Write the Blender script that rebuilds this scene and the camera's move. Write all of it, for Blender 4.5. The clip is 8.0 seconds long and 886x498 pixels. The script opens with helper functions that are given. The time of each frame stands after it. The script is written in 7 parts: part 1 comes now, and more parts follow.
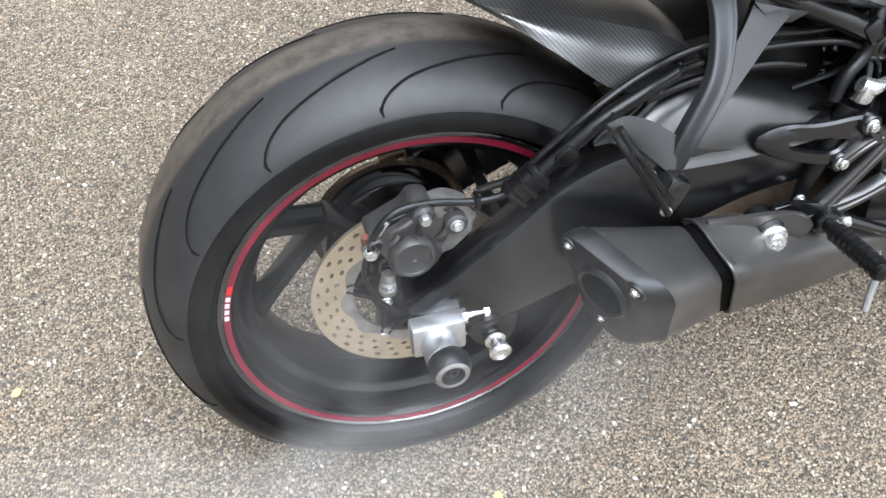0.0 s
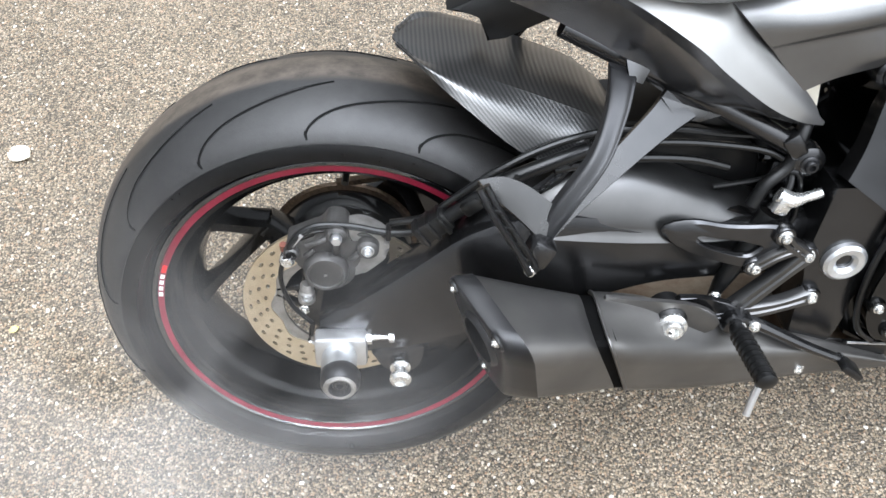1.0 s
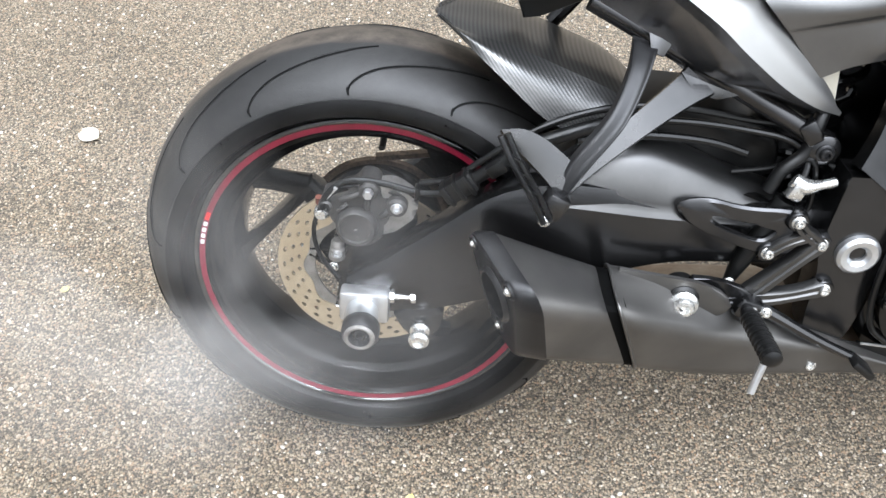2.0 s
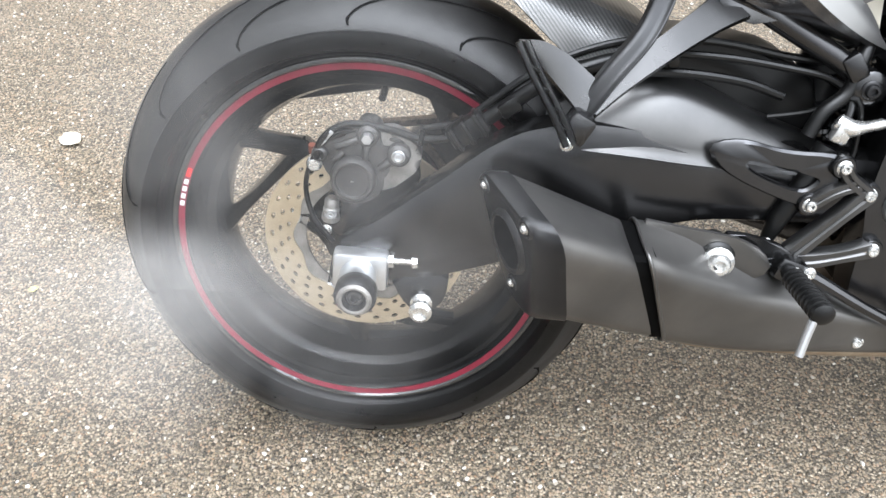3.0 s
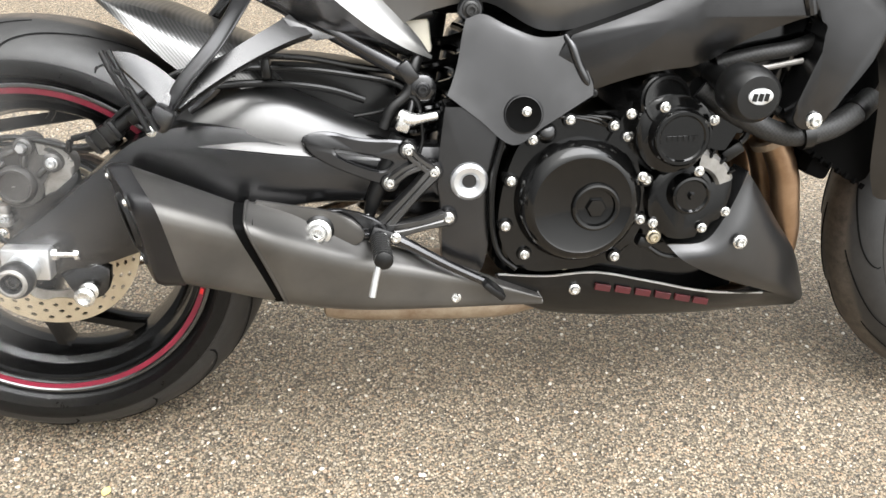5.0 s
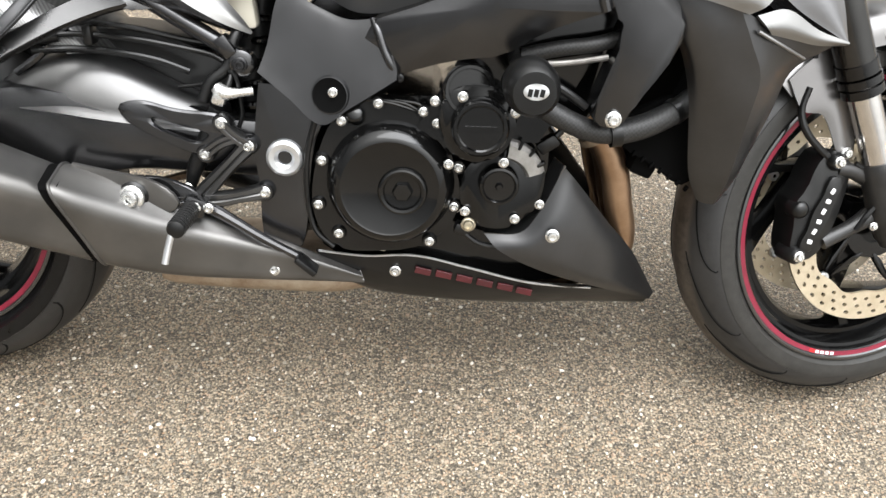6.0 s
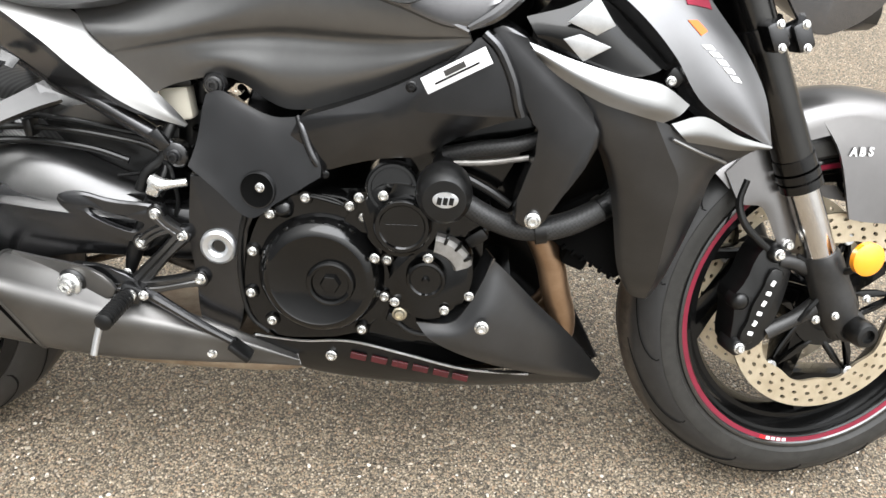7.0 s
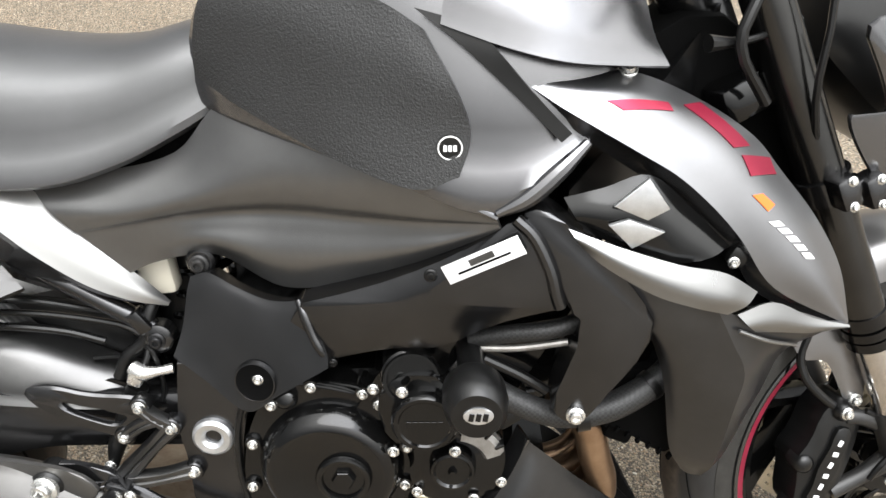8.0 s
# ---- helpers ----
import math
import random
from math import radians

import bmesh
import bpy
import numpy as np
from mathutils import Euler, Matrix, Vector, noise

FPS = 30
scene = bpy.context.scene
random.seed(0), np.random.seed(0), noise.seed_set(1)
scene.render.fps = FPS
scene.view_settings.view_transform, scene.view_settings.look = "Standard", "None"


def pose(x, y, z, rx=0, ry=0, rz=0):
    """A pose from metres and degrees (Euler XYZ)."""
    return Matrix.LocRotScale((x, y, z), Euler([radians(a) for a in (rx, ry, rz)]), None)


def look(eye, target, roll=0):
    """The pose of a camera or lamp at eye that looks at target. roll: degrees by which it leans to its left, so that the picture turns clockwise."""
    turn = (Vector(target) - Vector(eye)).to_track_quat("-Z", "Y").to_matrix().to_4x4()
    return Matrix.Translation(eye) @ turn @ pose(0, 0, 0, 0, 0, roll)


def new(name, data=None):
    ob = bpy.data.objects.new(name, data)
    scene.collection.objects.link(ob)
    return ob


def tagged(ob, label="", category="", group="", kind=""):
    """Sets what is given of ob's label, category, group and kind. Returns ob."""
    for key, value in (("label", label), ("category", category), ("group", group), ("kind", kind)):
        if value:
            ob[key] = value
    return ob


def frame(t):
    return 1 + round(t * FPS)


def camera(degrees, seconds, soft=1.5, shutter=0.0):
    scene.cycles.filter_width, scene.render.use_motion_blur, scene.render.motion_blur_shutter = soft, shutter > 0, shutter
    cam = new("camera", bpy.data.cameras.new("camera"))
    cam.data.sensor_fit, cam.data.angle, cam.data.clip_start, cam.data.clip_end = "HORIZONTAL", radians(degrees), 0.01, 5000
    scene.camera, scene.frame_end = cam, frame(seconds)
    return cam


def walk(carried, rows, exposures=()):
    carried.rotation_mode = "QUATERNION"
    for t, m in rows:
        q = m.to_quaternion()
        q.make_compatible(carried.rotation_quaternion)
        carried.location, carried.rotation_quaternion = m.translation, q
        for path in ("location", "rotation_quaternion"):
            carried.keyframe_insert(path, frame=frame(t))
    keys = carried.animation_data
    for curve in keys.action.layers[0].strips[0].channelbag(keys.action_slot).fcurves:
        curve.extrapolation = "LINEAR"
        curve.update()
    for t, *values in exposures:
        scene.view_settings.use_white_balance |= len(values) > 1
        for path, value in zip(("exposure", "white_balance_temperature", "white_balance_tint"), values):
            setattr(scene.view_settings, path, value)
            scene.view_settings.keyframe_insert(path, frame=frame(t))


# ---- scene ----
cam = camera(56.3, 8.0, soft=1.5)
METRES = 1.9837
ROWS = [
    (0.0, 0.0, 0.0, 0.0, 0.0, 0.0, 0.0),
    (0.5, 0.0736, 0.0002, 0.0111, 2.89, 1.25, -5.61),
    (1.0, 0.1133, -0.0265, 0.0024, 7.31, 2.48, -11.83),
    (1.5, 0.1437, -0.0529, -0.0281, 10.56, 4.15, -16.23),
    (3.0, 0.146, 0.0214, -0.1204, 9.72, 12.36, -17.09),
    (3.5, 0.1777, 0.0073, -0.1707, 9.37, 18.11, -16.78),
    (4.0, 0.2105, -0.0293, -0.1923, 8.65, 21.73, -14.79),
    (4.5, 0.27, -0.0585, -0.1995, 6.49, 21.97, -12.25),
    (5.0, 0.3432, -0.0265, -0.1744, 4.35, 20.6, -11.53),
    (6.5, 0.5588, -0.0333, -0.1074, 8.4, 17.2, -18.36),
    (7.0, 0.5644, -0.033, -0.055, 9.35, 17.58, -18.22),
    (7.5, 0.5277, -0.0201, 0.0141, 9.49, 17.44, -16.89),
    (8.0, 0.5011, -0.0115, 0.0655, 9.3, 16.75, -15.37),
]
BASE = pose(-0.0938, -0.409, 1.2016, -60.062, 0.69, -17.333)
walk(cam, [(t, BASE @ pose(METRES * x, METRES * y, METRES * z, 90 + pitch, roll, yaw))
           for t, x, y, z, yaw, pitch, roll in ROWS],
     exposures=[(0.0, 1.66, 5600, 10), (0.6, 1.90, 5650, 10), (1.7, 1.73, 5700, 10), (3.0, 1.84, 5750, 10), (4.0, 1.86, 5850, 10), (5.2, 2.05, 6200, 10), (6.5, 1.78, 6080, 10), (8.0, 1.78, 6150, 10)])

# ---- light: bright overcast sky with a wide, weak sun behind cloud ----
world = bpy.data.worlds.new("overcast")
scene.world = world
world.use_nodes = True
wn = world.node_tree
wn.nodes.clear()
sky = wn.nodes.new("ShaderNodeTexSky")
sky.sky_type = 'NISHITA'
sky.sun_disc = False
sky.sun_elevation = radians(77)
sky.sun_rotation = radians(153)
sky.dust_density = 4.0
sky.air_density = 1.0
# cloud cover: brightest overhead, dim towards the horizon
place = wn.nodes.new("ShaderNodeTexCoord")
turned = wn.nodes.new("ShaderNodeVectorMath")
turned.operation = 'DOT_PRODUCT'
turned.inputs[1].default_value = Vector((0.34, -0.16, 1.0)).normalized()
wn.links.new(place.outputs["Generated"], turned.inputs[0])
cover = wn.nodes.new("ShaderNodeValToRGB")
for k, (p, v) in zip([cover.color_ramp.elements[0], cover.color_ramp.elements[1]] + [cover.color_ramp.elements.new(0.5) for _ in range(3)], ((0.0, 0.05), (1.0, 1.0), (0.25, 0.10), (0.55, 0.30), (0.8, 0.68))):
    k.position, k.color = p, (v * 1.0, v * 0.967, v * 0.895, 1)
cover.color_ramp.interpolation = 'LINEAR'
wn.links.new(turned.outputs["Value"], cover.inputs[0])
bright = wn.nodes.new("ShaderNodeVectorMath")
bright.operation = 'SCALE'
bright.inputs[3].default_value = 19.2
wn.links.new(cover.outputs[0], bright.inputs[0])
cloud = wn.nodes.new("ShaderNodeMix")
cloud.data_type = 'RGBA'
cloud.inputs[0].default_value = 0.97
wn.links.new(bright.outputs[0], cloud.inputs[7])
bg = wn.nodes.new("ShaderNodeBackground")
bg.inputs[1].default_value = 0.10
wo = wn.nodes.new("ShaderNodeOutputWorld")
wn.links.new(sky.outputs[0], cloud.inputs[6])
wn.links.new(cloud.outputs[2], bg.inputs[0])
wn.links.new(bg.outputs[0], wo.inputs[0])
sun = new("sun", bpy.data.lights.new("sun", 'SUN'))
sun.data.energy = 1.0
sun.data.angle = radians(50)
sun.data.color = (1.0, 0.96, 0.9)
sun.matrix_world = look((0.9, -0.6, 2.9), (0.6, 0.0, 0.0))


# ---- materials ----
def mat(name, color, rough, metal=0.0, coat=0.0, spec=0.5):
    m = bpy.data.materials.new(name)
    m.use_nodes = True
    b = m.node_tree.nodes["Principled BSDF"]
    b.inputs["Base Color"].default_value = (*color, 1)
    b.inputs["Roughness"].default_value = rough
    b.inputs["Metallic"].default_value = metal
    b.inputs["Coat Weight"].default_value = coat
    b.inputs["Coat Roughness"].default_value = 0.08
    b.inputs["Specular IOR Level"].default_value = spec
    return m


def node(m, kind, **values):
    n = m.node_tree.nodes.new(kind)
    for k, v in values.items():
        n.inputs[k.replace("_", " ")].default_value = v
    return n


def link(m, a, b):
    m.node_tree.links.new(a, b)


def bsdf(m):
    return m.node_tree.nodes["Principled BSDF"]


def coords(m):
    return m.node_tree.nodes.new("ShaderNodeTexCoord").outputs["Object"]


def ramp(m, src, stops):
    r = m.node_tree.nodes.new("ShaderNodeValToRGB")
    e = r.color_ramp.elements
    while len(e) < len(stops):
        e.new(0.5)
    for k, (p, c) in zip(e, stops):
        k.position, k.color = p, (*c, 1)
    link(m, src, r.inputs[0])
    return r.outputs[0]


def mottle(m, dark, light, scale, rough=None, fine=None, bump=0.0, dist=0.0005):
    """Broad colour variation, roughness patches and a fine relief."""
    co = coords(m)
    n = node(m, "ShaderNodeTexNoise", Scale=scale, Detail=6.0, Roughness=0.65)
    link(m, co, n.inputs["Vector"])
    link(m, ramp(m, n.outputs[0], [(0.3, dark), (0.7, light)]), bsdf(m).inputs["Base Color"])
    if rough:
        r = node(m, "ShaderNodeMapRange")
        r.inputs[3].default_value, r.inputs[4].default_value = rough
        link(m, n.outputs[0], r.inputs[0])
        link(m, r.outputs[0], bsdf(m).inputs["Roughness"])
    if fine:
        f = node(m, "ShaderNodeTexNoise", Scale=fine, Detail=4.0)
        link(m, co, f.inputs["Vector"])
        b = node(m, "ShaderNodeBump", Strength=bump, Distance=dist)
        link(m, f.outputs[0], b.inputs["Height"])
        link(m, b.outputs[0], bsdf(m).inputs["Normal"])
    return m


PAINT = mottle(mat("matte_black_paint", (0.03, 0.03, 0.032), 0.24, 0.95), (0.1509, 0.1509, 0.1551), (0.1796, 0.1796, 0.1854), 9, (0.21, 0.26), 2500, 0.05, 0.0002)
# the black paint in a paler copy, to brighten the shroud's highlight
SHROUD = mottle(mat("matte_shroud_paint_lit", (0.05, 0.05, 0.05), 0.3, 0.95), (0.1946, 0.1946, 0.2000), (0.2317, 0.2317, 0.2392), 9, (0.27, 0.33), 2500, 0.05, 0.0002)
SILVER = mottle(mat("matte_grey_paint", (0.3, 0.3, 0.3), 0.3, 0.9), (0.2081, 0.2081, 0.2081), (0.2476, 0.2476, 0.2446), 7, (0.25, 0.30), 2500, 0.05, 0.0002)
# raised in tone so the upper tail facet shows the sky's highlight
TAIL = mottle(mat("matte_grey_tail_paint_lit", (0.2, 0.2, 0.2), 0.33, 0.9), (0.3214, 0.3197, 0.3130), (0.3790, 0.3758, 0.3691), 7, (0.35, 0.41))
COVER = mottle(mat("grained_cover", (0.1, 0.1, 0.1), 0.3, 0.85), (0.1490, 0.1490, 0.1490), (0.1801, 0.1801, 0.1788), 10, (0.27, 0.33), 900, 0.12, 0.0004)
_k = node(COVER, "ShaderNodeTexChecker", Scale=460.0)
link(COVER, coords(COVER), _k.inputs[0])
_d = node(COVER, "ShaderNodeBump", Strength=0.22, Distance=0.0004)
link(COVER, _k.outputs[1], _d.inputs["Height"])
link(COVER, bsdf(COVER).inputs["Normal"].links[0].from_socket, _d.inputs["Normal"])
link(COVER, _d.outputs[0], bsdf(COVER).inputs["Normal"])
FENDER = mottle(mat("matte_titanium_paint", (0.2, 0.2, 0.2), 0.3, 0.85), (0.1820, 0.1764, 0.1764), (0.2240, 0.2184, 0.2156), 7, (0.26, 0.31), 2500, 0.05, 0.0002)
FRAME = mottle(mat("satin_black_frame", (0.04, 0.04, 0.04), 0.25, 0.95), (0.0585, 0.0585, 0.0596), (0.0772, 0.0772, 0.0795), 14, (0.20, 0.27))
SWING = mottle(mat("satin_black_alloy", (0.12, 0.12, 0.12), 0.25, 0.95), (0.0871, 0.0864, 0.0859), (0.1106, 0.1094, 0.1082), 14, (0.29, 0.36))
BLADE = mottle(mat("satin_grey_alloy", (0.2, 0.2, 0.2), 0.27, 0.95), (0.0541, 0.0538, 0.0535), (0.0671, 0.0664, 0.0658), 18, (0.24, 0.30))
CASE = mottle(mat("black_engine_paint", (0.01, 0.01, 0.01), 0.16, 0.0, spec=0.42), (0.0015, 0.0015, 0.0015), (0.004, 0.004, 0.004), 20, (0.07, 0.14), 900, 0.06, 0.0004)
PLASTIC = mottle(mat("black_plastic", (0.012, 0.012, 0.012), 0.3, spec=0.4), (0.002, 0.002, 0.002), (0.006, 0.006, 0.006), 18, (0.24, 0.36), 1800, 0.12, 0.0003)
GRAINED = mottle(mat("grained_side_panel", (0.03, 0.03, 0.03), 0.3, 0.85), (0.0628, 0.0628, 0.0638), (0.0818, 0.0818, 0.0838), 10, (0.26, 0.32), 900, 0.12, 0.0004)
SEAT = mottle(mat("seat_vinyl", (0.03, 0.03, 0.03), 0.34, spec=1.0), (0.028, 0.028, 0.029), (0.040, 0.040, 0.042), 12, (0.31, 0.38), 1400, 0.25, 0.0004)
PAD = mottle(mat("tank_pad_rubber", (0.03, 0.03, 0.03), 0.6), (0.007, 0.007, 0.007), (0.015, 0.015, 0.015), 300, (0.45, 0.6), 480, 0.8, 0.0012)
RUBBER = mottle(mat("hose_rubber", (0.012, 0.012, 0.012), 0.3, spec=0.35), (0.003, 0.003, 0.003), (0.007, 0.007, 0.007), 25, (0.24, 0.34), 700, 0.2, 0.0004)
RIM = mottle(mat("gloss_black_rim", (0.006, 0.006, 0.006), 0.14, 0.0, 0.06, 0.22), (0.002, 0.002, 0.002), (0.005, 0.005, 0.005), 12, (0.12, 0.20))
LIP = mat("polished_black_lip", (0.006, 0.006, 0.006), 0.10, 0.0, 1.0, 0.7)
RED = mottle(mat("red_rim_tape", (0.3, 0.01, 0.03), 0.4), (0.13, 0.005, 0.018), (0.19, 0.008, 0.027), 30, (0.3, 0.45))
BRIGHTRED = mat("bright_red_mark", (0.75, 0.01, 0.01), 0.4)
WHITE = mottle(mat("white_print", (0.75, 0.75, 0.75), 0.45), (0.68, 0.68, 0.68), (0.78, 0.78, 0.78), 80)
SHROUDRED = mat("red_print", (0.28, 0.018, 0.045), 0.32, 0.6)
ORANGE = mat("orange_print", (0.75, 0.13, 0.01), 0.45)
BELLYRED = mottle(mat("dull_red_print", (0.2, 0.01, 0.015), 0.45), (0.0315, 0.0021, 0.0032), (0.0630, 0.0042, 0.0063), 40)
DISC = mottle(mat("brake_disc_steel", (0.5, 0.44, 0.36), 0.35, 0.85), (0.52, 0.44, 0.31), (0.68, 0.60, 0.46), 30, (0.3, 0.45), 1200, 0.06, 0.0002)
ZINC = mottle(mat("zinc_bolt", (0.7, 0.7, 0.68), 0.25, 0.9), (0.60, 0.60, 0.58), (0.80, 0.80, 0.78), 90, (0.2, 0.34))
ALLOY = mottle(mat("bare_alloy", (0.6, 0.6, 0.6), 0.35, 0.9), (0.52, 0.53, 0.54), (0.68, 0.69, 0.70), 60, (0.28, 0.42))
CHROME = mottle(mat("fork_chrome", (0.6, 0.58, 0.56), 0.12, 1.0), (0.56, 0.54, 0.52), (0.66, 0.64, 0.62), 30, (0.1, 0.2))
CALIPER = mottle(mat("grey_caliper", (0.1, 0.1, 0.1), 0.45, 0.4), (0.0434, 0.0422, 0.0403), (0.0744, 0.0713, 0.0682), 40, (0.4, 0.55), 900, 0.15, 0.0003)
STAINED = mottle(mat("stained_alloy", (0.3, 0.3, 0.3), 0.45, 0.7), (0.20, 0.19, 0.18), (0.36, 0.35, 0.33), 50, (0.38, 0.52), 700, 0.2, 0.0004)
HEADER = mottle(mat("heat_tinted_pipe", (0.3, 0.22, 0.16), 0.35, 0.9), (0.26, 0.165, 0.10), (0.46, 0.32, 0.21), 14, (0.26, 0.42))
RUST = mottle(mat("stained_collector", (0.3, 0.22, 0.16), 0.5, 0.6), (0.20, 0.13, 0.08), (0.42, 0.35, 0.26), 26, (0.4, 0.6))
# near-black, no sheen: shade of gaps and recesses in the colour; also black parts
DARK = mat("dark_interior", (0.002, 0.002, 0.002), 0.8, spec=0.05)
AMBER = mat("amber_reflector", (0.9, 0.33, 0.01), 0.15, 0.0, 1.0)
FLUID = mat("reservoir_plastic", (0.75, 0.70, 0.58), 0.25)
LEAF = mottle(mat("dry_leaf", (0.6, 0.55, 0.42), 0.6), (0.50, 0.45, 0.33), (0.66, 0.62, 0.52), 60)
YELLOW = mottle(mat("yellow_leaf", (0.6, 0.5, 0.1), 0.6), (0.50, 0.42, 0.10), (0.66, 0.58, 0.25), 90)
CAST = mottle(mat("dark_cast_alloy", (0.03, 0.03, 0.03), 0.4, 0.3), (0.018, 0.018, 0.018), (0.034, 0.033, 0.032), 40, (0.32, 0.46), 900, 0.12, 0.0003)
CAP = mottle(mat("satin_black_cap", (0.03, 0.03, 0.03), 0.34, 0.6), (0.020, 0.020, 0.021), (0.030, 0.030, 0.031), 16, (0.30, 0.38), 900, 0.08, 0.0003)
ANODISED = mottle(mat("black_anodised_tube", (0.06, 0.06, 0.06), 0.2, 0.95), (0.050, 0.049, 0.048), (0.066, 0.065, 0.063), 16, (0.17, 0.23))
CHAIN = mottle(mat("oily_chain", (0.1, 0.07, 0.05), 0.4, 0.7), (0.06, 0.045, 0.035), (0.20, 0.14, 0.09), 160)

# exhaust skin: dark satin metal, finely brushed
EXHAUST = mat("brushed_dark_exhaust", (0.1, 0.1, 0.1), 0.42, 0.85)
_c = coords(EXHAUST)
_m = node(EXHAUST, "ShaderNodeMapping")
_m.inputs["Scale"].default_value = (40, 500, 500)
link(EXHAUST, _c, _m.inputs[0])
_n = node(EXHAUST, "ShaderNodeTexNoise", Scale=3.0, Detail=3.0)
link(EXHAUST, _m.outputs[0], _n.inputs["Vector"])
_g = node(EXHAUST, "ShaderNodeTexNoise", Scale=11.0, Detail=5.0)
link(EXHAUST, _c, _g.inputs["Vector"])
link(EXHAUST, ramp(EXHAUST, _g.outputs[0], [(0.3, (0.0989, 0.0963, 0.0929)), (0.75, (0.1591, 0.1539, 0.1462))]), bsdf(EXHAUST).inputs["Base Color"])
_b = node(EXHAUST, "ShaderNodeBump", Strength=0.15, Distance=0.0002)
link(EXHAUST, _n.outputs[0], _b.inputs["Height"])
link(EXHAUST, _b.outputs[0], bsdf(EXHAUST).inputs["Normal"])

# carbon-look hugger: fine diagonal twill
CARBON = mat("carbon_twill", (0.05, 0.05, 0.05), 0.3, 0.85)
_c = coords(CARBON)
_m = node(CARBON, "ShaderNodeMapping")
_m.inputs["Rotation"].default_value = (0, radians(38), 0)
link(CARBON, _c, _m.inputs[0])
_w = node(CARBON, "ShaderNodeTexWave", Scale=95.0, Distortion=0.5, Detail=1.0)
_w.inputs["Detail Scale"].default_value = 4.0
link(CARBON, _m.outputs[0], _w.inputs["Vector"])
link(CARBON, ramp(CARBON, _w.outputs[0], [(0.2, (0.11, 0.11, 0.109)), (0.8, (0.17, 0.169, 0.167))]), bsdf(CARBON).inputs["Base Color"])
_b = node(CARBON, "ShaderNodeBump", Strength=0.25, Distance=0.0004)
link(CARBON, _w.outputs[0], _b.inputs["Height"])
link(CARBON, _b.outputs[0], bsdf(CARBON).inputs["Normal"])

# braided hose sleeve: crossed fine ribs
BRAID = mat("braided_sleeve", (0.015, 0.015, 0.015), 0.5)
_c = coords(BRAID)
_k = node(BRAID, "ShaderNodeTexChecker", Scale=330.0)
_k.inputs[1].default_value, _k.inputs[2].default_value = (0.005, 0.005, 0.005, 1), (0.020, 0.020, 0.020, 1)
link(BRAID, _c, _k.inputs[0])
link(BRAID, _k.outputs[0], bsdf(BRAID).inputs["Base Color"])
_b = node(BRAID, "ShaderNodeBump", Strength=0.6, Distance=0.0008)
link(BRAID, _k.outputs[1], _b.inputs["Height"])
link(BRAID, _b.outputs[0], bsdf(BRAID).inputs["Normal"])

# tyre: dark rubber, dusty brown scuffed band along the crown
TYRE = mat("tyre_rubber", (0.03, 0.03, 0.03), 0.48)
_c = coords(TYRE)
_s = node(TYRE, "ShaderNodeSeparateXYZ")
link(TYRE, _c, _s.inputs[0])
_a = node(TYRE, "ShaderNodeMath")
_a.operation = 'ABSOLUTE'
link(TYRE, _s.outputs[1], _a.inputs[0])
_n = node(TYRE, "ShaderNodeTexNoise", Scale=55.0, Detail=8.0, Roughness=0.7)
link(TYRE, _c, _n.inputs["Vector"])
_q = TYRE.node_tree.nodes.new("ShaderNodeMath")
_q.operation = 'MULTIPLY_ADD'
_q.inputs[1].default_value, _q.inputs[2].default_value = 0.022, -0.011
link(TYRE, _n.outputs[0], _q.inputs[0])
_p = TYRE.node_tree.nodes.new("ShaderNodeMath")
_p.operation = 'ADD'
link(TYRE, _a.outputs[0], _p.inputs[0])
link(TYRE, _q.outputs[0], _p.inputs[1])
_r = node(TYRE, "ShaderNodeMapRange")
_r.inputs[1].default_value, _r.inputs[2].default_value = 0.022, 0.030
link(TYRE, _p.outputs[0], _r.inputs[0])
_crown = ramp(TYRE, _n.outputs[0], [(0.35, (0.030, 0.025, 0.020)), (0.62, (0.085, 0.070, 0.056))])
_side = ramp(TYRE, _n.outputs[0], [(0.3, (0.0115, 0.0113, 0.0113)), (0.7, (0.0200, 0.0196, 0.0192))])
_x = TYRE.node_tree.nodes.new("ShaderNodeMix")
_x.data_type = 'RGBA'
link(TYRE, _r.outputs[0], _x.inputs[0])
link(TYRE, _crown, _x.inputs[6])
link(TYRE, _side, _x.inputs[7])
link(TYRE, _x.outputs[2], bsdf(TYRE).inputs["Base Color"])
_b = node(TYRE, "ShaderNodeBump", Strength=0.25, Distance=0.0008)
_f = node(TYRE, "ShaderNodeTexNoise", Scale=420.0, Detail=4.0)
link(TYRE, _c, _f.inputs["Vector"])
link(TYRE, _f.outputs[0], _b.inputs["Height"])
link(TYRE, _b.outputs[0], bsdf(TYRE).inputs["Normal"])
WALL = mottle(mat("tyre_sidewall", (0.012, 0.012, 0.012), 0.36, spec=0.25), (0.002, 0.002, 0.002), (0.005, 0.005, 0.005), 60, (0.24, 0.34), 500, 0.1, 0.0003)
GROOVE = mat("tread_groove", (0.006, 0.006, 0.006), 0.8, spec=0.1)
DUSTY = mottle(mat("dusty_sidewall", (0.03, 0.03, 0.03), 0.5, spec=0.3), (0.016, 0.0155, 0.014), (0.030, 0.0285, 0.026), 70, (0.45, 0.58), 500, 0.15, 0.0003)

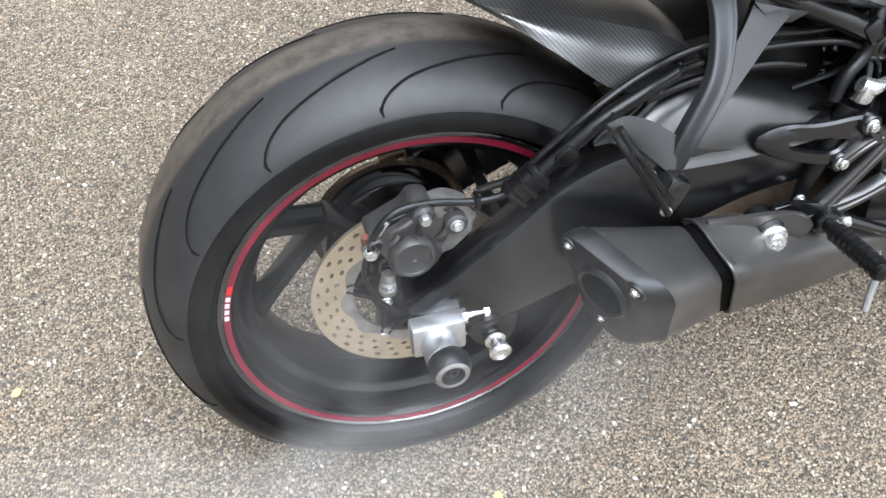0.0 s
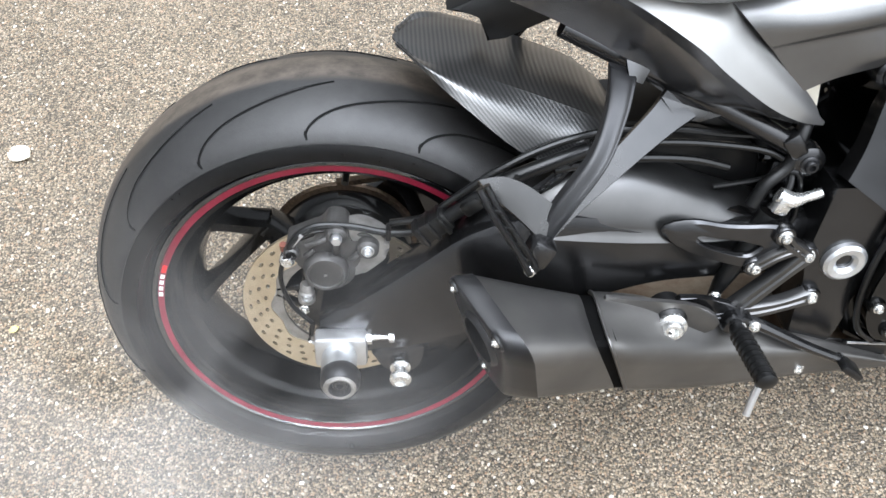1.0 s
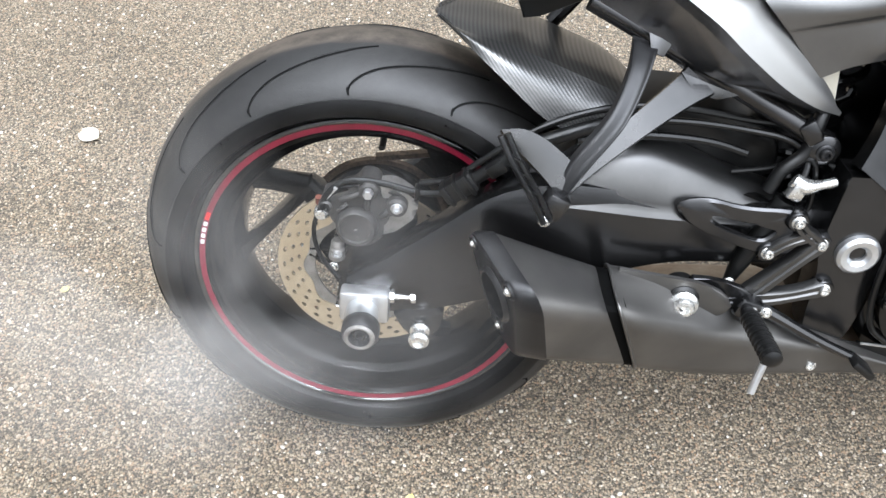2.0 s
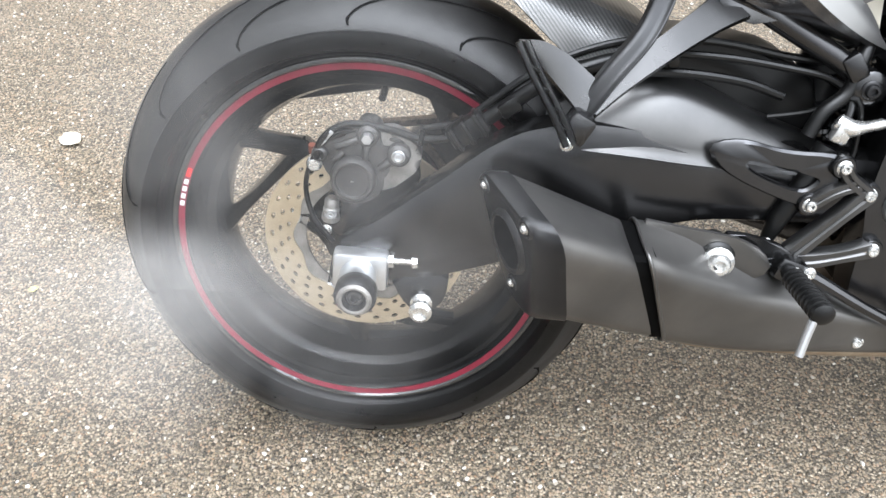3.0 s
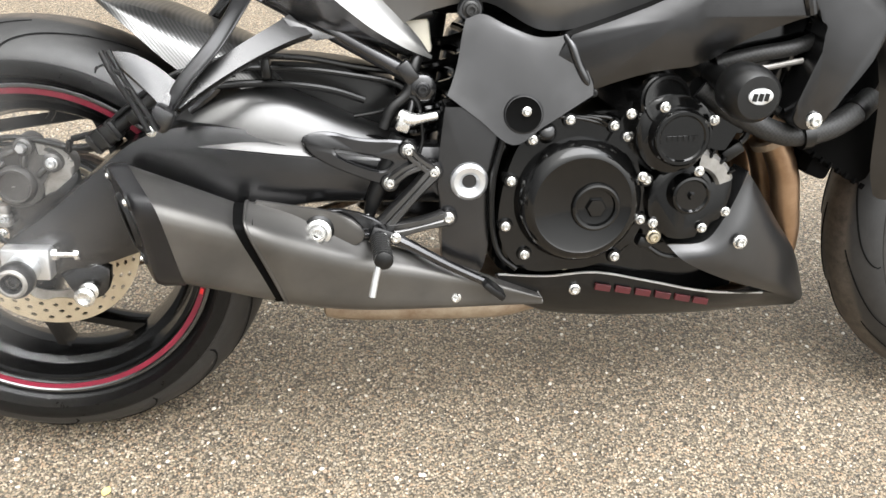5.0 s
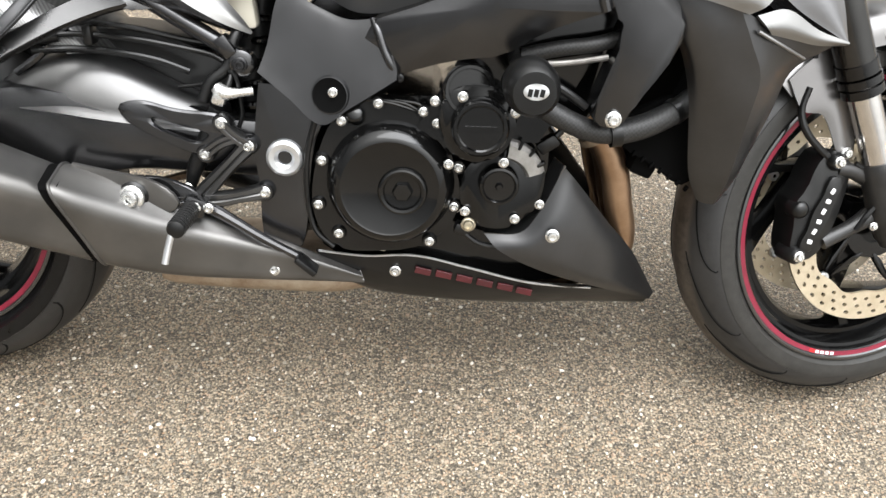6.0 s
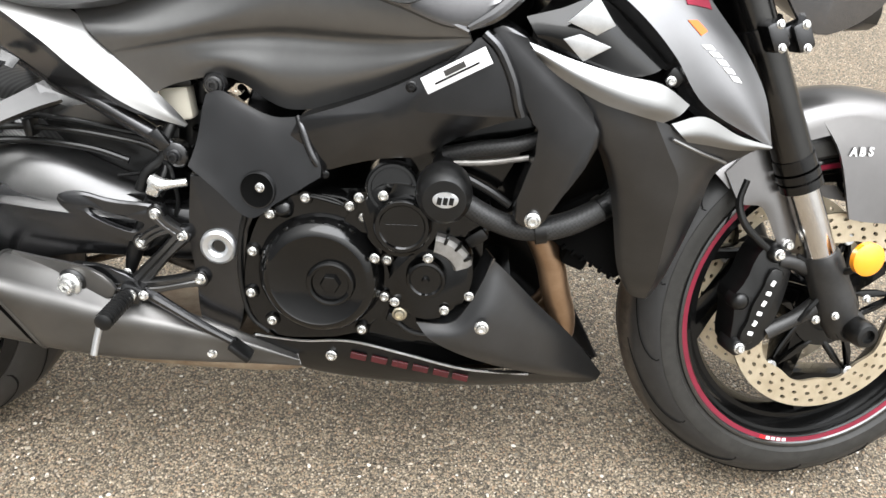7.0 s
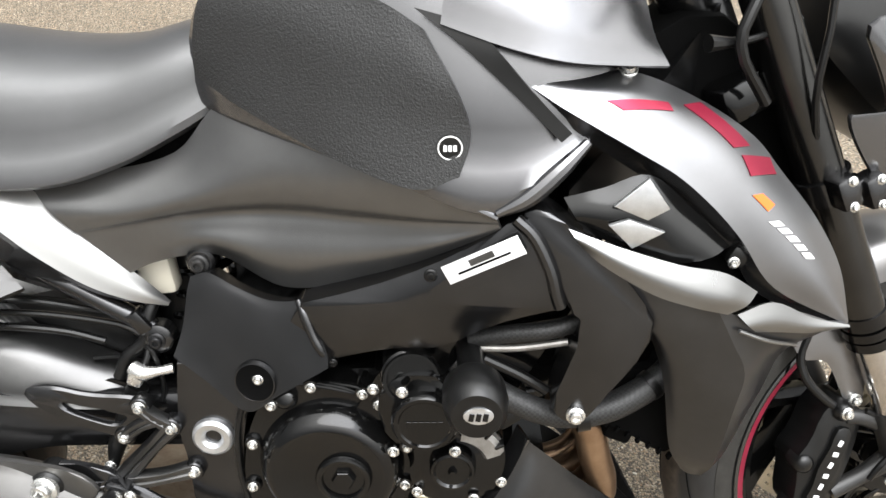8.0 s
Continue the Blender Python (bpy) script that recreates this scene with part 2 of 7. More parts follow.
# asphalt: dense exposed chippings, tan and grey, in dark binder
ASPHALT = mat("asphalt", (0.2, 0.2, 0.2), 0.55)
_c = coords(ASPHALT)
_wob = node(ASPHALT, "ShaderNodeTexNoise", Scale=220.0, Detail=2.0)
link(ASPHALT, _c, _wob.inputs["Vector"])
_mx = ASPHALT.node_tree.nodes.new("ShaderNodeVectorMath")
_mx.operation = 'MULTIPLY_ADD'
_mx.inputs[1].default_value = (0.005, 0.005, 0.005)
link(ASPHALT, _wob.outputs[1], _mx.inputs[0])
link(ASPHALT, _c, _mx.inputs[2])
_v = node(ASPHALT, "ShaderNodeTexVoronoi", Scale=225.0, Randomness=1.0)
link(ASPHALT, _mx.outputs[0], _v.inputs["Vector"])
_v2 = node(ASPHALT, "ShaderNodeTexVoronoi", Scale=430.0, Randomness=1.0)
link(ASPHALT, _mx.outputs[0], _v2.inputs["Vector"])
_hue = node(ASPHALT, "ShaderNodeSeparateColor")
link(ASPHALT, _v.outputs["Color"], _hue.inputs[0])
_chips = ramp(ASPHALT, _hue.outputs[0], [(0.0, (0.055, 0.050, 0.040)), (0.18, (0.13, 0.115, 0.09)), (0.40, (0.26, 0.226, 0.172)), (0.62, (0.37, 0.32, 0.25)), (0.78, (0.31, 0.22, 0.148)), (0.86, (0.43, 0.385, 0.31)), (0.96, (0.47, 0.43, 0.36)), (1.0, (0.66, 0.62, 0.54))])
_edge = ramp(ASPHALT, _v.outputs["Distance"], [(0.34, (1, 1, 1)), (0.60, (0, 0, 0))])
_hue2 = node(ASPHALT, "ShaderNodeSeparateColor")
link(ASPHALT, _v2.outputs["Color"], _hue2.inputs[0])
_binder = ramp(ASPHALT, _hue2.outputs[0], [(0.2, (0.030, 0.027, 0.022)), (0.7, (0.13, 0.115, 0.09)), (1.0, (0.38, 0.34, 0.28))])
_mixc = ASPHALT.node_tree.nodes.new("ShaderNodeMix")
_mixc.data_type = 'RGBA'
link(ASPHALT, _edge, _mixc.inputs[0])
link(ASPHALT, _binder, _mixc.inputs[6])
link(ASPHALT, _chips, _mixc.inputs[7])
_big = node(ASPHALT, "ShaderNodeTexNoise", Scale=3.0, Detail=6.0, Roughness=0.65)
link(ASPHALT, _c, _big.inputs["Vector"])
_stain = ramp(ASPHALT, _big.outputs[0], [(0.3, (0.68, 0.616, 0.532)), (0.7, (0.945, 0.873, 0.775))])
_mul = ASPHALT.node_tree.nodes.new("ShaderNodeMix")
_mul.data_type = 'RGBA'
_mul.blend_type = 'MULTIPLY'
_mul.inputs[0].default_value = 1.0
link(ASPHALT, _mixc.outputs[2], _mul.inputs[6])
link(ASPHALT, _stain, _mul.inputs[7])
link(ASPHALT, _mul.outputs[2], bsdf(ASPHALT).inputs["Base Color"])
_b = node(ASPHALT, "ShaderNodeBump", Strength=1.0, Distance=0.004)
_inv = ASPHALT.node_tree.nodes.new("ShaderNodeMath")
_inv.operation = 'MULTIPLY_ADD'
_inv.inputs[1].default_value, _inv.inputs[2].default_value = -0.8, 1.0
link(ASPHALT, _v.outputs["Distance"], _inv.inputs[0])
link(ASPHALT, _inv.outputs[0], _b.inputs["Height"])
link(ASPHALT, _b.outputs[0], bsdf(ASPHALT).inputs["Normal"])

# loose and half-sunk stones: each its own tint
STONE = mat("asphalt_stones", (0.3, 0.3, 0.3), 0.42)
_gi = STONE.node_tree.nodes.new("ShaderNodeNewGeometry")
link(STONE, ramp(STONE, _gi.outputs["Random Per Island"], [(0.0, (0.06, 0.055, 0.045)), (0.3, (0.20, 0.175, 0.135)), (0.55, (0.33, 0.29, 0.23)), (0.72, (0.30, 0.21, 0.14)), (0.85, (0.45, 0.41, 0.34)), (1.0, (0.68, 0.65, 0.59))]), bsdf(STONE).inputs["Base Color"])


# ---- shape tools ----
def spline(pts, n, closed=False):
    """A smooth curve through the points, n steps to a stretch."""
    p = np.array(pts, float)
    q = np.concatenate([p[-1:], p, p[:2]]) if closed else np.concatenate([2 * p[:1] - p[1:2], p, 2 * p[-1:] - p[-2:-1]])
    out = []
    for i in range(len(p) if closed else len(p) - 1):
        a, b, c, d = q[i:i + 4]
        for t in np.linspace(0, 1, n, endpoint=False):
            out.append(0.5 * (2 * b + (c - a) * t + (2 * a - 5 * b + 4 * c - d) * t * t + (3 * b - a - 3 * c + d) * t ** 3))
    if not closed:
        out.append(p[-1])
    return np.array(out)


def soften(outline, times=2, cut=0.25):
    """Cuts the corners of a closed outline."""
    p = np.array(outline, float)
    for _ in range(times):
        q = np.roll(p, -1, axis=0)
        p = np.stack([p + (q - p) * cut, q + (p - q) * cut], 1).reshape(-1, p.shape[1])
    return p


def part(name, bm, material, parent, label="", m=None, sharp=35):
    me = bpy.data.meshes.new(name)
    bmesh.ops.recalc_face_normals(bm, faces=bm.faces[:])
    bm.to_mesh(me)
    bm.free()
    me.materials.append(material)
    me.polygons.foreach_set("use_smooth", [True] * len(me.polygons))
    me.set_sharp_from_angle(angle=radians(sharp))
    ob = new(name, me)
    ob.parent = parent
    if m is not None:
        ob.matrix_basis = m
    return tagged(ob, label)


def mirrored(ob, name=None, label=""):
    """The same part on the other side of the machine."""
    bm = bmesh.new()
    bm.from_mesh(ob.data)
    bmesh.ops.scale(bm, vec=(1, -1, 1), verts=bm.verts[:])
    bmesh.ops.reverse_faces(bm, faces=bm.faces[:])
    return part(name or ob.name.split(".")[0], bm, ob.data.materials[0], ob.parent, label, ob.matrix_basis.copy())


def grid(bm, rows, closed_u=False, closed_v=False):
    """Faces over rows of points. Returns the rows of vertices."""
    vs = [[bm.verts.new(p) for p in r] for r in rows]
    nu, nv = len(vs), len(vs[0])
    for i in range(nu if closed_u else nu - 1):
        for j in range(nv if closed_v else nv - 1):
            a, b = vs[i], vs[(i + 1) % nu]
            bm.faces.new((a[j], a[(j + 1) % nv], b[(j + 1) % nv], b[j]))
    return vs


def loft(sections, steps=4, ring=3, bm=None, caps=True, closed=True):
    """A skin through closed sections, smooth both ways."""
    bm = bm or bmesh.new()
    s = [spline(c, ring, True) if ring > 1 else np.array(c, float) for c in sections]
    s = np.array(s)
    rows = spline(s.reshape(len(s), -1), steps).reshape(-1, s.shape[1], 3) if steps > 1 else s
    vs = grid(bm, rows, closed_v=closed)
    if caps:
        bm.faces.new(vs[0][::-1])
        bm.faces.new(vs[-1])
    return bm


def sheet(rows, nu=5, nv=5, thick=0.004):
    """A curved panel through rows of points, with thickness."""
    p = np.array(rows, float)
    a = np.array([spline(r, nv) for r in p])
    b = spline(a.reshape(len(a), -1), nu).reshape(-1, a.shape[1], 3)
    bm = bmesh.new()
    grid(bm, b)
    bmesh.ops.recalc_face_normals(bm, faces=bm.faces[:])
    if sum(f.normal.y * f.calc_area() for f in bm.faces) > 0:
        bmesh.ops.reverse_faces(bm, faces=bm.faces[:])
    bm.normal_update()
    inner = {v: bm.verts.new(v.co - v.normal * thick) for v in bm.verts[:]}
    rim = [e for e in bm.edges if len(e.link_faces) == 1]
    for f in bm.faces[:]:
        bm.faces.new([inner[v] for v in reversed(f.verts)])
    for e in rim:
        u, v = e.verts
        bm.faces.new((u, v, inner[v], inner[u]))
    return bm


def prism(outline, y, thick, bevel=0.003, round_by=1, bm=None):
    """A plate seen from the side: outline in x and z, outer face at y, a number or a function of x and z."""
    fy = y if callable(y) else (lambda u, v: y)
    p = soften(outline, round_by) if round_by else np.array(outline, float)
    bm = bm or bmesh.new()
    a = [bm.verts.new((u, fy(u, v), v)) for u, v in p]
    b = [bm.verts.new((u, fy(u, v) + thick, v)) for u, v in p]
    fa = bm.faces.new(a)
    bm.faces.new(b[::-1])
    for i in range(len(a)):
        j = (i + 1) % len(a)
        bm.faces.new((a[j], a[i], b[i], b[j]))
    if bevel:
        bmesh.ops.bevel(bm, geom=list(fa.edges), offset=bevel, segments=2, affect='EDGES', profile=0.5, clamp_overlap=True)
    return bm


def crowned(outline, y, thick, bulge, round_by=1):
    """A plate like prism(), its outer face swelling softly towards the middle."""
    fy = y if callable(y) else (lambda u, v: y)
    p = soften(outline, round_by) if round_by else np.array(outline, float)
    p = np.concatenate([np.linspace(p[i], p[(i + 1) % len(p)], 4, endpoint=False) for i in range(len(p))])
    m = (p.min(axis=0) + p.max(axis=0)) / 2
    bm = bmesh.new()
    rows = [[(u, fy(u, v) + thick, v) for u, v in p], [(u, fy(u, v) + 0.002, v) for u, v in p]]
    for s in (0.985, 0.93, 0.84, 0.7, 0.52, 0.34, 0.16):
        rows.append([(u, fy(u, v) - bulge * (1 - s * s) - 0.001, v) for u, v in m + (p - m) * s])
    vs = grid(bm, rows, closed_v=True)
    bm.faces.new(vs[-1])
    return bm


def tube(path, radius, sides=12, steps=4, bm=None, caps=True):
    """A round bar or hose along a smooth path; radius: one number, or one a point."""
    p = np.array(path, float)
    r = np.full(len(p), radius) if np.isscalar(radius) else np.array(radius, float)
    q = spline(np.column_stack([p, r]), steps) if steps > 1 else np.column_stack([p, r])
    c, rr = q[:, :3], q[:, 3]
    d = np.gradient(c, axis=0)
    d /= np.linalg.norm(d, axis=1)[:, None] + 1e-12
    up = np.array([0, 0, 1.0]) if abs(d[0][2]) < 0.9 else np.array([0, 1.0, 0])
    bm = bm or bmesh.new()
    rows = []
    for i in range(len(c)):
        u = up - d[i] * (up @ d[i])
        u /= np.linalg.norm(u)
        up = u
        v = np.cross(d[i], u)
        rows.append([c[i] + rr[i] * (math.cos(a) * u + math.sin(a) * v) for a in np.linspace(0, 2 * math.pi, sides, endpoint=False)])
    vs = grid(bm, rows, closed_v=True)
    if caps:
        bm.faces.new(vs[0][::-1])
        bm.faces.new(vs[-1])
    return bm


def lathe(profile, centre=(0, 0, 0), axis=(0, -1, 0), sides=24, bm=None, arc=None, closed=False):
    """Turns a profile of (radius, along) round an axis; closed profiles make rings."""
    bm = bm or bmesh.new()
    a = Vector(axis).normalized()
    u = a.orthogonal().normalized()
    if abs(a.y) > 0.99:
        u = Vector((1, 0, 0))
    v = Vector((0, 0, 1)) if abs(a.y) > 0.99 else a.cross(u)
    turns = np.linspace(0, 2 * math.pi, sides, endpoint=False) if arc is None else np.radians(np.linspace(arc[0], arc[1], sides))
    rows = [[Vector(centre) + a * h + (u * math.cos(t) + v * math.sin(t)) * max(r, 1e-5) for r, h in profile] for t in turns]
    grid(bm, rows, closed_u=arc is None, closed_v=closed)
    if arc is None and not closed:
        bmesh.ops.remove_doubles(bm, verts=bm.verts[:], dist=5e-5)
    return bm


def block(centre, size, turn=(0, 0, 0), bevel=0.003, bm=None, segments=2):
    """A bevelled block, turned by degrees."""
    own = bmesh.new()
    bmesh.ops.create_cube(own, size=1.0)
    bmesh.ops.scale(own, vec=size, verts=own.verts[:])
    if bevel:
        bmesh.ops.bevel(own, geom=own.edges[:], offset=min(bevel, min(size) * 0.45), segments=segments, affect='EDGES', profile=0.5)
    bmesh.ops.transform(own, matrix=pose(*centre, *turn), verts=own.verts[:])
    if bm is None:
        return own
    me = bpy.data.meshes.new("joined")
    own.to_mesh(me)
    own.free()
    bm.from_mesh(me)
    bpy.data.meshes.remove(me)
    return bm


BOLTS = {}


def bolt(parent, at, r=0.008, material=ZINC, axis=(0, -1, 0), name="bolt", m=None, label=""):
    """A flanged socket bolt: washer, domed head and a sunk hexagon."""
    r *= 0.8
    key = (round(r, 4), material.name)
    if key not in BOLTS:
        bm = lathe([(0, -0.4 * r), (1.25 * r, -0.4 * r), (1.3 * r, 0.1 * r), (1.2 * r, 0.22 * r), (0.95 * r, 0.28 * r), (0.92 * r, 0.7 * r), (0.78 * r, 0.9 * r), (0.5 * r, 0.93 * r)], axis=(0, 0, 1), sides=18)
        ring = [v for v in bm.verts if abs(v.co.z - 0.93 * r) < 1e-6]
        mid = bm.verts.new((0, 0, 0.35 * r))
        low = []
        ring.sort(key=lambda v: math.atan2(v.co.y, v.co.x))
        for v in ring:
            low.append(bm.verts.new((v.co.x * 0.9, v.co.y * 0.9, 0.4 * r)))
        k = len(ring)
        for i in range(k):
            j = (i + 1) % k
            bm.faces.new((ring[i], ring[j], low[j], low[i]))
            bm.faces.new((low[i], low[j], mid))
        me = bpy.data.meshes.new(name)
        bmesh.ops.recalc_face_normals(bm, faces=bm.faces[:])
        bm.to_mesh(me)
        bm.free()
        me.materials.append(material)
        me.polygons.foreach_set("use_smooth", [True] * len(me.polygons))
        me.set_sharp_from_angle(angle=radians(40))
        BOLTS[key] = me
    ob = new(name, BOLTS[key])
    ob.parent = parent
    turn = Vector(axis).to_track_quat('Z', 'Y').to_matrix().to_4x4()
    ob.matrix_basis = (m or Matrix()) @ Matrix.Translation(at) @ turn
    return tagged(ob, label)


def ring_text(bm_parent, body, size, at, turn, material, name="lettering", depth=0.0004, label="", m=None):
    """Raised writing in the built-in font, as a mesh."""
    cu = bpy.data.curves.new(name, 'FONT')
    cu.body, cu.size, cu.extrude, cu.offset = body, size, depth, size * 0.03
    cu.align_x, cu.align_y = 'CENTER', 'CENTER'
    tmp = bpy.data.objects.new("tmp_text", cu)
    scene.collection.objects.link(tmp)
    me = bpy.data.meshes.new_from_object(tmp.evaluated_get(bpy.context.evaluated_depsgraph_get()))
    bpy.data.objects.remove(tmp)
    me.name = name
    me.materials.clear()
    me.materials.append(material)
    ob = new(name, me)
    ob.parent = bm_parent
    ob.matrix_basis = (m or Matrix()) @ pose(*at, *turn)
    return tagged(ob, label)


def bars(parent, at, size, count, turn, material, name="lettering", label="", m=None, slant=0.0):
    """A row of plain raised bars that stands for a maker's mark."""
    bm = bmesh.new()
    w = size[0] / count
    for i in range(count):
        block((-size[0] / 2 + (i + 0.5) * w, 0, 0), (w * 0.74, size[1], 0.0008), (0, 0, slant), 0.0002, bm, 1)
    return part(name, bm, material, parent, label, (m or Matrix()) @ pose(*at, *turn))


# ---- ground ----
def ground():
    bm = bmesh.new()
    edges = [-400, -60, -12, -4, -2, -1, 0, 1, 2, 4, 12, 60, 400]
    grid(bm, [[(x + 0.5, y, 0) for y in edges] for x in edges])
    g = part("ground", bm, ASPHALT, None)
    tagged(g, "grey-brown worn asphalt with exposed pale chippings", "ground", kind="structure")



def stones(count):
    """Flattened angular chippings set into the surface round the machine."""
    rng = np.random.default_rng(7)
    t = (1 + 5 ** 0.5) / 2
    ico = np.array([(-1, t, 0), (1, t, 0), (-1, -t, 0), (1, -t, 0), (0, -1, t), (0, 1, t), (0, -1, -t), (0, 1, -t), (t, 0, -1), (t, 0, 1), (-t, 0, -1), (-t, 0, 1)]) / 1.9
    tri = [(0, 11, 5), (0, 5, 1), (0, 1, 7), (0, 7, 10), (0, 10, 11), (1, 5, 9), (5, 11, 4), (11, 10, 2), (10, 7, 6), (7, 1, 8), (3, 9, 4), (3, 4, 2), (3, 2, 6), (3, 6, 8), (3, 8, 9), (4, 9, 5), (2, 4, 11), (6, 2, 10), (8, 6, 7), (9, 8, 1)]
    xy = rng.uniform((-1.0, -0.62), (2.0, 1.3), (count, 2))
    size = 0.0010 + 0.0028 * rng.random(count) ** 3.0
    turn = rng.uniform(0, 2 * math.pi, count)
    jit = rng.uniform(0.7, 1.25, (count, 12, 3))
    p = ico[None] * jit * size[:, None, None] * np.array([1.25, 0.9, 0.75])
    cs, sn = np.cos(turn)[:, None], np.sin(turn)[:, None]
    v = np.stack([p[..., 0] * cs - p[..., 1] * sn + xy[:, :1], p[..., 0] * sn + p[..., 1] * cs + xy[:, 1:], p[..., 2] + 0.0004], -1).reshape(-1, 3)
    f = (np.array(tri)[None] + 12 * np.arange(count)[:, None, None]).reshape(-1, 3)
    me = bpy.data.meshes.new("stones")
    me.from_pydata(v.tolist(), [], f.tolist())
    me.materials.append(STONE)
    ob = new("asphalt_stones", me)
    tagged(ob, "small pale and brown stones set in asphalt", "stones", kind="stuff")


ground()
stones(30000)

# ---- motorcycle ----
LEAN_OVER = 17.34
bike = new("motorcycle")
bike.matrix_basis = pose(0, 0, 0.0043, -LEAN_OVER, 0, 0)
tagged(bike, "matte black naked sports motorcycle leaning on asphalt, red rim stripes", "motorcycle")

# front assembly turned to its left about the steering axis
_axis = Vector((-math.sin(radians(25)), 0, math.cos(radians(25))))
STEER = Matrix.Translation((1.56, 0, 0)) @ Matrix.Rotation(radians(14.44), 4, _axis) @ Matrix.Translation((-1.56, 0, 0))


# ---- wheels ----
def wheel(name, R, crown, rimw, wall, m, groove_n, decals, spoke0, label):
    """Cast wheel in its own axes: rim barrel, stripe, spokes, hub, tyre with tread grooves."""
    w = rimw
    half = [(0.2330, w + 0.0020), (0.2325, w + 0.0070), (0.2295, w + 0.0092), (0.2268, w + 0.0085), (0.2252, w + 0.0060), (0.2174, w + 0.0054), (0.2152, w + 0.0030), (0.2120, w - 0.006), (0.203, w - 0.022), (0.190, w * 0.55), (0.182, w * 0.2)]
    inner = [(0.208, w - 0.004), (0.196, w * 0.5)]
    prof = [(r, -y) for r, y in half] + [(r, y) for r, y in half[::-1]] + inner + [(0.190, 0)] + [(r, -y) for r, y in inner[::-1]]
    rim = part(name, lathe(prof, axis=(0, 1, 0), sides=96, closed=True), RIM, bike, label, m)
    # tyre
    tp = [(R - (R - 0.25) * (1 - math.cos(t)) ** 0.95, crown * math.sin(t)) for t in np.radians(np.linspace(-86, 86, 27))]
    tp = [(0.224, -w + 0.004), (0.232, -w - 0.004), (0.240, -w - 0.0105), (0.243, -w - 0.0115), (0.2435, -crown + 0.003)] + tp[1:-1] + [(0.2435, crown - 0.003), (0.243, w + 0.0115), (0.240, w + 0.0105), (0.232, w + 0.004), (0.224, w - 0.004)]
    part("tyre", lathe(tp, axis=(0, 1, 0), sides=128), TYRE, rim, "worn black rubber road tyre with curved sipes, dusty crown")

    for s in (-1, 1):
        shoulder = [(R - (R - 0.25) * (1 - math.cos(t)) ** 0.95 + 0.0004, s * (crown * math.sin(t) + 0.0007)) for t in np.radians((84, 81, 78.5, 76.5))]
        part("sidewall", lathe([(0.2305, s * (w - 0.002)), (0.2335, s * (w + 0.0070)), (0.2385, s * (w + 0.0120)), (0.2395, s * (w + 0.0135)), (0.2445, s * (crown + 0.0005)), (0.2500, s * (crown + 0.0010))] + shoulder + [(shoulder[-1][0] + 0.0006, shoulder[-1][1] - s * 0.0022)], axis=(0, 1, 0), sides=128), wall, rim, "smooth tyre sidewall")

    def tread(t, th, up=0.0):
        r = R - (R - 0.25) * (1 - math.cos(t)) ** 0.95 + up
        return Vector((r * math.cos(th), crown * math.sin(t), r * math.sin(th)))

    for side in (-1, 1):
        gm = None
        for k in range(groove_n):
            th0 = radians(91.1) + k * 2 * math.pi / groove_n + (0 if side < 0 else math.pi / groove_n)
            if gm is None:
                bm = bmesh.new()
                th0 = 0.0
                keys = [(-1.25, 0.0), (-1.08, 0.0), (-0.90, -0.045), (-0.74, -0.13), (-0.60, -0.27), (-0.46, -0.43), (-0.36, -0.55)]
                pts = spline(keys, 7)
                rows = []
                n = len(pts)
                for i, (t, dth) in enumerate(pts):
                    a = pts[max(i - 1, 0)]
                    b = pts[min(i + 1, n - 1)]
                    along = tread(b[0], b[1]) - tread(a[0], a[1])
                    out = (tread(t, dth, 0.01) - tread(t, dth)).normalized()
                    across = along.cross(out).normalized()
                    wid = 0.0016 * min(1.0, 0.35 + 3.0 * min(i, n - 1 - i) / n)
                    p = tread(t, dth)
                    row = [p + across * wid * 1.9 - out * 0.0004, p + across * wid * 1.15 + out * 0.0007, p + across * wid * 0.8 + out * 0.0001, p - across * wid * 0.8 + out * 0.0001, p - across * wid * 1.15 + out * 0.0007, p - across * wid * 1.9 - out * 0.0004]
                    if side > 0:
                        row = [Vector((v.x, -v.y, v.z)) for v in row]
                    rows.append(row)
                grid(bm, rows)
                me_ob = part("groove", bm, GROOVE, rim)
                gm = me_ob.data
                th0 = radians(91.1) + (0 if side < 0 else math.pi / groove_n)
                me_ob.matrix_basis = Matrix.Rotation(-th0, 4, 'Y')
                continue
            ob = new("groove", gm)
            ob.parent = rim
            ob.matrix_basis = Matrix.Rotation(-th0, 4, 'Y')
        # stripe tape on the chamfer inside the rim lip
        lo, hi = (0.2178, side * (w + 0.0060)), (0.2250, side * (w + 0.0067))
        part("rim_stripe", lathe([(lo[0] + 0.0002, lo[1] - side * 0.002), lo, hi, (hi[0] + 0.0002, hi[1] - side * 0.002)], axis=(0, 1, 0), sides=96), RED, rim, "dark red rim tape")
        for a0, span, material, nm in decals:
            if side < 0:
                part(nm, lathe([(lo[0] + 0.0012, lo[1] + side * 0.0007), (hi[0] - 0.0012, hi[1] + side * 0.0005)], axis=(0, 1, 0), sides=10, arc=(a0, a0 + span)), material, rim)
        part("rim_lip", lathe([(0.2330, side * (w + 0.0072)), (0.2318, side * (w + 0.0090)), (0.2295, side * (w + 0.0097)), (0.2268, side * (w + 0.0091)), (0.2251, side * (w + 0.0068))], axis=(0, 1, 0), sides=96), LIP, rim, "polished black rim lip")
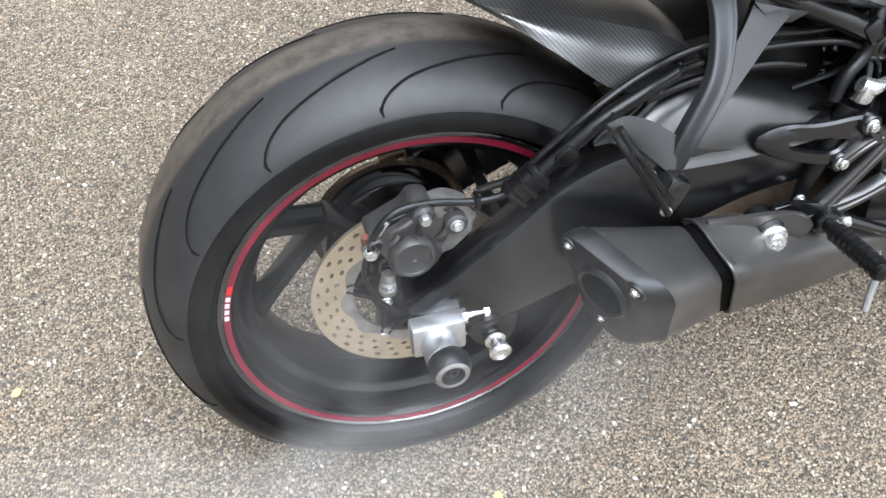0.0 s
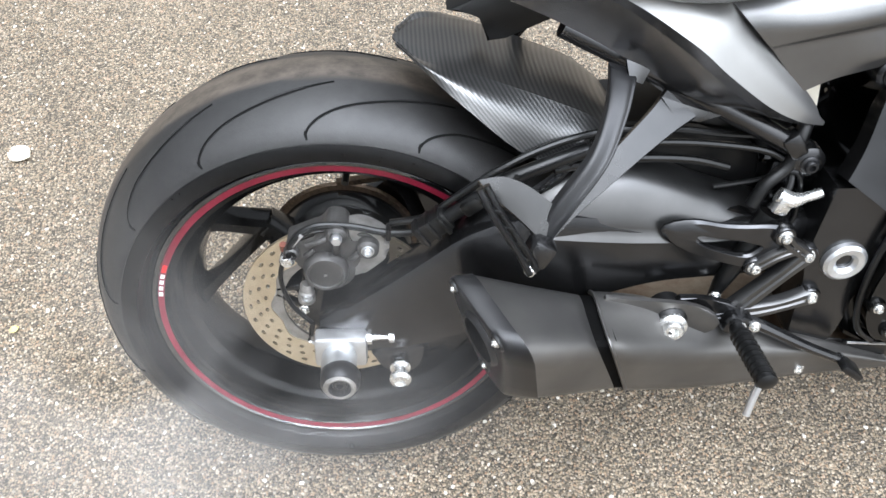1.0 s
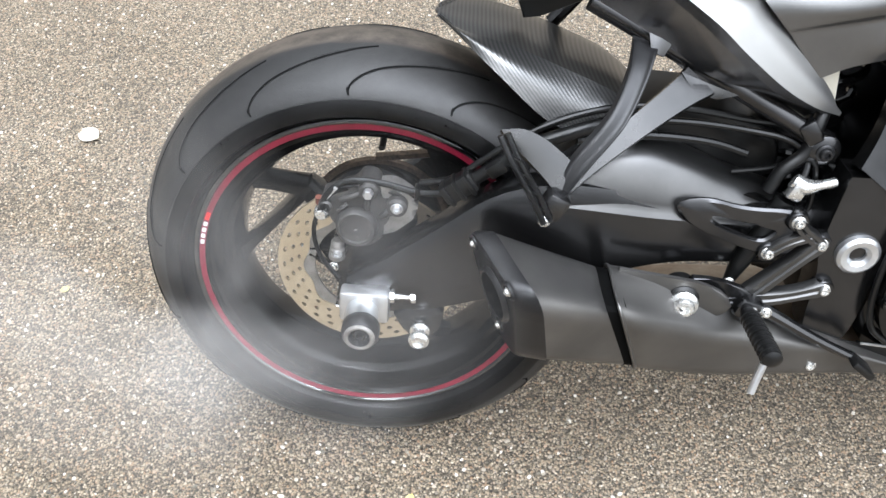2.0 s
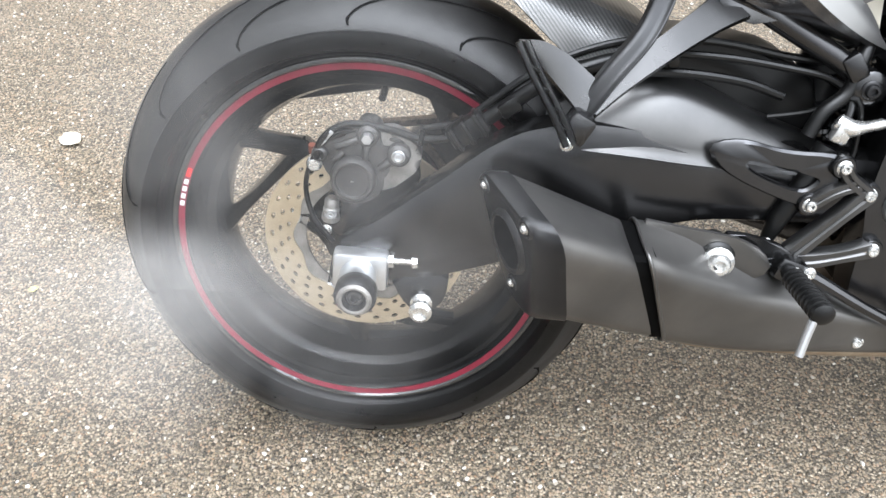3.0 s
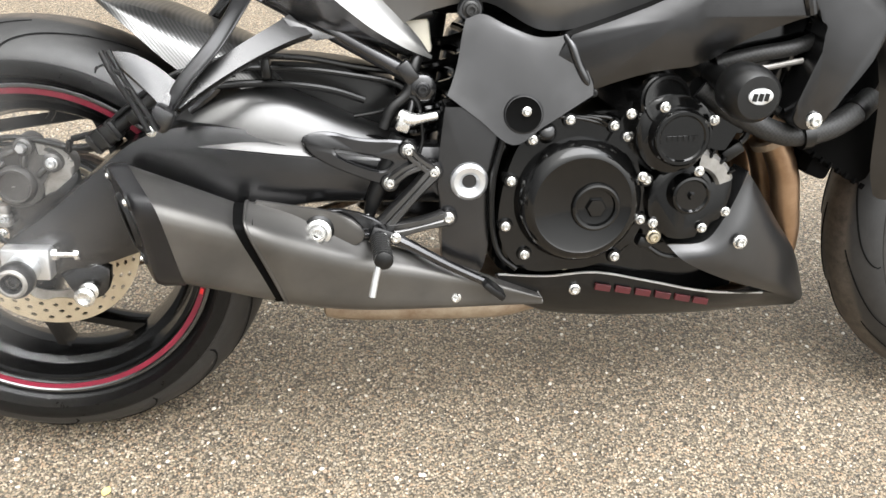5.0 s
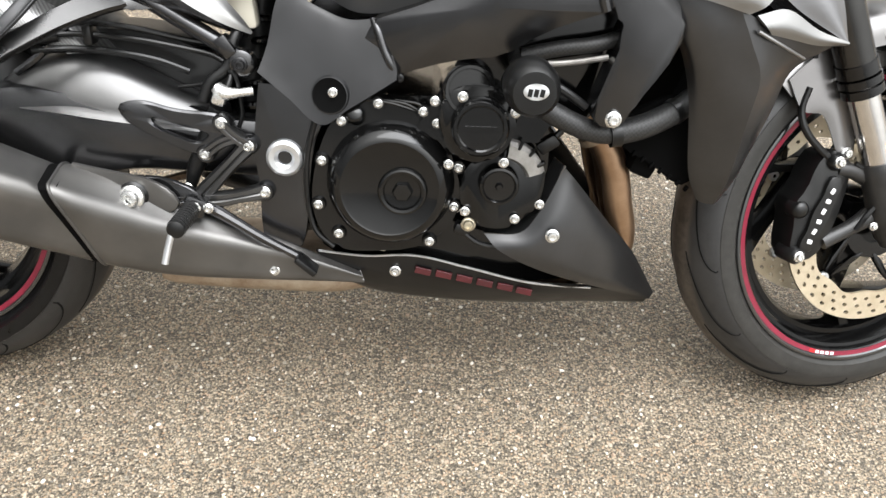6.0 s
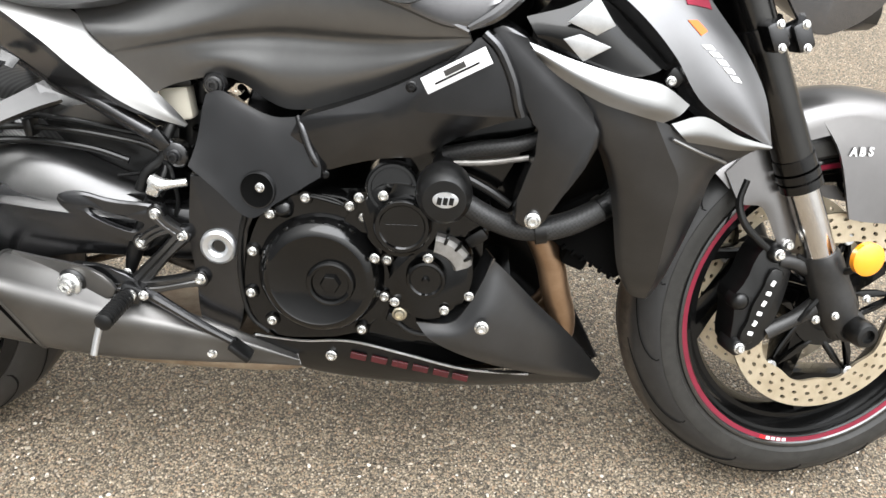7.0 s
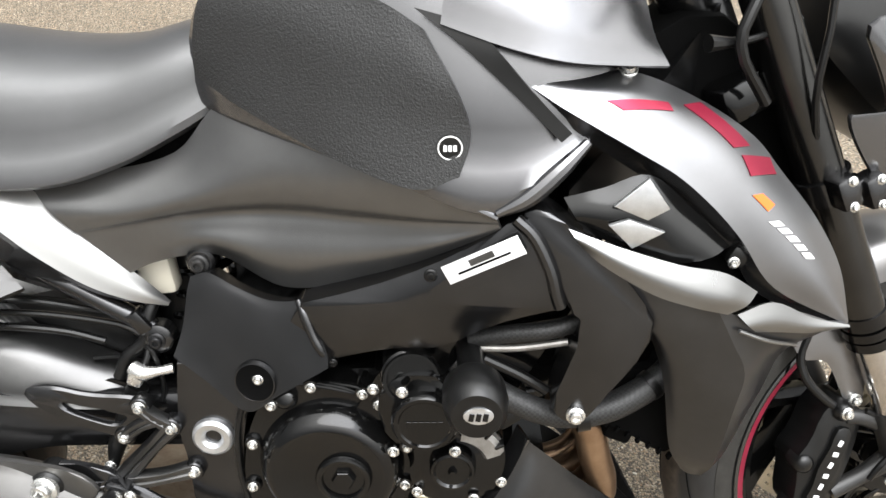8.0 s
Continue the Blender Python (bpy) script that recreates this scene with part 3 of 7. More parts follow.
    # hub and three forked spokes
    part("hub", lathe([(0.012, -0.062), (0.034, -0.062), (0.036, -0.05), (0.045, -0.035), (0.048, 0), (0.045, 0.035), (0.036, 0.05), (0.034, 0.062), (0.012, 0.062)], axis=(0, 1, 0), sides=32, closed=True), RIM, rim)
    for k in range(3):
        a = radians(spoke0 + 120 * k)

        def pol(r, deg, y):
            return Vector((r * math.cos(a + radians(deg)), y, r * math.sin(a + radians(deg))))
        bm = bmesh.new()
        apex, ra, rb = (0.128, 1), (0.1935, 15), (0.1925, 54)
        for path, ws in (([(0.035, 0), (0.08, 0), (0.132, 1)], (0.020, 0.017, 0.012)), ([apex, ra], (0.010, 0.0078, 0.0078, 0.013)), ([apex, rb], (0.010, 0.0078, 0.0078, 0.013))):
            c = [pol(r, d, 0) for r, d in path]
            if len(c) == 2:
                c = [c[0].lerp(c[1], t) for t in (0.0, 0.35, 0.75, 1.0)]
            secs = []
            for i, p in enumerate(c):
                d = (c[min(i + 1, len(c) - 1)] - c[max(i - 1, 0)]).normalized()
                s = Vector((-d.z, 0, d.x))
                h = ws[i]
                v = 0.026 if p.length < 0.1 else 0.020
                secs.append([p + s * h * cs + Vector((0, v * sn, 0)) for cs, sn in ((1, 0.5), (0.75, 1), (-0.75, 1), (-1, 0.5), (-1, -0.5), (-0.75, -1), (0.75, -1), (1, -0.5))])
            loft(secs, steps=4, ring=1, bm=bm)
        part("spoke", bm, RIM, rim)
    part("valve_stem", tube([(0.026 * 1, -0.01, 0.203), (0.024, -0.016, 0.180), (0.022, -0.034, 0.172)], 0.0045, 10, 3), PLASTIC, rim, "black rubber valve stem")
    return rim


def disc(rim, y, ro, ri, holes, material=DISC, name="brake_disc"):
    """Drilled brake disc: three rows of real holes, wavy inner edge."""
    bm = bmesh.new()
    n, t = holes * 6, 0.0025
    rings = [ri + (ro - ri) * f for f in (0, 0.16, 0.30, 0.43, 0.57, 0.70, 0.84, 1.0)]
    drilled = {1: 0, 3: 2, 5: 4}
    shift = {}
    for k, o in drilled.items():
        mid = (rings[k] + rings[k + 1]) / 2
        for c in range(holes):
            for i in (6 * c + o, 6 * c + o + 2):
                for r in (k, k + 1):
                    shift[i % n, r] = (mid - rings[r]) * 0.45
    sides = []
    for yy in (y - t, y + t):
        rows = []
        for i in range(n):
            a = 2 * math.pi * i / n
            row = []
            for k, r in enumerate(rings):
                r += shift.get((i, k), 0.0) + (0.003 * math.cos(10 * a) if k == 0 else 0.0)
                row.append(bm.verts.new((r * math.cos(a), yy, r * math.sin(a))))
            rows.append(row)
        sides.append(rows)
    gone = {((6 * c + o + e) % n, k) for k, o in drilled.items() for c in range(holes) for e in (0, 1)}
    edges = {}
    for i in range(n):
        j = (i + 1) % n
        for k in range(7):
            if (i, k) in gone:
                continue
            loop = ((i, k), (i, k + 1), (j, k + 1), (j, k))
            for rows in sides:
                bm.faces.new([rows[p][q] for p, q in loop])
            for e in range(4):
                key = frozenset((loop[e], loop[(e + 1) % 4]))
                edges[key] = edges.get(key, 0) + 1
    for key, count in edges.items():
        if count == 1:
            (i, k), (j, q) = tuple(key)
            bm.faces.new((sides[0][i][k], sides[0][j][q], sides[1][j][q], sides[1][i][k]))
    return part(name, bm, material, rim, "drilled steel brake disc", sharp=30)


REAR = Matrix.Translation((0, 0, 0.311))
FRONT = STEER @ Matrix.Translation((1.46, 0, 0.300))
rear = wheel("rear_wheel", 0.311, 0.0955, 0.068, WALL, REAR, 14,
             [(154, 3.0, BRIGHTRED, "rim_decal"), (-21, 2.2, BRIGHTRED, "rim_decal")] + [(158.0 + 2.5 * k, 1.7, WHITE, "lettering_bar") for k in range(4)], 130, "gloss black cast rear wheel with red stripe")
front = wheel("front_wheel", 0.300, 0.061, 0.048, DUSTY, FRONT, 14,
              [(-109, 2.4, BRIGHTRED, "rim_decal")] + [(-106.0 + 2.5 * k, 1.7, WHITE, "lettering_bar") for k in range(4)], 140, "gloss black cast front wheel with red stripe")
disc(rear, -0.052, 0.125, 0.088, 30)
for s in (-1, 1):
    disc(front, s * 0.066, 0.155, 0.112, 36)


def carrier(rim, y, ri, n, start=0, pale=False):
    """Disc carrier: a centre ring, forked flat arms to the disc, and rivet bobbins."""
    part("disc_carrier", lathe([(0.03, y - 0.003), (0.054, y - 0.003), (0.055, y), (0.054, y + 0.003), (0.03, y + 0.003)], axis=(0, 1, 0), sides=40, closed=True), CASE, rim, "black disc carrier ring")
    if pale:
        part("inner_ring", lathe([(ri - 0.016, y - 0.004), (ri + 0.003, y - 0.004), (ri + 0.003, y), (ri - 0.016, y)], axis=(0, 1, 0), sides=72, closed=True), STAINED, rim, "pale alloy inner ring of the disc")
    for k in range(n):
        a = start + 360 / n * k

        def at(r, deg):
            return (r * math.cos(radians(a + deg)), r * math.sin(radians(a + deg)))
        for e in (-1, 1):
            part("carrier_arm", prism([at(0.048, 30 * e), at(0.050, 14 * e), at(ri - 0.010, 2 * e), at(ri + 0.003, 4 * e), at(ri + 0.003, -3 * e), at(ri - 0.014, 7.5 * e)], y - 0.004, 0.007, 0.0012, 1), CASE, rim)
        p = at(ri, 0)
        part("bobbin", lathe([(0.003, 0.0005), (0.0035, 0.002), (0.0072, 0.0022), (0.0085, 0.0008), (0.0088, -0.004)], (p[0], y - 0.004, p[1]), (0, -1, 0), 20), ALLOY, rim, "pale disc bobbin")


carrier(rear, -0.048, 0.091, 5, 20, True)
for s in (-1, 1):
    carrier(front, s * 0.062, 0.114, 5, 10)
part("cush_hub", lathe([(0.03, 0.018), (0.080, 0.026), (0.091, 0.034), (0.094, 0.044), (0.094, 0.066), (0.03, 0.066)], axis=(0, 1, 0), sides=48, closed=True), RIM, rear, "black rear hub drum")
part("sprocket", lathe([(0.05, 0.068), (0.100, 0.068), (0.104, 0.071), (0.100, 0.074), (0.05, 0.074)], axis=(0, 1, 0), sides=44, closed=True), CHAIN, rear, "brown oily rear sprocket")

# ---- swingarm ----
def swing_sections():
    """Centre (x, z), half height and outer y along the right arm, rear to front."""
    return [(-0.020, 0.318, 0.028, -0.128), (0.035, 0.338, 0.046, -0.132), (0.095, 0.367, 0.062, -0.138), (0.160, 0.402, 0.075, -0.142),
            (0.225, 0.420, 0.075, -0.142), (0.300, 0.428, 0.062, -0.140), (0.375, 0.426, 0.045, -0.136), (0.450, 0.420, 0.042, -0.128), (0.560, 0.412, 0.042, -0.116)]


def arm(side):
    secs = []
    for x, z, h, yo in swing_sections():
        yi = yo + 0.045
        o = [(x, yo + 0.012, z + h), (x, yo + 0.001, z + h - 0.012), (x, yo, z), (x, yo + 0.002, z - h + 0.012), (x, yo + 0.012, z - h), (x, yi, z - h + 0.004), (x, yi + 0.004, z), (x, yi, z + h - 0.004)]
        secs.append([(a, -b * side, c) for a, b, c in o])
    return loft(secs, 4, 2)


swing = part("swingarm", arm(-1), FRAME, bike, "satin black alloy swingarm with arched brace")
part("left_arm", arm(1), FRAME, swing)
# arched brace over the front of the arm
secs = []
for x, zt, zb, yo, yi in ((0.205, 0.497, 0.470, -0.128, -0.098), (0.235, 0.515, 0.466, -0.136, -0.072), (0.270, 0.529, 0.462, -0.138, -0.062), (0.305, 0.534, 0.458, -0.139, -0.058), (0.345, 0.528, 0.452, -0.137, -0.056), (0.395, 0.508, 0.446, -0.133, -0.056), (0.440, 0.488, 0.440, -0.127, -0.056), (0.500, 0.466, 0.434, -0.118, -0.056)):
    ym = (yo + yi) / 2
    h = zt - zb
    secs.append([(x, yo, zb), (x, yo, zb + 0.18 * h), (x, yo + 0.004, zb + 0.40 * h), (x, yo + 0.013, zb + 0.66 * h), (x, yo + 0.026, zb + 0.88 * h), (x, ym + 0.010, zt), (x, yi, zt - 0.006), (x, yi, zb)])
part("brace", loft(secs, 4, 3), SWING, swing, "satin black arched swingarm brace")
part("cross_tube", tube([(0.46, -0.11, 0.425), (0.46, 0.11, 0.425)], 0.045, 24, 1), FRAME, swing)
part("pivot_tube", tube([(0.575, -0.118, 0.410), (0.575, 0.118, 0.410)], 0.036, 24, 1), FRAME, swing)
# axle block, chain adjuster and axle slider
blk = part("axle_block", block((0.004, -0.140, 0.318), (0.062, 0.024, 0.044), (0, 4, 0), 0.004), ALLOY, swing, "bare alloy axle block")
part("axle_boss", lathe([(0, 0.0), (0.019, 0.0), (0.021, 0.004), (0.021, 0.030), (0.018, 0.034), (0, 0.034)], (0.002, -0.148, 0.314), (0, -1, 0), 28), ALLOY, blk)
part("axle_slider", lathe([(0, 0), (0.021, 0), (0.0235, 0.004), (0.0235, 0.018), (0.020, 0.024), (0.014, 0.026), (0.012, 0.020), (0.012, 0.012), (0, 0.012)], (0.004, -0.176, 0.313), (0, -1, 0), 32), CAP, blk, "black nylon axle slider")
# paler ring: light on the slider's rim is put into its colour
part("slider_lit_rim", lathe([(0.0135, 0.0262), (0.016, 0.0268), (0.0195, 0.0248), (0.0190, 0.0236)], (0.004, -0.176, 0.313), (0, -1, 0), 32), STAINED, blk, "pale grey ring for the lit rim of the slider")
bolt(blk, (0.004, -0.189, 0.313), 0.0125, CAST)
part("adjuster", tube([(0.03, -0.134, 0.325), (0.066, -0.132, 0.323)], 0.0036, 10, 1), ZINC, blk, "threaded zinc chain adjuster bolt")
part("adjuster_nut", lathe([(0, 0), (0.008, 0), (0.008, 0.007), (0, 0.007)], (0.034, -0.134, 0.325), (1, 0, 0), 6), ZINC, blk)
part("adjuster_head", lathe([(0, 0), (0.0075, 0), (0.0075, 0.006), (0, 0.006)], (0.062, -0.132, 0.323), (1, 0, 0), 6), ZINC, blk)
part("spool", lathe([(0, -0.022), (0.006, -0.022), (0.006, -0.004), (0.012, -0.002), (0.013, 0.001), (0.008, 0.004), (0.0075, 0.012), (0.013, 0.015), (0.0135, 0.020), (0.009, 0.023), (0.006, 0.021), (0, 0.019)], (0.072, -0.134, 0.269), (0, -1, 0), 28), ZINC, swing, "bare alloy paddock stand spool")
part("spool_lug", prism([(0.035, 0.300), (0.105, 0.310), (0.100, 0.272), (0.085, 0.256), (0.060, 0.256), (0.048, 0.274)], -0.131, 0.014, 0.003), FRAME, swing)

# ---- rear caliper and brake line ----
cal = part("rear_caliper", prism([(-0.030, 0.394), (-0.016, 0.381), (0.018, 0.387), (0.029, 0.400), (0.029, 0.424), (0.042, 0.431), (0.057, 0.437), (0.058, 0.452), (0.044, 0.457), (0.033, 0.449), (0.028, 0.455), (0.027, 0.475), (0.006, 0.481), (-0.003, 0.467), (-0.017, 0.463), (-0.034, 0.456), (-0.047, 0.452), (-0.046, 0.438), (-0.031, 0.431)], -0.108, 0.036, 0.005, 2), CALIPER, bike, "grey cast rear brake caliper")
part("piston_cap", lathe([(0, 0.0085), (0.0185, 0.0085), (0.0195, 0.0105), (0.0225, 0.0105), (0.0250, 0.007), (0.0262, 0), (0.0265, -0.012)], (-0.004, -0.110, 0.416), (0, -1, 0), 40), CALIPER, cal, "round cast piston cap")
bars(cal, (-0.004, -0.1190, 0.416), (0.004, 0.0055), 5, (radians(90), radians(-14), 0), STAINED, "lettering_bar")
part("bridge", prism([(0.006, 0.462), (0.030, 0.470), (0.046, 0.469), (0.064, 0.456), (0.072, 0.445), (0.070, 0.426), (0.048, 0.408), (0.028, 0.394), (0.006, 0.400)], -0.104, 0.026, 0.006, 2), STAINED, cal, "stained bare alloy caliper half")
part("bridge_recess", prism([(0.034, 0.460), (0.042, 0.464), (0.052, 0.459), (0.057, 0.452), (0.046, 0.456)], -0.1055, 0.004, 0.001, 2), CALIPER, cal)
for p, r in (((0.047, 0.4445), 0.0125), ((0.014, 0.4665), 0.0120), ((-0.040, 0.4450), 0.0085)):
    part("boss", lathe([(0.006, 0.0055), (0.72 * r, 0.0065), (r, 0.004), (1.06 * r, -0.004), (1.06 * r, -0.012)], (p[0], -0.110, p[1]), (0, -1, 0), 24), CALIPER, cal)
bolt(cal, (0.047, -0.1145, 0.4445), 0.0082, ALLOY, label="grey socket bolt")
part("pad_pin_plug", lathe([(0, 0.009), (0.0055, 0.009), (0.0065, 0.007), (0.0065, -0.002)], (0.014, -0.115, 0.4665), (0, -1, 0), 6), ALLOY, cal, "hexagonal pad pin plug")
for a, b, w in (((-0.022, 0.452), (0.004, 0.462), 0.0040), ((0.012, 0.456), (0.010, 0.440), 0.0045), ((0.026, 0.428), (0.040, 0.440), 0.0045), ((-0.026, 0.436), (-0.014, 0.446), 0.0035)):
    part("body_rib", tube([(a[0], -0.107, a[1]), ((a[0] + b[0]) / 2, -0.110, (a[1] + b[1]) / 2), (b[0], -0.108, b[1])], w, 10, 3), CALIPER, cal)
part("slide_pin", lathe([(0, 0.030), (0.006, 0.030), (0.0085, 0.026), (0.0085, 0.020), (0.0070, 0.018), (0.0095, 0.015), (0.0095, 0.011), (0.0075, 0.009), (0.0105, 0.006), (0.0105, 0)], (-0.036, -0.092, 0.356), Vector((0.15, -0.15, 1)).normalized(), 20), STAINED, cal, "grey ribbed slide pin boot")
bolt(cal, (-0.034, -0.100, 0.366), 0.0068, ALLOY)
bolt(cal, (-0.040, -0.098, 0.344), 0.0064)
for p in ((-0.028, -0.112, 0.468), (-0.036, -0.112, 0.459)):
    part("lead_clip", block(p, (0.012, 0.006, 0.005), (0, -45, 0), 0.001), ALLOY, cal, "pale metal lead clip")
part("caliper_bracket", prism([(-0.030, 0.325), (0.020, 0.335), (0.070, 0.395), (0.066, 0.440), (0.030, 0.400), (-0.010, 0.375), (-0.035, 0.395), (-0.044, 0.360)], -0.088, 0.012, 0.003), FRAME, cal, "black caliper bracket")
part("banjo", lathe([(0, 0), (0.009, 0), (0.009, 0.012), (0.006, 0.016), (0, 0.016)], (-0.047, -0.098, 0.432), (0, -1, 0), 16), ZINC, cal, "zinc banjo bolt")
part("bleed_nipple", tube([(-0.050, -0.10, 0.442), (-0.049, -0.103, 0.452)], 0.0042, 10, 1), mat("brown_cap", (0.12, 0.035, 0.02), 0.5), cal, "small rust-brown bleed cap")
hose = part("rear_brake_hose", tube([(-0.047, -0.108, 0.432), (-0.036, -0.112, 0.462), (-0.010, -0.108, 0.478), (0.030, -0.106, 0.474), (0.075, -0.110, 0.464), (0.115, -0.116, 0.472), (0.150, -0.120, 0.500), (0.195, -0.122, 0.530), (0.250, -0.116, 0.550), (0.300, -0.105, 0.560), (0.380, -0.098, 0.556), (0.450, -0.095, 0.545), (0.495, -0.100, 0.536), (0.516, -0.110, 0.520), (0.512, -0.122, 0.498), (0.495, -0.126, 0.480)], 0.0042, 10, 5), RUBBER, bike, "black rubber rear brake hose")
part("sensor_lead", tube([(-0.030, -0.118, 0.340), (-0.052, -0.112, 0.370), (-0.058, -0.108, 0.410), (-0.040, -0.112, 0.452), (-0.015, -0.108, 0.470), (0.040, -0.100, 0.464), (0.100, -0.106, 0.462), (0.150, -0.112, 0.488)], 0.003, 8, 5), RUBBER, hose, "thin black sensor lead")
part("hose_sleeve", tube([(0.135, -0.120, 0.487), (0.170, -0.122, 0.513), (0.205, -0.122, 0.536), (0.250, -0.117, 0.551), (0.290, -0.107, 0.558)], 0.0082, 12, 4), RUBBER, hose, "thick black hose sleeve")
part("second_hose", tube([(0.075, -0.104, 0.474), (0.115, -0.112, 0.486), (0.150, -0.115, 0.513), (0.195, -0.116, 0.545), (0.250, -0.108, 0.566), (0.310, -0.098, 0.574), (0.380, -0.094, 0.570), (0.450, -0.090, 0.556), (0.500, -0.085, 0.548)], 0.0042, 10, 5), RUBBER, hose, "thin black brake line")
part("second_hose", tube([(0.255, -0.112, 0.538), (0.300, -0.104, 0.540), (0.350, -0.098, 0.538), (0.410, -0.092, 0.528), (0.455, -0.088, 0.512)], 0.005, 10, 5), RUBBER, hose, "black rubber overflow hose")
part("loom_clip", block((0.330, -0.100, 0.560), (0.012, 0.024, 0.026), (0, -4, 0), 0.003), PLASTIC, hose)
part("hose_clamp", block((0.122, -0.120, 0.480), (0.044, 0.022, 0.026), (0, -33, 0), 0.004), PLASTIC, hose, "black plastic hose clip")
for k in range(3):
    part("clip_rib", block((0.110 + 0.012 * k, -0.122, 0.472 + 0.008 * k), (0.005, 0.024, 0.029), (0, -33, 0), 0.0015), PLASTIC, hose)
part("hose_clamp", block((0.165, -0.122, 0.507), (0.024, 0.018, 0.018), (0, -35, 0), 0.004), PLASTIC, hose)
for p, t in (((0.072, -0.110, 0.466), 5), ((0.215, -0.121, 0.538), -25)):
    part("hose_tie", block(p, (0.006, 0.016, 0.016), (0, t, 0), 0.002), PLASTIC, hose)

part("inner_mudguard", prism([(0.255, 0.548), (0.300, 0.560), (0.350, 0.562), (0.410, 0.556), (0.470, 0.542), (0.505, 0.515), (0.505, 0.455), (0.400, 0.470), (0.300, 0.480), (0.250, 0.500)], -0.060, 0.10, 0.006, 1), PLASTIC, swing, "black inner mudguard")

# ---- exhaust ----
def silencer_ring(top, fold, bottom, inner):
    """A section of the silencer: flat top, folded outer shoulder, side falling inwards; inner: y of the wheel side."""
    t, f, b = (Vector(p) for p in (top, fold, bottom))
    side = f.lerp(b, 0.5) + Vector((0.002, -0.004, 0))
    ring = [Vector((t.x * 0.6 + b.x * 0.4, inner, t.z * 0.55 + b.z * 0.45)), Vector((t.x, inner + 0.004, t.z - 0.022)), t + Vector((0, 0.004, 0.004)), t.lerp(f, 0.55) + Vector((0, -0.001, 0.003)), f + Vector((0.002, -0.006, 0.003)),
            side, b + Vector((0.002, -0.004, -0.005)), Vector((b.x - 0.010, inner - 0.012, b.z + 0.002)), Vector((b.x - 0.014, inner, b.z + 0.030))]
    return soften(ring, 2)


def slash(y, z):
    """The slanting plane of the cut end."""
    return 0.144 - 0.487 * (y + 0.192) - 0.224 * (z - 0.448)


cut = silencer_ring((slash(-0.190, 0.463), -0.190, 0.463), (slash(-0.270, 0.434), -0.270, 0.434), (slash(-0.232, 0.316), -0.232, 0.316), -0.180)
cut[:, 0] = [slash(y, z) for _, y, z in cut]
seam = silencer_ring((0.162, -0.191, 0.462), (0.212, -0.274, 0.430), (0.226, -0.240, 0.318), -0.174)
neck = silencer_ring((0.283, -0.170, 0.401), (0.288, -0.233, 0.387), (0.331, -0.185, 0.265), -0.144)
waist = seam * 0.5 + neck * 0.5 + np.array([0, -0.002, 0.001])
muf = part("exhaust", loft([seam, seam * 0.98 + neck * 0.02, waist, neck], 4, 1), EXHAUST, bike, "satin dark grey short exhaust silencer", sharp=50)
# end cap: rolled edge, flat cut face with an oval outlet let into it
mouth = Vector((slash(-0.219, 0.400), -0.219, 0.400))
facing = Vector((-0.88, -0.43, -0.197)).normalized()
up = (Vector((0, 0, 1)) - facing * facing.z).normalized()
across = facing.cross(up)
mid = Vector(cut.mean(axis=0))


def mouth_ring(r, out):
    """Points round the outlet, one for each point of the cut ring."""
    ring = []
    for p in cut:
        d = Vector(p) - mouth
        a = math.atan2(d.dot(up), d.dot(across))
        ring.append(mouth + facing * out + across * (r * 0.84 * math.cos(a)) + up * (r * math.sin(a)))
    return ring


cap_rows = [seam * 1.0 + np.array([0, 0, 0.0]), seam + (np.array(mid) - seam) * -0.022 + np.array([-0.001, 0, 0]), cut + (np.array(mid) - cut) * -0.018 + np.array([0.006, 0, 0])]
cap_rows += [cut + (np.array(mid) - cut) * 0.02 + np.array(facing) * 0.0005, cut + (np.array(mid) - cut) * 0.09 + np.array(facing) * 0.002]
cap_rows += [mouth_ring(0.044, 0.0016), mouth_ring(0.0375, 0.0015), mouth_ring(0.0355, 0.006), mouth_ring(0.033, 0.0075), mouth_ring(0.0300, 0.006)]
bm = bmesh.new()
grid(bm, cap_rows, closed_v=True)
cap = part("end_cap", bm, CAP, muf, "satin black slash-cut end cap with screws", sharp=42)
bm = bmesh.new()
vs = grid(bm, [mouth_ring(0.0300, 0.006), mouth_ring(0.0290, -0.004), mouth_ring(0.0285, -0.045)], closed_v=True)
bm.faces.new(vs[-1])
part("outlet_bore", bm, DARK, muf, "near-black outlet bore")
part("heat_shield", loft([silencer_ring((0.299, -0.170, 0.401), (0.303, -0.236, 0.388), (0.344, -0.187, 0.261), -0.136), silencer_ring((0.318, -0.168, 0.397), (0.325, -0.230, 0.376), (0.366, -0.184, 0.256), -0.134), silencer_ring((0.365, -0.163, 0.382), (0.372, -0.208, 0.348), (0.405, -0.178, 0.247), -0.128), silencer_ring((0.425, -0.158, 0.350), (0.435, -0.188, 0.318), (0.460, -0.170, 0.239), -0.122),
                                   silencer_ring((0.500, -0.150, 0.318), (0.510, -0.168, 0.293), (0.530, -0.158, 0.233), -0.116), silencer_ring((0.575, -0.144, 0.288), (0.585, -0.153, 0.271), (0.600, -0.148, 0.229), -0.114), silencer_ring((0.635, -0.140, 0.262), (0.642, -0.146, 0.252), (0.650, -0.143, 0.228), -0.116), silencer_ring((0.692, -0.139, 0.236), (0.694, -0.141, 0.233), (0.696, -0.140, 0.228), -0.130)], 4, 1), EXHAUST, muf, "dark satin exhaust heat shield", sharp=50)
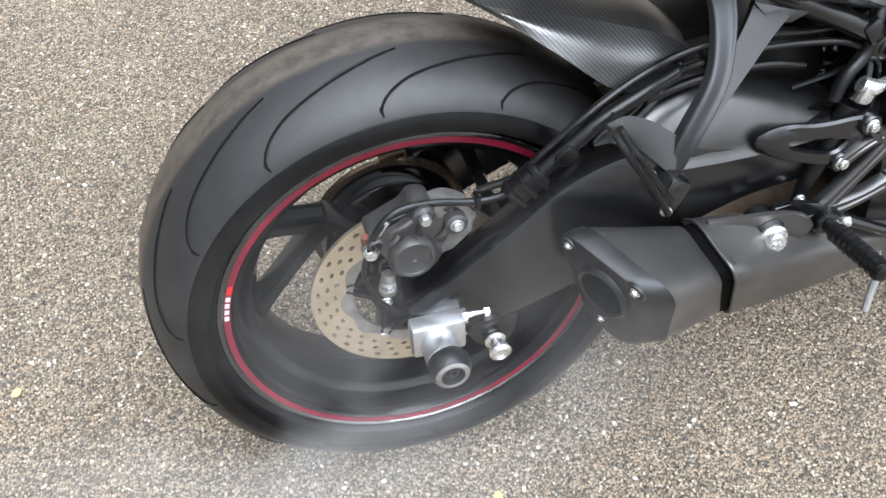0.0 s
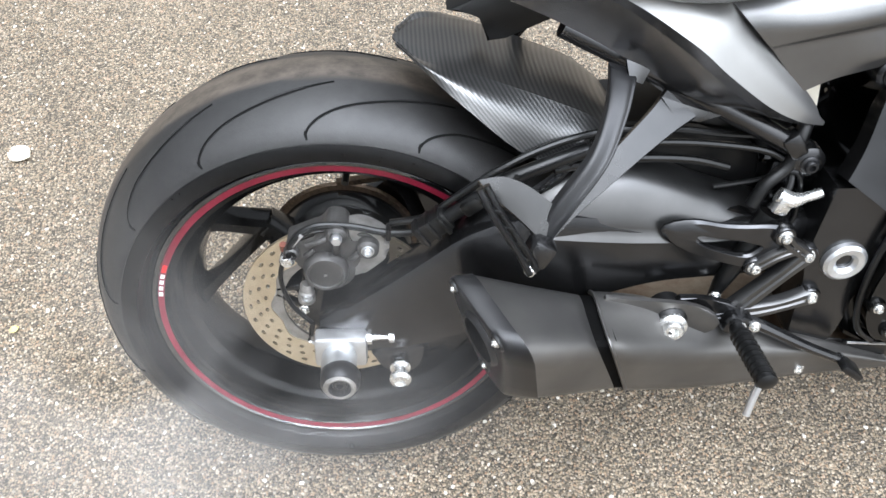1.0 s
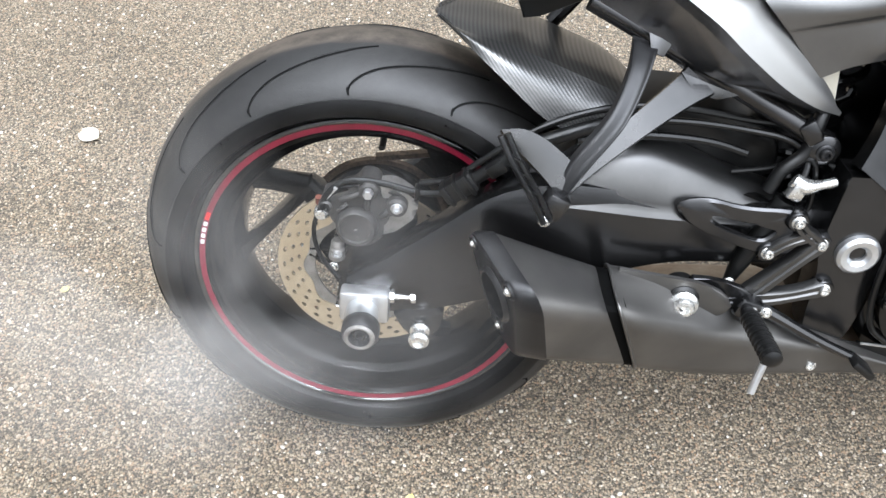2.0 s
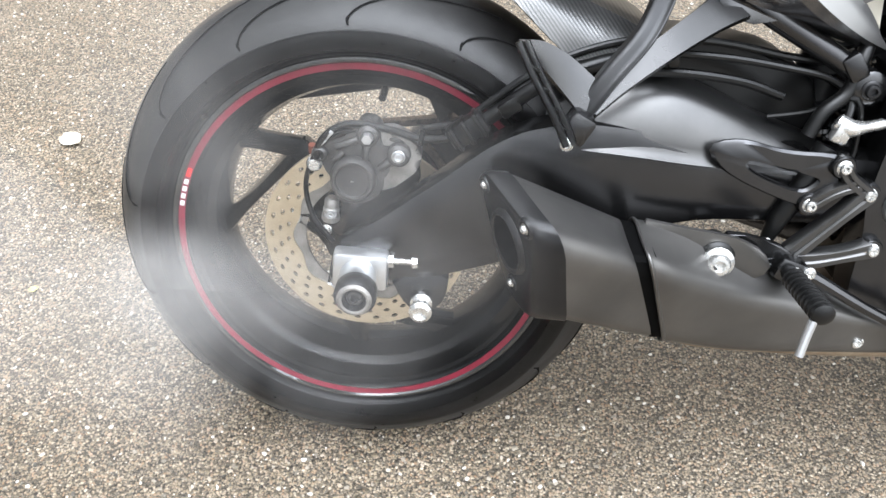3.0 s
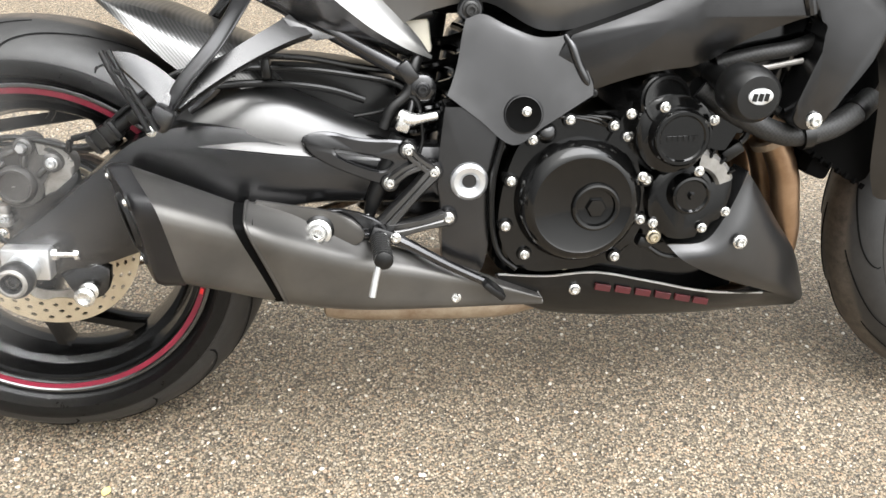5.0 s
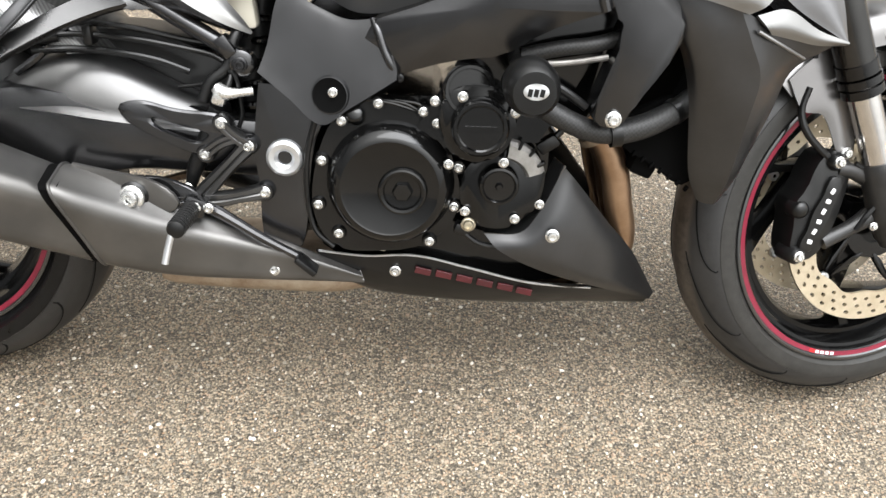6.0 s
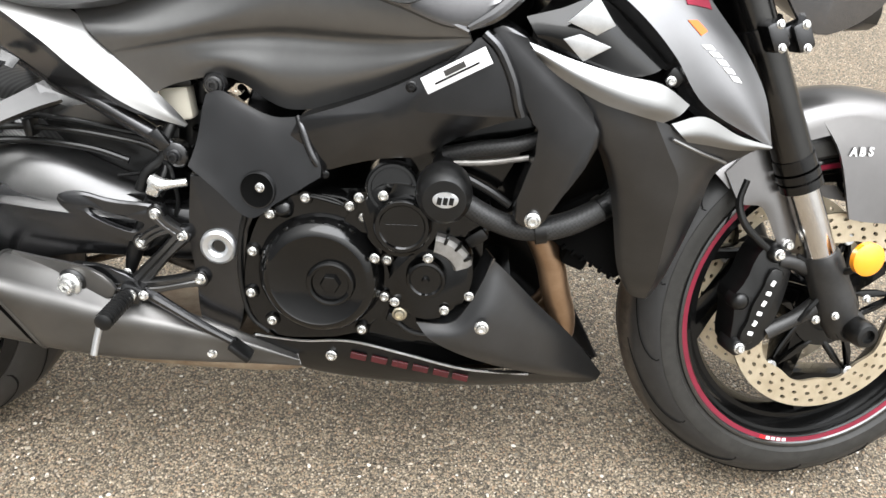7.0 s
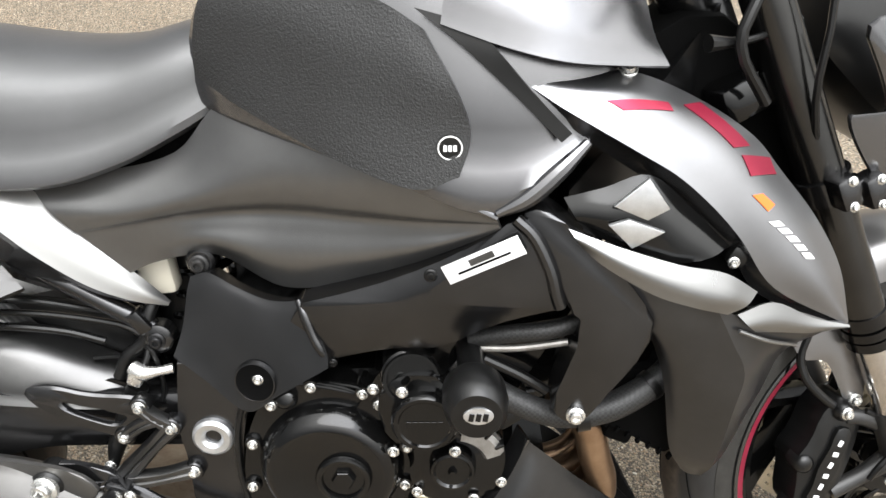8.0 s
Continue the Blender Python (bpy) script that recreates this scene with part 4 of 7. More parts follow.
part("shield_lip", tube([tuple(p) for p in silencer_ring((0.299, -0.170, 0.401), (0.303, -0.236, 0.388), (0.344, -0.187, 0.261), -0.136)[3:26]], 0.0022, 8, 2), EXHAUST, muf, "rolled rear edge of the heat shield")
# solid near-black band; its colour is the shade of the gap
part("gap_shade", loft([neck + np.array([-0.005, 0, 0.0]), neck * 0.985 + neck.mean(axis=0) * 0.015 + np.array([0.024, 0, -0.002])], 1, 1), DARK, muf, "dark band for the shade between silencer and shield")
part("mount_tab", prism([(0.300, 0.405), (0.345, 0.396), (0.385, 0.389), (0.412, 0.383), (0.440, 0.368), (0.452, 0.345), (0.420, 0.328), (0.370, 0.330), (0.320, 0.350)], -0.172, 0.006, 0.002, 1), EXHAUST, muf, "flat hanger tab of the heat shield")
part("hanger_boss", lathe([(0, 0.003), (0.017, 0.003), (0.020, 0), (0.020, -0.03)], (0.389, -0.173, 0.360), (0, -1, 0), 28), RUBBER, muf, "black rubber hanger bush")
part("hanger_link", prism([(0.392, 0.384), (0.430, 0.381), (0.470, 0.366), (0.478, 0.350), (0.440, 0.352), (0.400, 0.344)], -0.160, 0.008, 0.002, 1), FRAME, muf)
for p, r in (((0.389, -0.181, 0.360), 0.0165), ((0.570, -0.156, 0.247), 0.008)):
    bolt(muf, p, r, axis=(-0.1, -1, 0.1))
for y, z, r in ((-0.262, 0.437, 0.0058), (-0.190, 0.449, 0.0048), (-0.206, 0.345, 0.0048)):
    at = Vector((slash(y, z), y, z)) + facing * 0.003
    part("screw_recess", lathe([(1.25 * r, 0.0002), (1.5 * r, 0.0012), (1.85 * r, 0.0008), (2.0 * r, -0.002)], at, facing, 24), CAP, cap)
    # near-black disc as the shade inside the screw recess
    part("recess_shade", lathe([(0, 0.0004), (1.4 * r, 0.0004)], at, facing, 20), DARK, cap)
    bolt(cap, at, r, axis=facing)
part("collector", loft([[(x, y * w, z0 + z * h) for y, z in ((-1, 0.2), (-0.8, 0.8), (0, 1), (0.8, 0.8), (1, 0.2), (1, -0.5), (0.7, -1), (0, -1.05), (-0.7, -1), (-1, -0.5))] for x, w, h, z0 in ((0.385, 0.06, 0.020, 0.210), (0.405, 0.096, 0.028, 0.208), (0.620, 0.100, 0.030, 0.203), (0.690, 0.090, 0.026, 0.205), (0.760, 0.06, 0.026, 0.208))], 4, 3), RUST, muf, "rust-stained steel collector box")
part("link_pipe", tube([(0.40, -0.06, 0.225), (0.36, -0.12, 0.265), (0.33, -0.17, 0.31)], 0.028, 20, 4), HEADER, muf)

# ---- hugger ----
hug_side, hug_top = [], []
for edge, fold, top, crest in (((0.094, -0.014, 0.646), (0.094, -0.012, 0.648), (0.092, -0.006, 0.6495), (0.090, 0.650)), ((0.122, -0.068, 0.640), (0.122, -0.054, 0.645), (0.122, -0.030, 0.646), (0.121, 0.646)),
                               ((0.166, -0.101, 0.609), (0.178, -0.068, 0.632), (0.180, -0.036, 0.634), (0.181, 0.634)), ((0.227, -0.107, 0.555), (0.250, -0.070, 0.602), (0.253, -0.038, 0.605), (0.254, 0.606)),
                               ((0.285, -0.101, 0.538), (0.308, -0.070, 0.572), (0.312, -0.040, 0.576), (0.314, 0.577)), ((0.345, -0.080, 0.500), (0.364, -0.060, 0.516), (0.372, -0.040, 0.521), (0.376, 0.523))):
    hug_side.append([edge, tuple((np.array(edge) + np.array(fold)) / 2 + np.array([0.0, -0.007, 0.004])), fold])
    hug_top.append([fold, top, (crest[0], 0.0, crest[1]), (top[0], -top[1], top[2]), (fold[0], -fold[1], fold[2])])
hug = part("rear_hugger", sheet(hug_top, 6, 6, -0.003), CARBON, bike, "carbon-weave rear tyre hugger")
hs = part("hugger_side", sheet(hug_side, 6, 4, 0.003), CARBON, hug)
mirrored(hs, "hugger_side")
bolt(hug, (0.300, -0.098, 0.560), 0.006, PLASTIC, (0, -0.6, 1))
part("hugger_stay", tube([(0.230, -0.112, 0.508), (0.258, -0.110, 0.528), (0.275, -0.106, 0.545)], 0.006, 8, 3), FRAME, hug)

# ---- passenger foot bracket ----
def blade(stations):
    """A flat forged bar with a raised crest: (centre, half width, half depth) at each station."""
    secs = []
    for p, w, n in stations:
        p, w, n = Vector(p), Vector(w), Vector(n)
        secs.append([p + w * u + n * v for u, v in ((-1.0, -0.3), (-0.93, 0.55), (0.30, 0.80), (0.62, 1.25), (0.90, 1.0), (1.0, -0.2), (0.8, -1.0), (-0.8, -1.0))])
    return secs


UPN = (0.001, -0.008, -0.001)
pb = part("passenger_bracket", loft(blade([((0.224, -0.216, 0.530), (0.0075, 0, -0.003), UPN), ((0.250, -0.208, 0.566), (0.0074, 0, -0.004), UPN), ((0.283, -0.188, 0.602), (0.0080, 0.001, -0.004), UPN), ((0.304, -0.154, 0.634), (0.0090, -0.002, -0.003), UPN), ((0.315, -0.120, 0.656), (0.0115, -0.005, -0.003), UPN)]), 5, 3), CAP, bike, "satin black Y-shaped passenger foot bracket", sharp=40)
LON = (0.001, -0.0048, 0.0044)
part("lower_branch", loft([[Vector(p) + Vector(w) * u + Vector(LON) * v for u, v in ((-1, 0.2), (-0.9, 1), (0.9, 1), (1, 0.2), (0.85, -1), (-0.85, -1))] for p, w in (((0.232, -0.210, 0.536), (0.008, -0.004, -0.008)), ((0.262, -0.194, 0.556), (0.0078, -0.004, -0.0078)), ((0.310, -0.166, 0.583), (0.0088, -0.005, -0.0085)), ((0.352, -0.136, 0.602), (0.0115, -0.007, -0.0098)), ((0.378, -0.116, 0.612), (0.0155, -0.009, -0.012)))], 5, 1), BLADE, pb, sharp=28)
part("fin_plate", sheet([[(0.166, -0.212, 0.600), (0.190, -0.203, 0.596), (0.214, -0.202, 0.583), (0.238, -0.208, 0.564)],
                         [(0.174, -0.222, 0.592), (0.194, -0.223, 0.571), (0.212, -0.225, 0.551), (0.228, -0.229, 0.532)]], 5, 4, 0.004), BLADE, pb)
for dx, dy in ((-0.003, -0.009), (0.004, -0.004)):
    part("folded_peg", loft([[(x + dx + ex, y + dy + ey, z + ez) for ex, ey, ez in ((-0.003, 0, -0.0015), (-0.002, -0.003, 0), (0.002, -0.003, 0.0015), (0.003, 0, 0.0015), (0.002, 0.003, 0), (-0.002, 0.003, -0.0015))] for x, y, z in ((0.168, -0.220, 0.602), (0.180, -0.230, 0.578), (0.202, -0.238, 0.540), (0.214, -0.242, 0.514))], 3, 2), PLASTIC, pb, "black folded passenger peg")
for k in range(4):
    part("peg_rung", block((0.181 + 0.009 * k, -0.235 - 0.003 * k, 0.580 - 0.017 * k), (0.008, 0.008, 0.004), (0, 30, 0), 0.001), PLASTIC, pb)
part("bracket_lip", sheet([[(0.357, -0.121, 0.625), (0.390, -0.123, 0.612), (0.422, -0.121, 0.599)], [(0.368, -0.132, 0.610), (0.384, -0.130, 0.602), (0.398, -0.126, 0.596)]], 3, 4, 0.004), BLADE, pb)
part("bracket_lip", sheet([[(0.318, -0.119, 0.667), (0.332, -0.121, 0.661), (0.342, -0.121, 0.655)], [(0.320, -0.130, 0.652), (0.327, -0.130, 0.648), (0.334, -0.128, 0.644)]], 3, 4, 0.004), BLADE, pb)
bolt(pb, (0.226, -0.236, 0.532), 0.006)
bolt(pb, (0.212, -0.246, 0.514), 0.006)
part("clevis", block((0.222, -0.230, 0.526), (0.026, 0.026, 0.030), (0, 30, 0), 0.006), FRAME, pb)

# ---- tail, subframe and seat ----
TAIL_TOP = [(0.545, -0.090, 0.568), (0.526, -0.100, 0.597), (0.486, -0.106, 0.642), (0.443, -0.106, 0.686), (0.412, -0.102, 0.716), (0.330, -0.095, 0.750), (0.200, -0.085, 0.800)]
TAIL_CREASE = [(0.544, -0.099, 0.5665), (0.508, -0.119, 0.5845), (0.465, -0.132, 0.612), (0.416, -0.137, 0.652), (0.374, -0.134, 0.688), (0.295, -0.122, 0.737), (0.174, -0.106, 0.778)]
TAIL_LOW = [(0.543, -0.099, 0.566), (0.503, -0.115, 0.581), (0.459, -0.125, 0.604), (0.409, -0.129, 0.644), (0.365, -0.126, 0.681), (0.287, -0.116, 0.732), (0.168, -0.101, 0.773)]
tail = part("tail_cover", sheet([TAIL_TOP, [tuple((np.array(a) + np.array(b)) / 2 + np.array([0.001, -0.003, 0.003])) for a, b in zip(TAIL_TOP, TAIL_CREASE)], TAIL_CREASE], 6, 6, 0.004), TAIL, bike, "matte grey tail side cover, paler for its sky highlight")
# edge and lower facet take darker paint as their shade
part("tail_edge", sheet([TAIL_CREASE, TAIL_LOW], 3, 6, 0.003), PAINT, tail, "turned-under edge of the tail cover, darker paint for its shade")
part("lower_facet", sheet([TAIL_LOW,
                           [(0.538, -0.094, 0.562), (0.492, -0.100, 0.577), (0.441, -0.102, 0.596), (0.391, -0.102, 0.602), (0.330, -0.100, 0.645), (0.262, -0.096, 0.694), (0.150, -0.085, 0.745)]], 5, 5, 0.004), PAINT, tail, "matte lower tail facet, darker paint for its shade")
mirrored(tail, "left_tail_cover")
part("under_tray", loft([[(x, -w, z), (x, -w * 0.8, z + 0.05), (x, w * 0.8, z + 0.05), (x, w, z), (x, 0, z - 0.02)] for x, w, z in ((0.16, 0.07, 0.745), (0.28, 0.085, 0.690), (0.38, 0.09, 0.630), (0.43, 0.088, 0.640))], 3, 1), PLASTIC, tail, "black under-seat tray")
part("plate_bracket", prism([(0.150, 0.683), (0.186, 0.676), (0.192, 0.646), (0.212, 0.648), (0.262, 0.668), (0.300, 0.700), (0.240, 0.720)], -0.02, 0.04, 0.003, 0), PLASTIC, tail, "black number plate bracket")
part("left_peg_stay", tube([(0.235, 0.10, 0.600), (0.275, 0.10, 0.645), (0.310, 0.095, 0.680)], 0.010, 10, 3), FRAME, tail)
sub = part("subframe", tube([(0.535, -0.105, 0.532), (0.500, -0.104, 0.556), (0.441, -0.100, 0.590), (0.36, -0.095, 0.636), (0.26, -0.085, 0.690)], 0.012, 14, 4), FRAME, bike, "black tubular subframe")
mirrored(sub, "left_rail")
bpy.data.objects["left_rail"].parent = sub
part("lug", lathe([(0, 0.006), (0.014, 0.006), (0.0185, 0.003), (0.019, -0.016), (0, -0.016)], (0.531, -0.112, 0.530), (0, -1, 0), 24), FRAME, sub)
bolt(sub, (0.531, -0.119, 0.530), 0.010, CAP)
part("lug", block((0.512, -0.108, 0.552), (0.020, 0.022, 0.030), (0, -35, 0), 0.004), FRAME, sub)
seat = part("seat", loft([[(x, -w, zb), (x, -w * 1.03, zb + 0.35 * (zt - zb)), (x, -w * 0.86, zb + 0.8 * (zt - zb)), (x, -w * 0.4, zt), (x, w * 0.4, zt), (x, w * 0.86, zb + 0.8 * (zt - zb)), (x, w * 1.03, zb + 0.35 * (zt - zb)), (x, w, zb)] for x, w, zb, zt in ((0.10, 0.095, 0.835, 0.905), (0.22, 0.12, 0.775, 0.890), (0.34, 0.125, 0.728, 0.872), (0.44, 0.120, 0.722, 0.860), (0.52, 0.108, 0.742, 0.862), (0.59, 0.095, 0.775, 0.880), (0.648, 0.080, 0.810, 0.890))], 5, 4), SEAT, bike, "grey-black vinyl rider seat")

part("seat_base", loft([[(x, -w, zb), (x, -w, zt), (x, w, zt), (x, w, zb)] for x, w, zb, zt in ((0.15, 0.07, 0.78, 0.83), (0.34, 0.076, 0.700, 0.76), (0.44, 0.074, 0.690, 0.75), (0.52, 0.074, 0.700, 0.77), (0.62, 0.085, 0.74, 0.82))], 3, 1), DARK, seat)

# ---- side cover below the seat and tank ----
cover = part("side_cover", sheet([[(0.402, -0.088, 0.730), (0.490, -0.096, 0.734), (0.580, -0.102, 0.757), (0.650, -0.115, 0.818), (0.760, -0.160, 0.782), (0.850, -0.192, 0.750), (0.925, -0.213, 0.722)],
                                  [(0.432, -0.114, 0.698), (0.515, -0.122, 0.700), (0.600, -0.132, 0.722), (0.680, -0.145, 0.752), (0.770, -0.168, 0.744), (0.850, -0.191, 0.732), (0.926, -0.212, 0.719)],
                                  [(0.456, -0.115, 0.672), (0.530, -0.122, 0.686), (0.606, -0.130, 0.703), (0.688, -0.142, 0.715), (0.777, -0.164, 0.714), (0.854, -0.188, 0.714), (0.927, -0.212, 0.7175)],
                                  [(0.463, -0.113, 0.665), (0.534, -0.115, 0.679), (0.610, -0.121, 0.692), (0.690, -0.129, 0.699), (0.780, -0.152, 0.700), (0.855, -0.182, 0.706), (0.927, -0.211, 0.716)],
                                  [(0.474, -0.111, 0.652), (0.540, -0.114, 0.668), (0.612, -0.123, 0.678), (0.690, -0.132, 0.680), (0.780, -0.154, 0.683), (0.860, -0.185, 0.694), (0.928, -0.211, 0.714)],
                                  [(0.486, -0.109, 0.638), (0.545, -0.112, 0.648), (0.614, -0.126, 0.660), (0.690, -0.138, 0.646), (0.780, -0.159, 0.656), (0.860, -0.188, 0.682), (0.929, -0.210, 0.712)],
                                  [(0.506, -0.106, 0.612), (0.548, -0.108, 0.630), (0.615, -0.110, 0.638), (0.690, -0.122, 0.603), (0.780, -0.143, 0.623), (0.862, -0.177, 0.666), (0.930, -0.209, 0.709)]], 6, 6, 0.004), COVER, bike, "grained dark grey side cover below the seat")
mirrored(cover, "left_side_cover")
part("edge_trim", tube([(0.655, -0.118, 0.826), (0.760, -0.163, 0.787), (0.850, -0.194, 0.754), (0.926, -0.215, 0.724)], 0.0035, 8, 5), PAINT, cover)

# ---- tank ----
def tank_section(x, w, zw, zb, zt):
    return [(x, -w * 0.92, zb), (x, -w, zw), (x, -w * 0.93, zw + 0.35 * (zt - zw)), (x, -w * 0.72, zw + 0.75 * (zt - zw)), (x, -w * 0.35, zt), (x, w * 0.35, zt), (x, w * 0.72, zw + 0.75 * (zt - zw)), (x, w * 0.93, zw + 0.35 * (zt - zw)), (x, w, zw), (x, w * 0.92, zb)]


tank = part("fuel_tank", loft([tank_section(0.605, 0.080, 0.865, 0.800, 0.905), tank_section(0.640, 0.112, 0.870, 0.790, 0.960), tank_section(0.740, 0.158, 0.830, 0.770, 1.010), tank_section(0.840, 0.190, 0.800, 0.740, 1.035), tank_section(0.920, 0.200, 0.790, 0.715, 1.035), tank_section(0.990, 0.192, 0.800, 0.760, 1.015), tank_section(1.050, 0.150, 0.850, 0.820, 0.960)], 6, 4), PAINT, bike, "matte black fuel tank with grained knee pad")
part("knee_pad", sheet([[(0.617, -0.112, 0.842), (0.680, -0.151, 0.812), (0.770, -0.190, 0.775), (0.845, -0.212, 0.753), (0.888, -0.214, 0.766)],
                        [(0.618, -0.110, 0.880), (0.690, -0.146, 0.858), (0.770, -0.179, 0.830), (0.850, -0.199, 0.808), (0.899, -0.205, 0.804)],
                        [(0.630, -0.108, 0.922), (0.700, -0.140, 0.910), (0.770, -0.169, 0.890), (0.840, -0.189, 0.868), (0.886, -0.199, 0.846)],
                        [(0.655, -0.096, 0.965), (0.712, -0.126, 0.952), (0.770, -0.152, 0.938), (0.818, -0.170, 0.922), (0.855, -0.180, 0.900)]], 6, 6, 0.006), PAD, tank, "grained black rubber knee pad")
lg = part("pad_badge", lathe([(0, 0.002), (0.0115, 0.002), (0.0125, 0), (0.0125, -0.004)], (0.880, -0.206, 0.793), (0, -1, 0.08), 28), PLASTIC, tank, "round black badge with white ring")
part("badge_ring", lathe([(0.0105, 0.0018), (0.0107, 0.0026), (0.0119, 0.0026), (0.0121, 0.0015)], (0.880, -0.206, 0.793), (0, -1, 0.08), 32), WHITE, lg)
bars(lg, (0.880, -0.2088, 0.793), (0.014, 0.006), 3, (90, 0, 0), WHITE)
part("tank_lip", tube([(0.925, -0.214, 0.728), (0.955, -0.213, 0.744), (0.985, -0.208, 0.770), (1.012, -0.198, 0.795)], [0.004, 0.009, 0.009, 0.005], 10, 5), PAINT, tank, "raised lower tank edge")
part("front_cover", sheet([[(0.872, -0.198, 0.906), (0.930, -0.203, 0.886), (0.985, -0.204, 0.872), (1.040, -0.186, 0.864), (1.088, -0.165, 0.858)],
                           [(0.880, -0.176, 0.968), (0.935, -0.178, 0.945), (0.990, -0.174, 0.925), (1.040, -0.160, 0.905), (1.074, -0.140, 0.888)],
                           [(0.890, -0.080, 1.052), (0.945, -0.080, 1.035), (1.000, -0.078, 1.012), (1.042, -0.074, 0.985), (1.062, -0.066, 0.960)],
                           [(0.890, 0.080, 1.052), (0.945, 0.080, 1.035), (1.000, 0.078, 1.012), (1.042, 0.074, 0.985), (1.062, 0.066, 0.960)],
                           [(0.880, 0.176, 0.968), (0.935, 0.178, 0.945), (0.990, 0.174, 0.925), (1.040, 0.160, 0.905), (1.074, 0.140, 0.888)],
                           [(0.872, 0.198, 0.906), (0.930, 0.203, 0.886), (0.985, 0.204, 0.872), (1.040, 0.186, 0.864), (1.088, 0.165, 0.858)]], 5, 5, 0.004), PAINT, tank, "matte grey front tank cover")
part("side_trim", sheet([[(0.848, -0.190, 0.920), (0.893, -0.200, 0.886), (0.945, -0.207, 0.838), (0.985, -0.208, 0.798)],
                         [(0.905, -0.196, 0.905), (0.930, -0.204, 0.876), (0.962, -0.207, 0.840), (0.995, -0.206, 0.806)]], 3, 6, 0.006), PLASTIC, tank, "black trim between tank and shroud")

# ---- frame ----
def spar_y(u, v):
    return -0.155 - 0.2296 * (u - 0.70)


frm = part("frame", crowned([(0.690, 0.593), (0.788, 0.629), (0.859, 0.663), (0.908, 0.694), (0.946, 0.725), (0.964, 0.714), (0.984, 0.672), (0.994, 0.628), (0.977, 0.623), (0.923, 0.601), (0.872, 0.566), (0.826, 0.560), (0.785, 0.549), (0.720, 0.524)], spar_y, 0.05, 0.012, 1), FRAME, bike, "satin black twin-spar alloy frame")
part("head_spar", prism([(0.946, 0.726), (0.969, 0.736), (0.999, 0.715), (1.033, 0.684), (1.066, 0.650), (1.088, 0.612), (1.062, 0.562), (1.038, 0.524), (1.028, 0.497), (1.012, 0.486), (0.994, 0.490), (0.986, 0.506), (1.007, 0.576), (1.019, 0.612), (1.013, 0.625), (0.990, 0.632), (0.980, 0.672), (0.960, 0.712)], lambda u, v: spar_y(u, v) + 0.002, 0.05, 0.008, 1), FRAME, frm)
part("seam_rib", tube([(0.710, -0.150, 0.600), (0.717, -0.159, 0.588), (0.725, -0.165, 0.566), (0.734, -0.169, 0.548), (0.743, -0.168, 0.532)], [0.004, 0.0060, 0.0055, 0.0055, 0.004], 12, 4), FRAME, frm, "cast rib at the frame seam")
bolt(frm, (0.746, -0.168, 0.530), 0.005, PLASTIC)
part("weld_rib", tube([(0.944, -0.212, 0.722), (0.962, -0.217, 0.705), (0.978, -0.221, 0.672), (0.985, -0.222, 0.645), (0.990, -0.221, 0.630)], 0.007, 10, 4), FRAME, frm)
def plate_y(u, v):
    return -0.140 - 0.2 * ((u - 0.56) * 0.809 - (v - 0.527) * 0.588)


rows = []
for row, roll in (([(0.586, 0.620), (0.608, 0.626), (0.640, 0.611), (0.680, 0.598), (0.728, 0.604)], 0.004), ([(0.581, 0.602), (0.609, 0.606), (0.643, 0.596), (0.683, 0.582), (0.735, 0.588)], 0.001), ([(0.574, 0.566), (0.606, 0.562), (0.645, 0.552), (0.688, 0.548), (0.736, 0.562)], -0.003), ([(0.566, 0.542), (0.603, 0.522), (0.645, 0.505), (0.686, 0.516), (0.742, 0.543)], -0.007), ([(0.560, 0.528), (0.600, 0.498), (0.643, 0.466), (0.682, 0.490), (0.742, 0.530)], -0.010)):
    rows.append([(u, plate_y(u, v) + roll, v) for u, v in row])
part("pivot_plate", sheet(rows, 6, 5, 0.03), FRAME, frm)
part("lower_plate", crowned([(0.560, 0.527), (0.644, 0.466), (0.628, 0.426), (0.620, 0.350), (0.616, 0.300), (0.606, 0.270), (0.560, 0.275), (0.552, 0.300), (0.553, 0.371), (0.546, 0.414), (0.552, 0.470)], -0.138, 0.04, 0.003, 1), FRAME, frm)
part("mount_recess", lathe([(0.0220, 0.0002), (0.0228, 0.0016), (0.0240, 0.0014), (0.0258, -0.004)], (0.656, -0.1690, 0.505), (-0.16, -1, 0.12), 36), FRAME, frm)
# no hole is cut: a near-black disc paints the shade of one
part("recess_shade", lathe([(0, 0.0008), (0.0215, 0.0008), (0.0225, 0.0013)], (0.656, -0.1690, 0.505), (-0.16, -1, 0.12), 36), DARK, frm, "dark disc for the shade in the engine mount hole")
bolt(frm, (0.660, -0.1700, 0.509), 0.0062)
part("pivot_nut", lathe([(0.009, -0.01), (0.010, 0.002), (0.014, 0.006), (0.021, 0.007), (0.025, 0.004), (0.026, -0.002), (0.026, -0.01)], (0.590, -0.1435, 0.411), (0, -1, 0), 40), ALLOY, frm, "bright alloy hollow pivot nut")
part("pivot_bore", lathe([(0, -0.004), (0.0105, -0.004)], (0.590, -0.1435, 0.411), (0, -1, 0), 6), DARK, frm)
bolt(frm, (0.594, -0.118, 0.630), 0.011, CAST)
part("frame_boss", lathe([(0, 0.004), (0.014, 0.004), (0.017, 0), (0.017, -0.04)], (0.594, -0.112, 0.630), (0, -1, 0), 24), FRAME, frm)
bolt(frm, (1.012, -0.2275, 0.501), 0.010)
bolt(frm, (0.859, -0.200, 0.655), 0.007, PLASTIC)
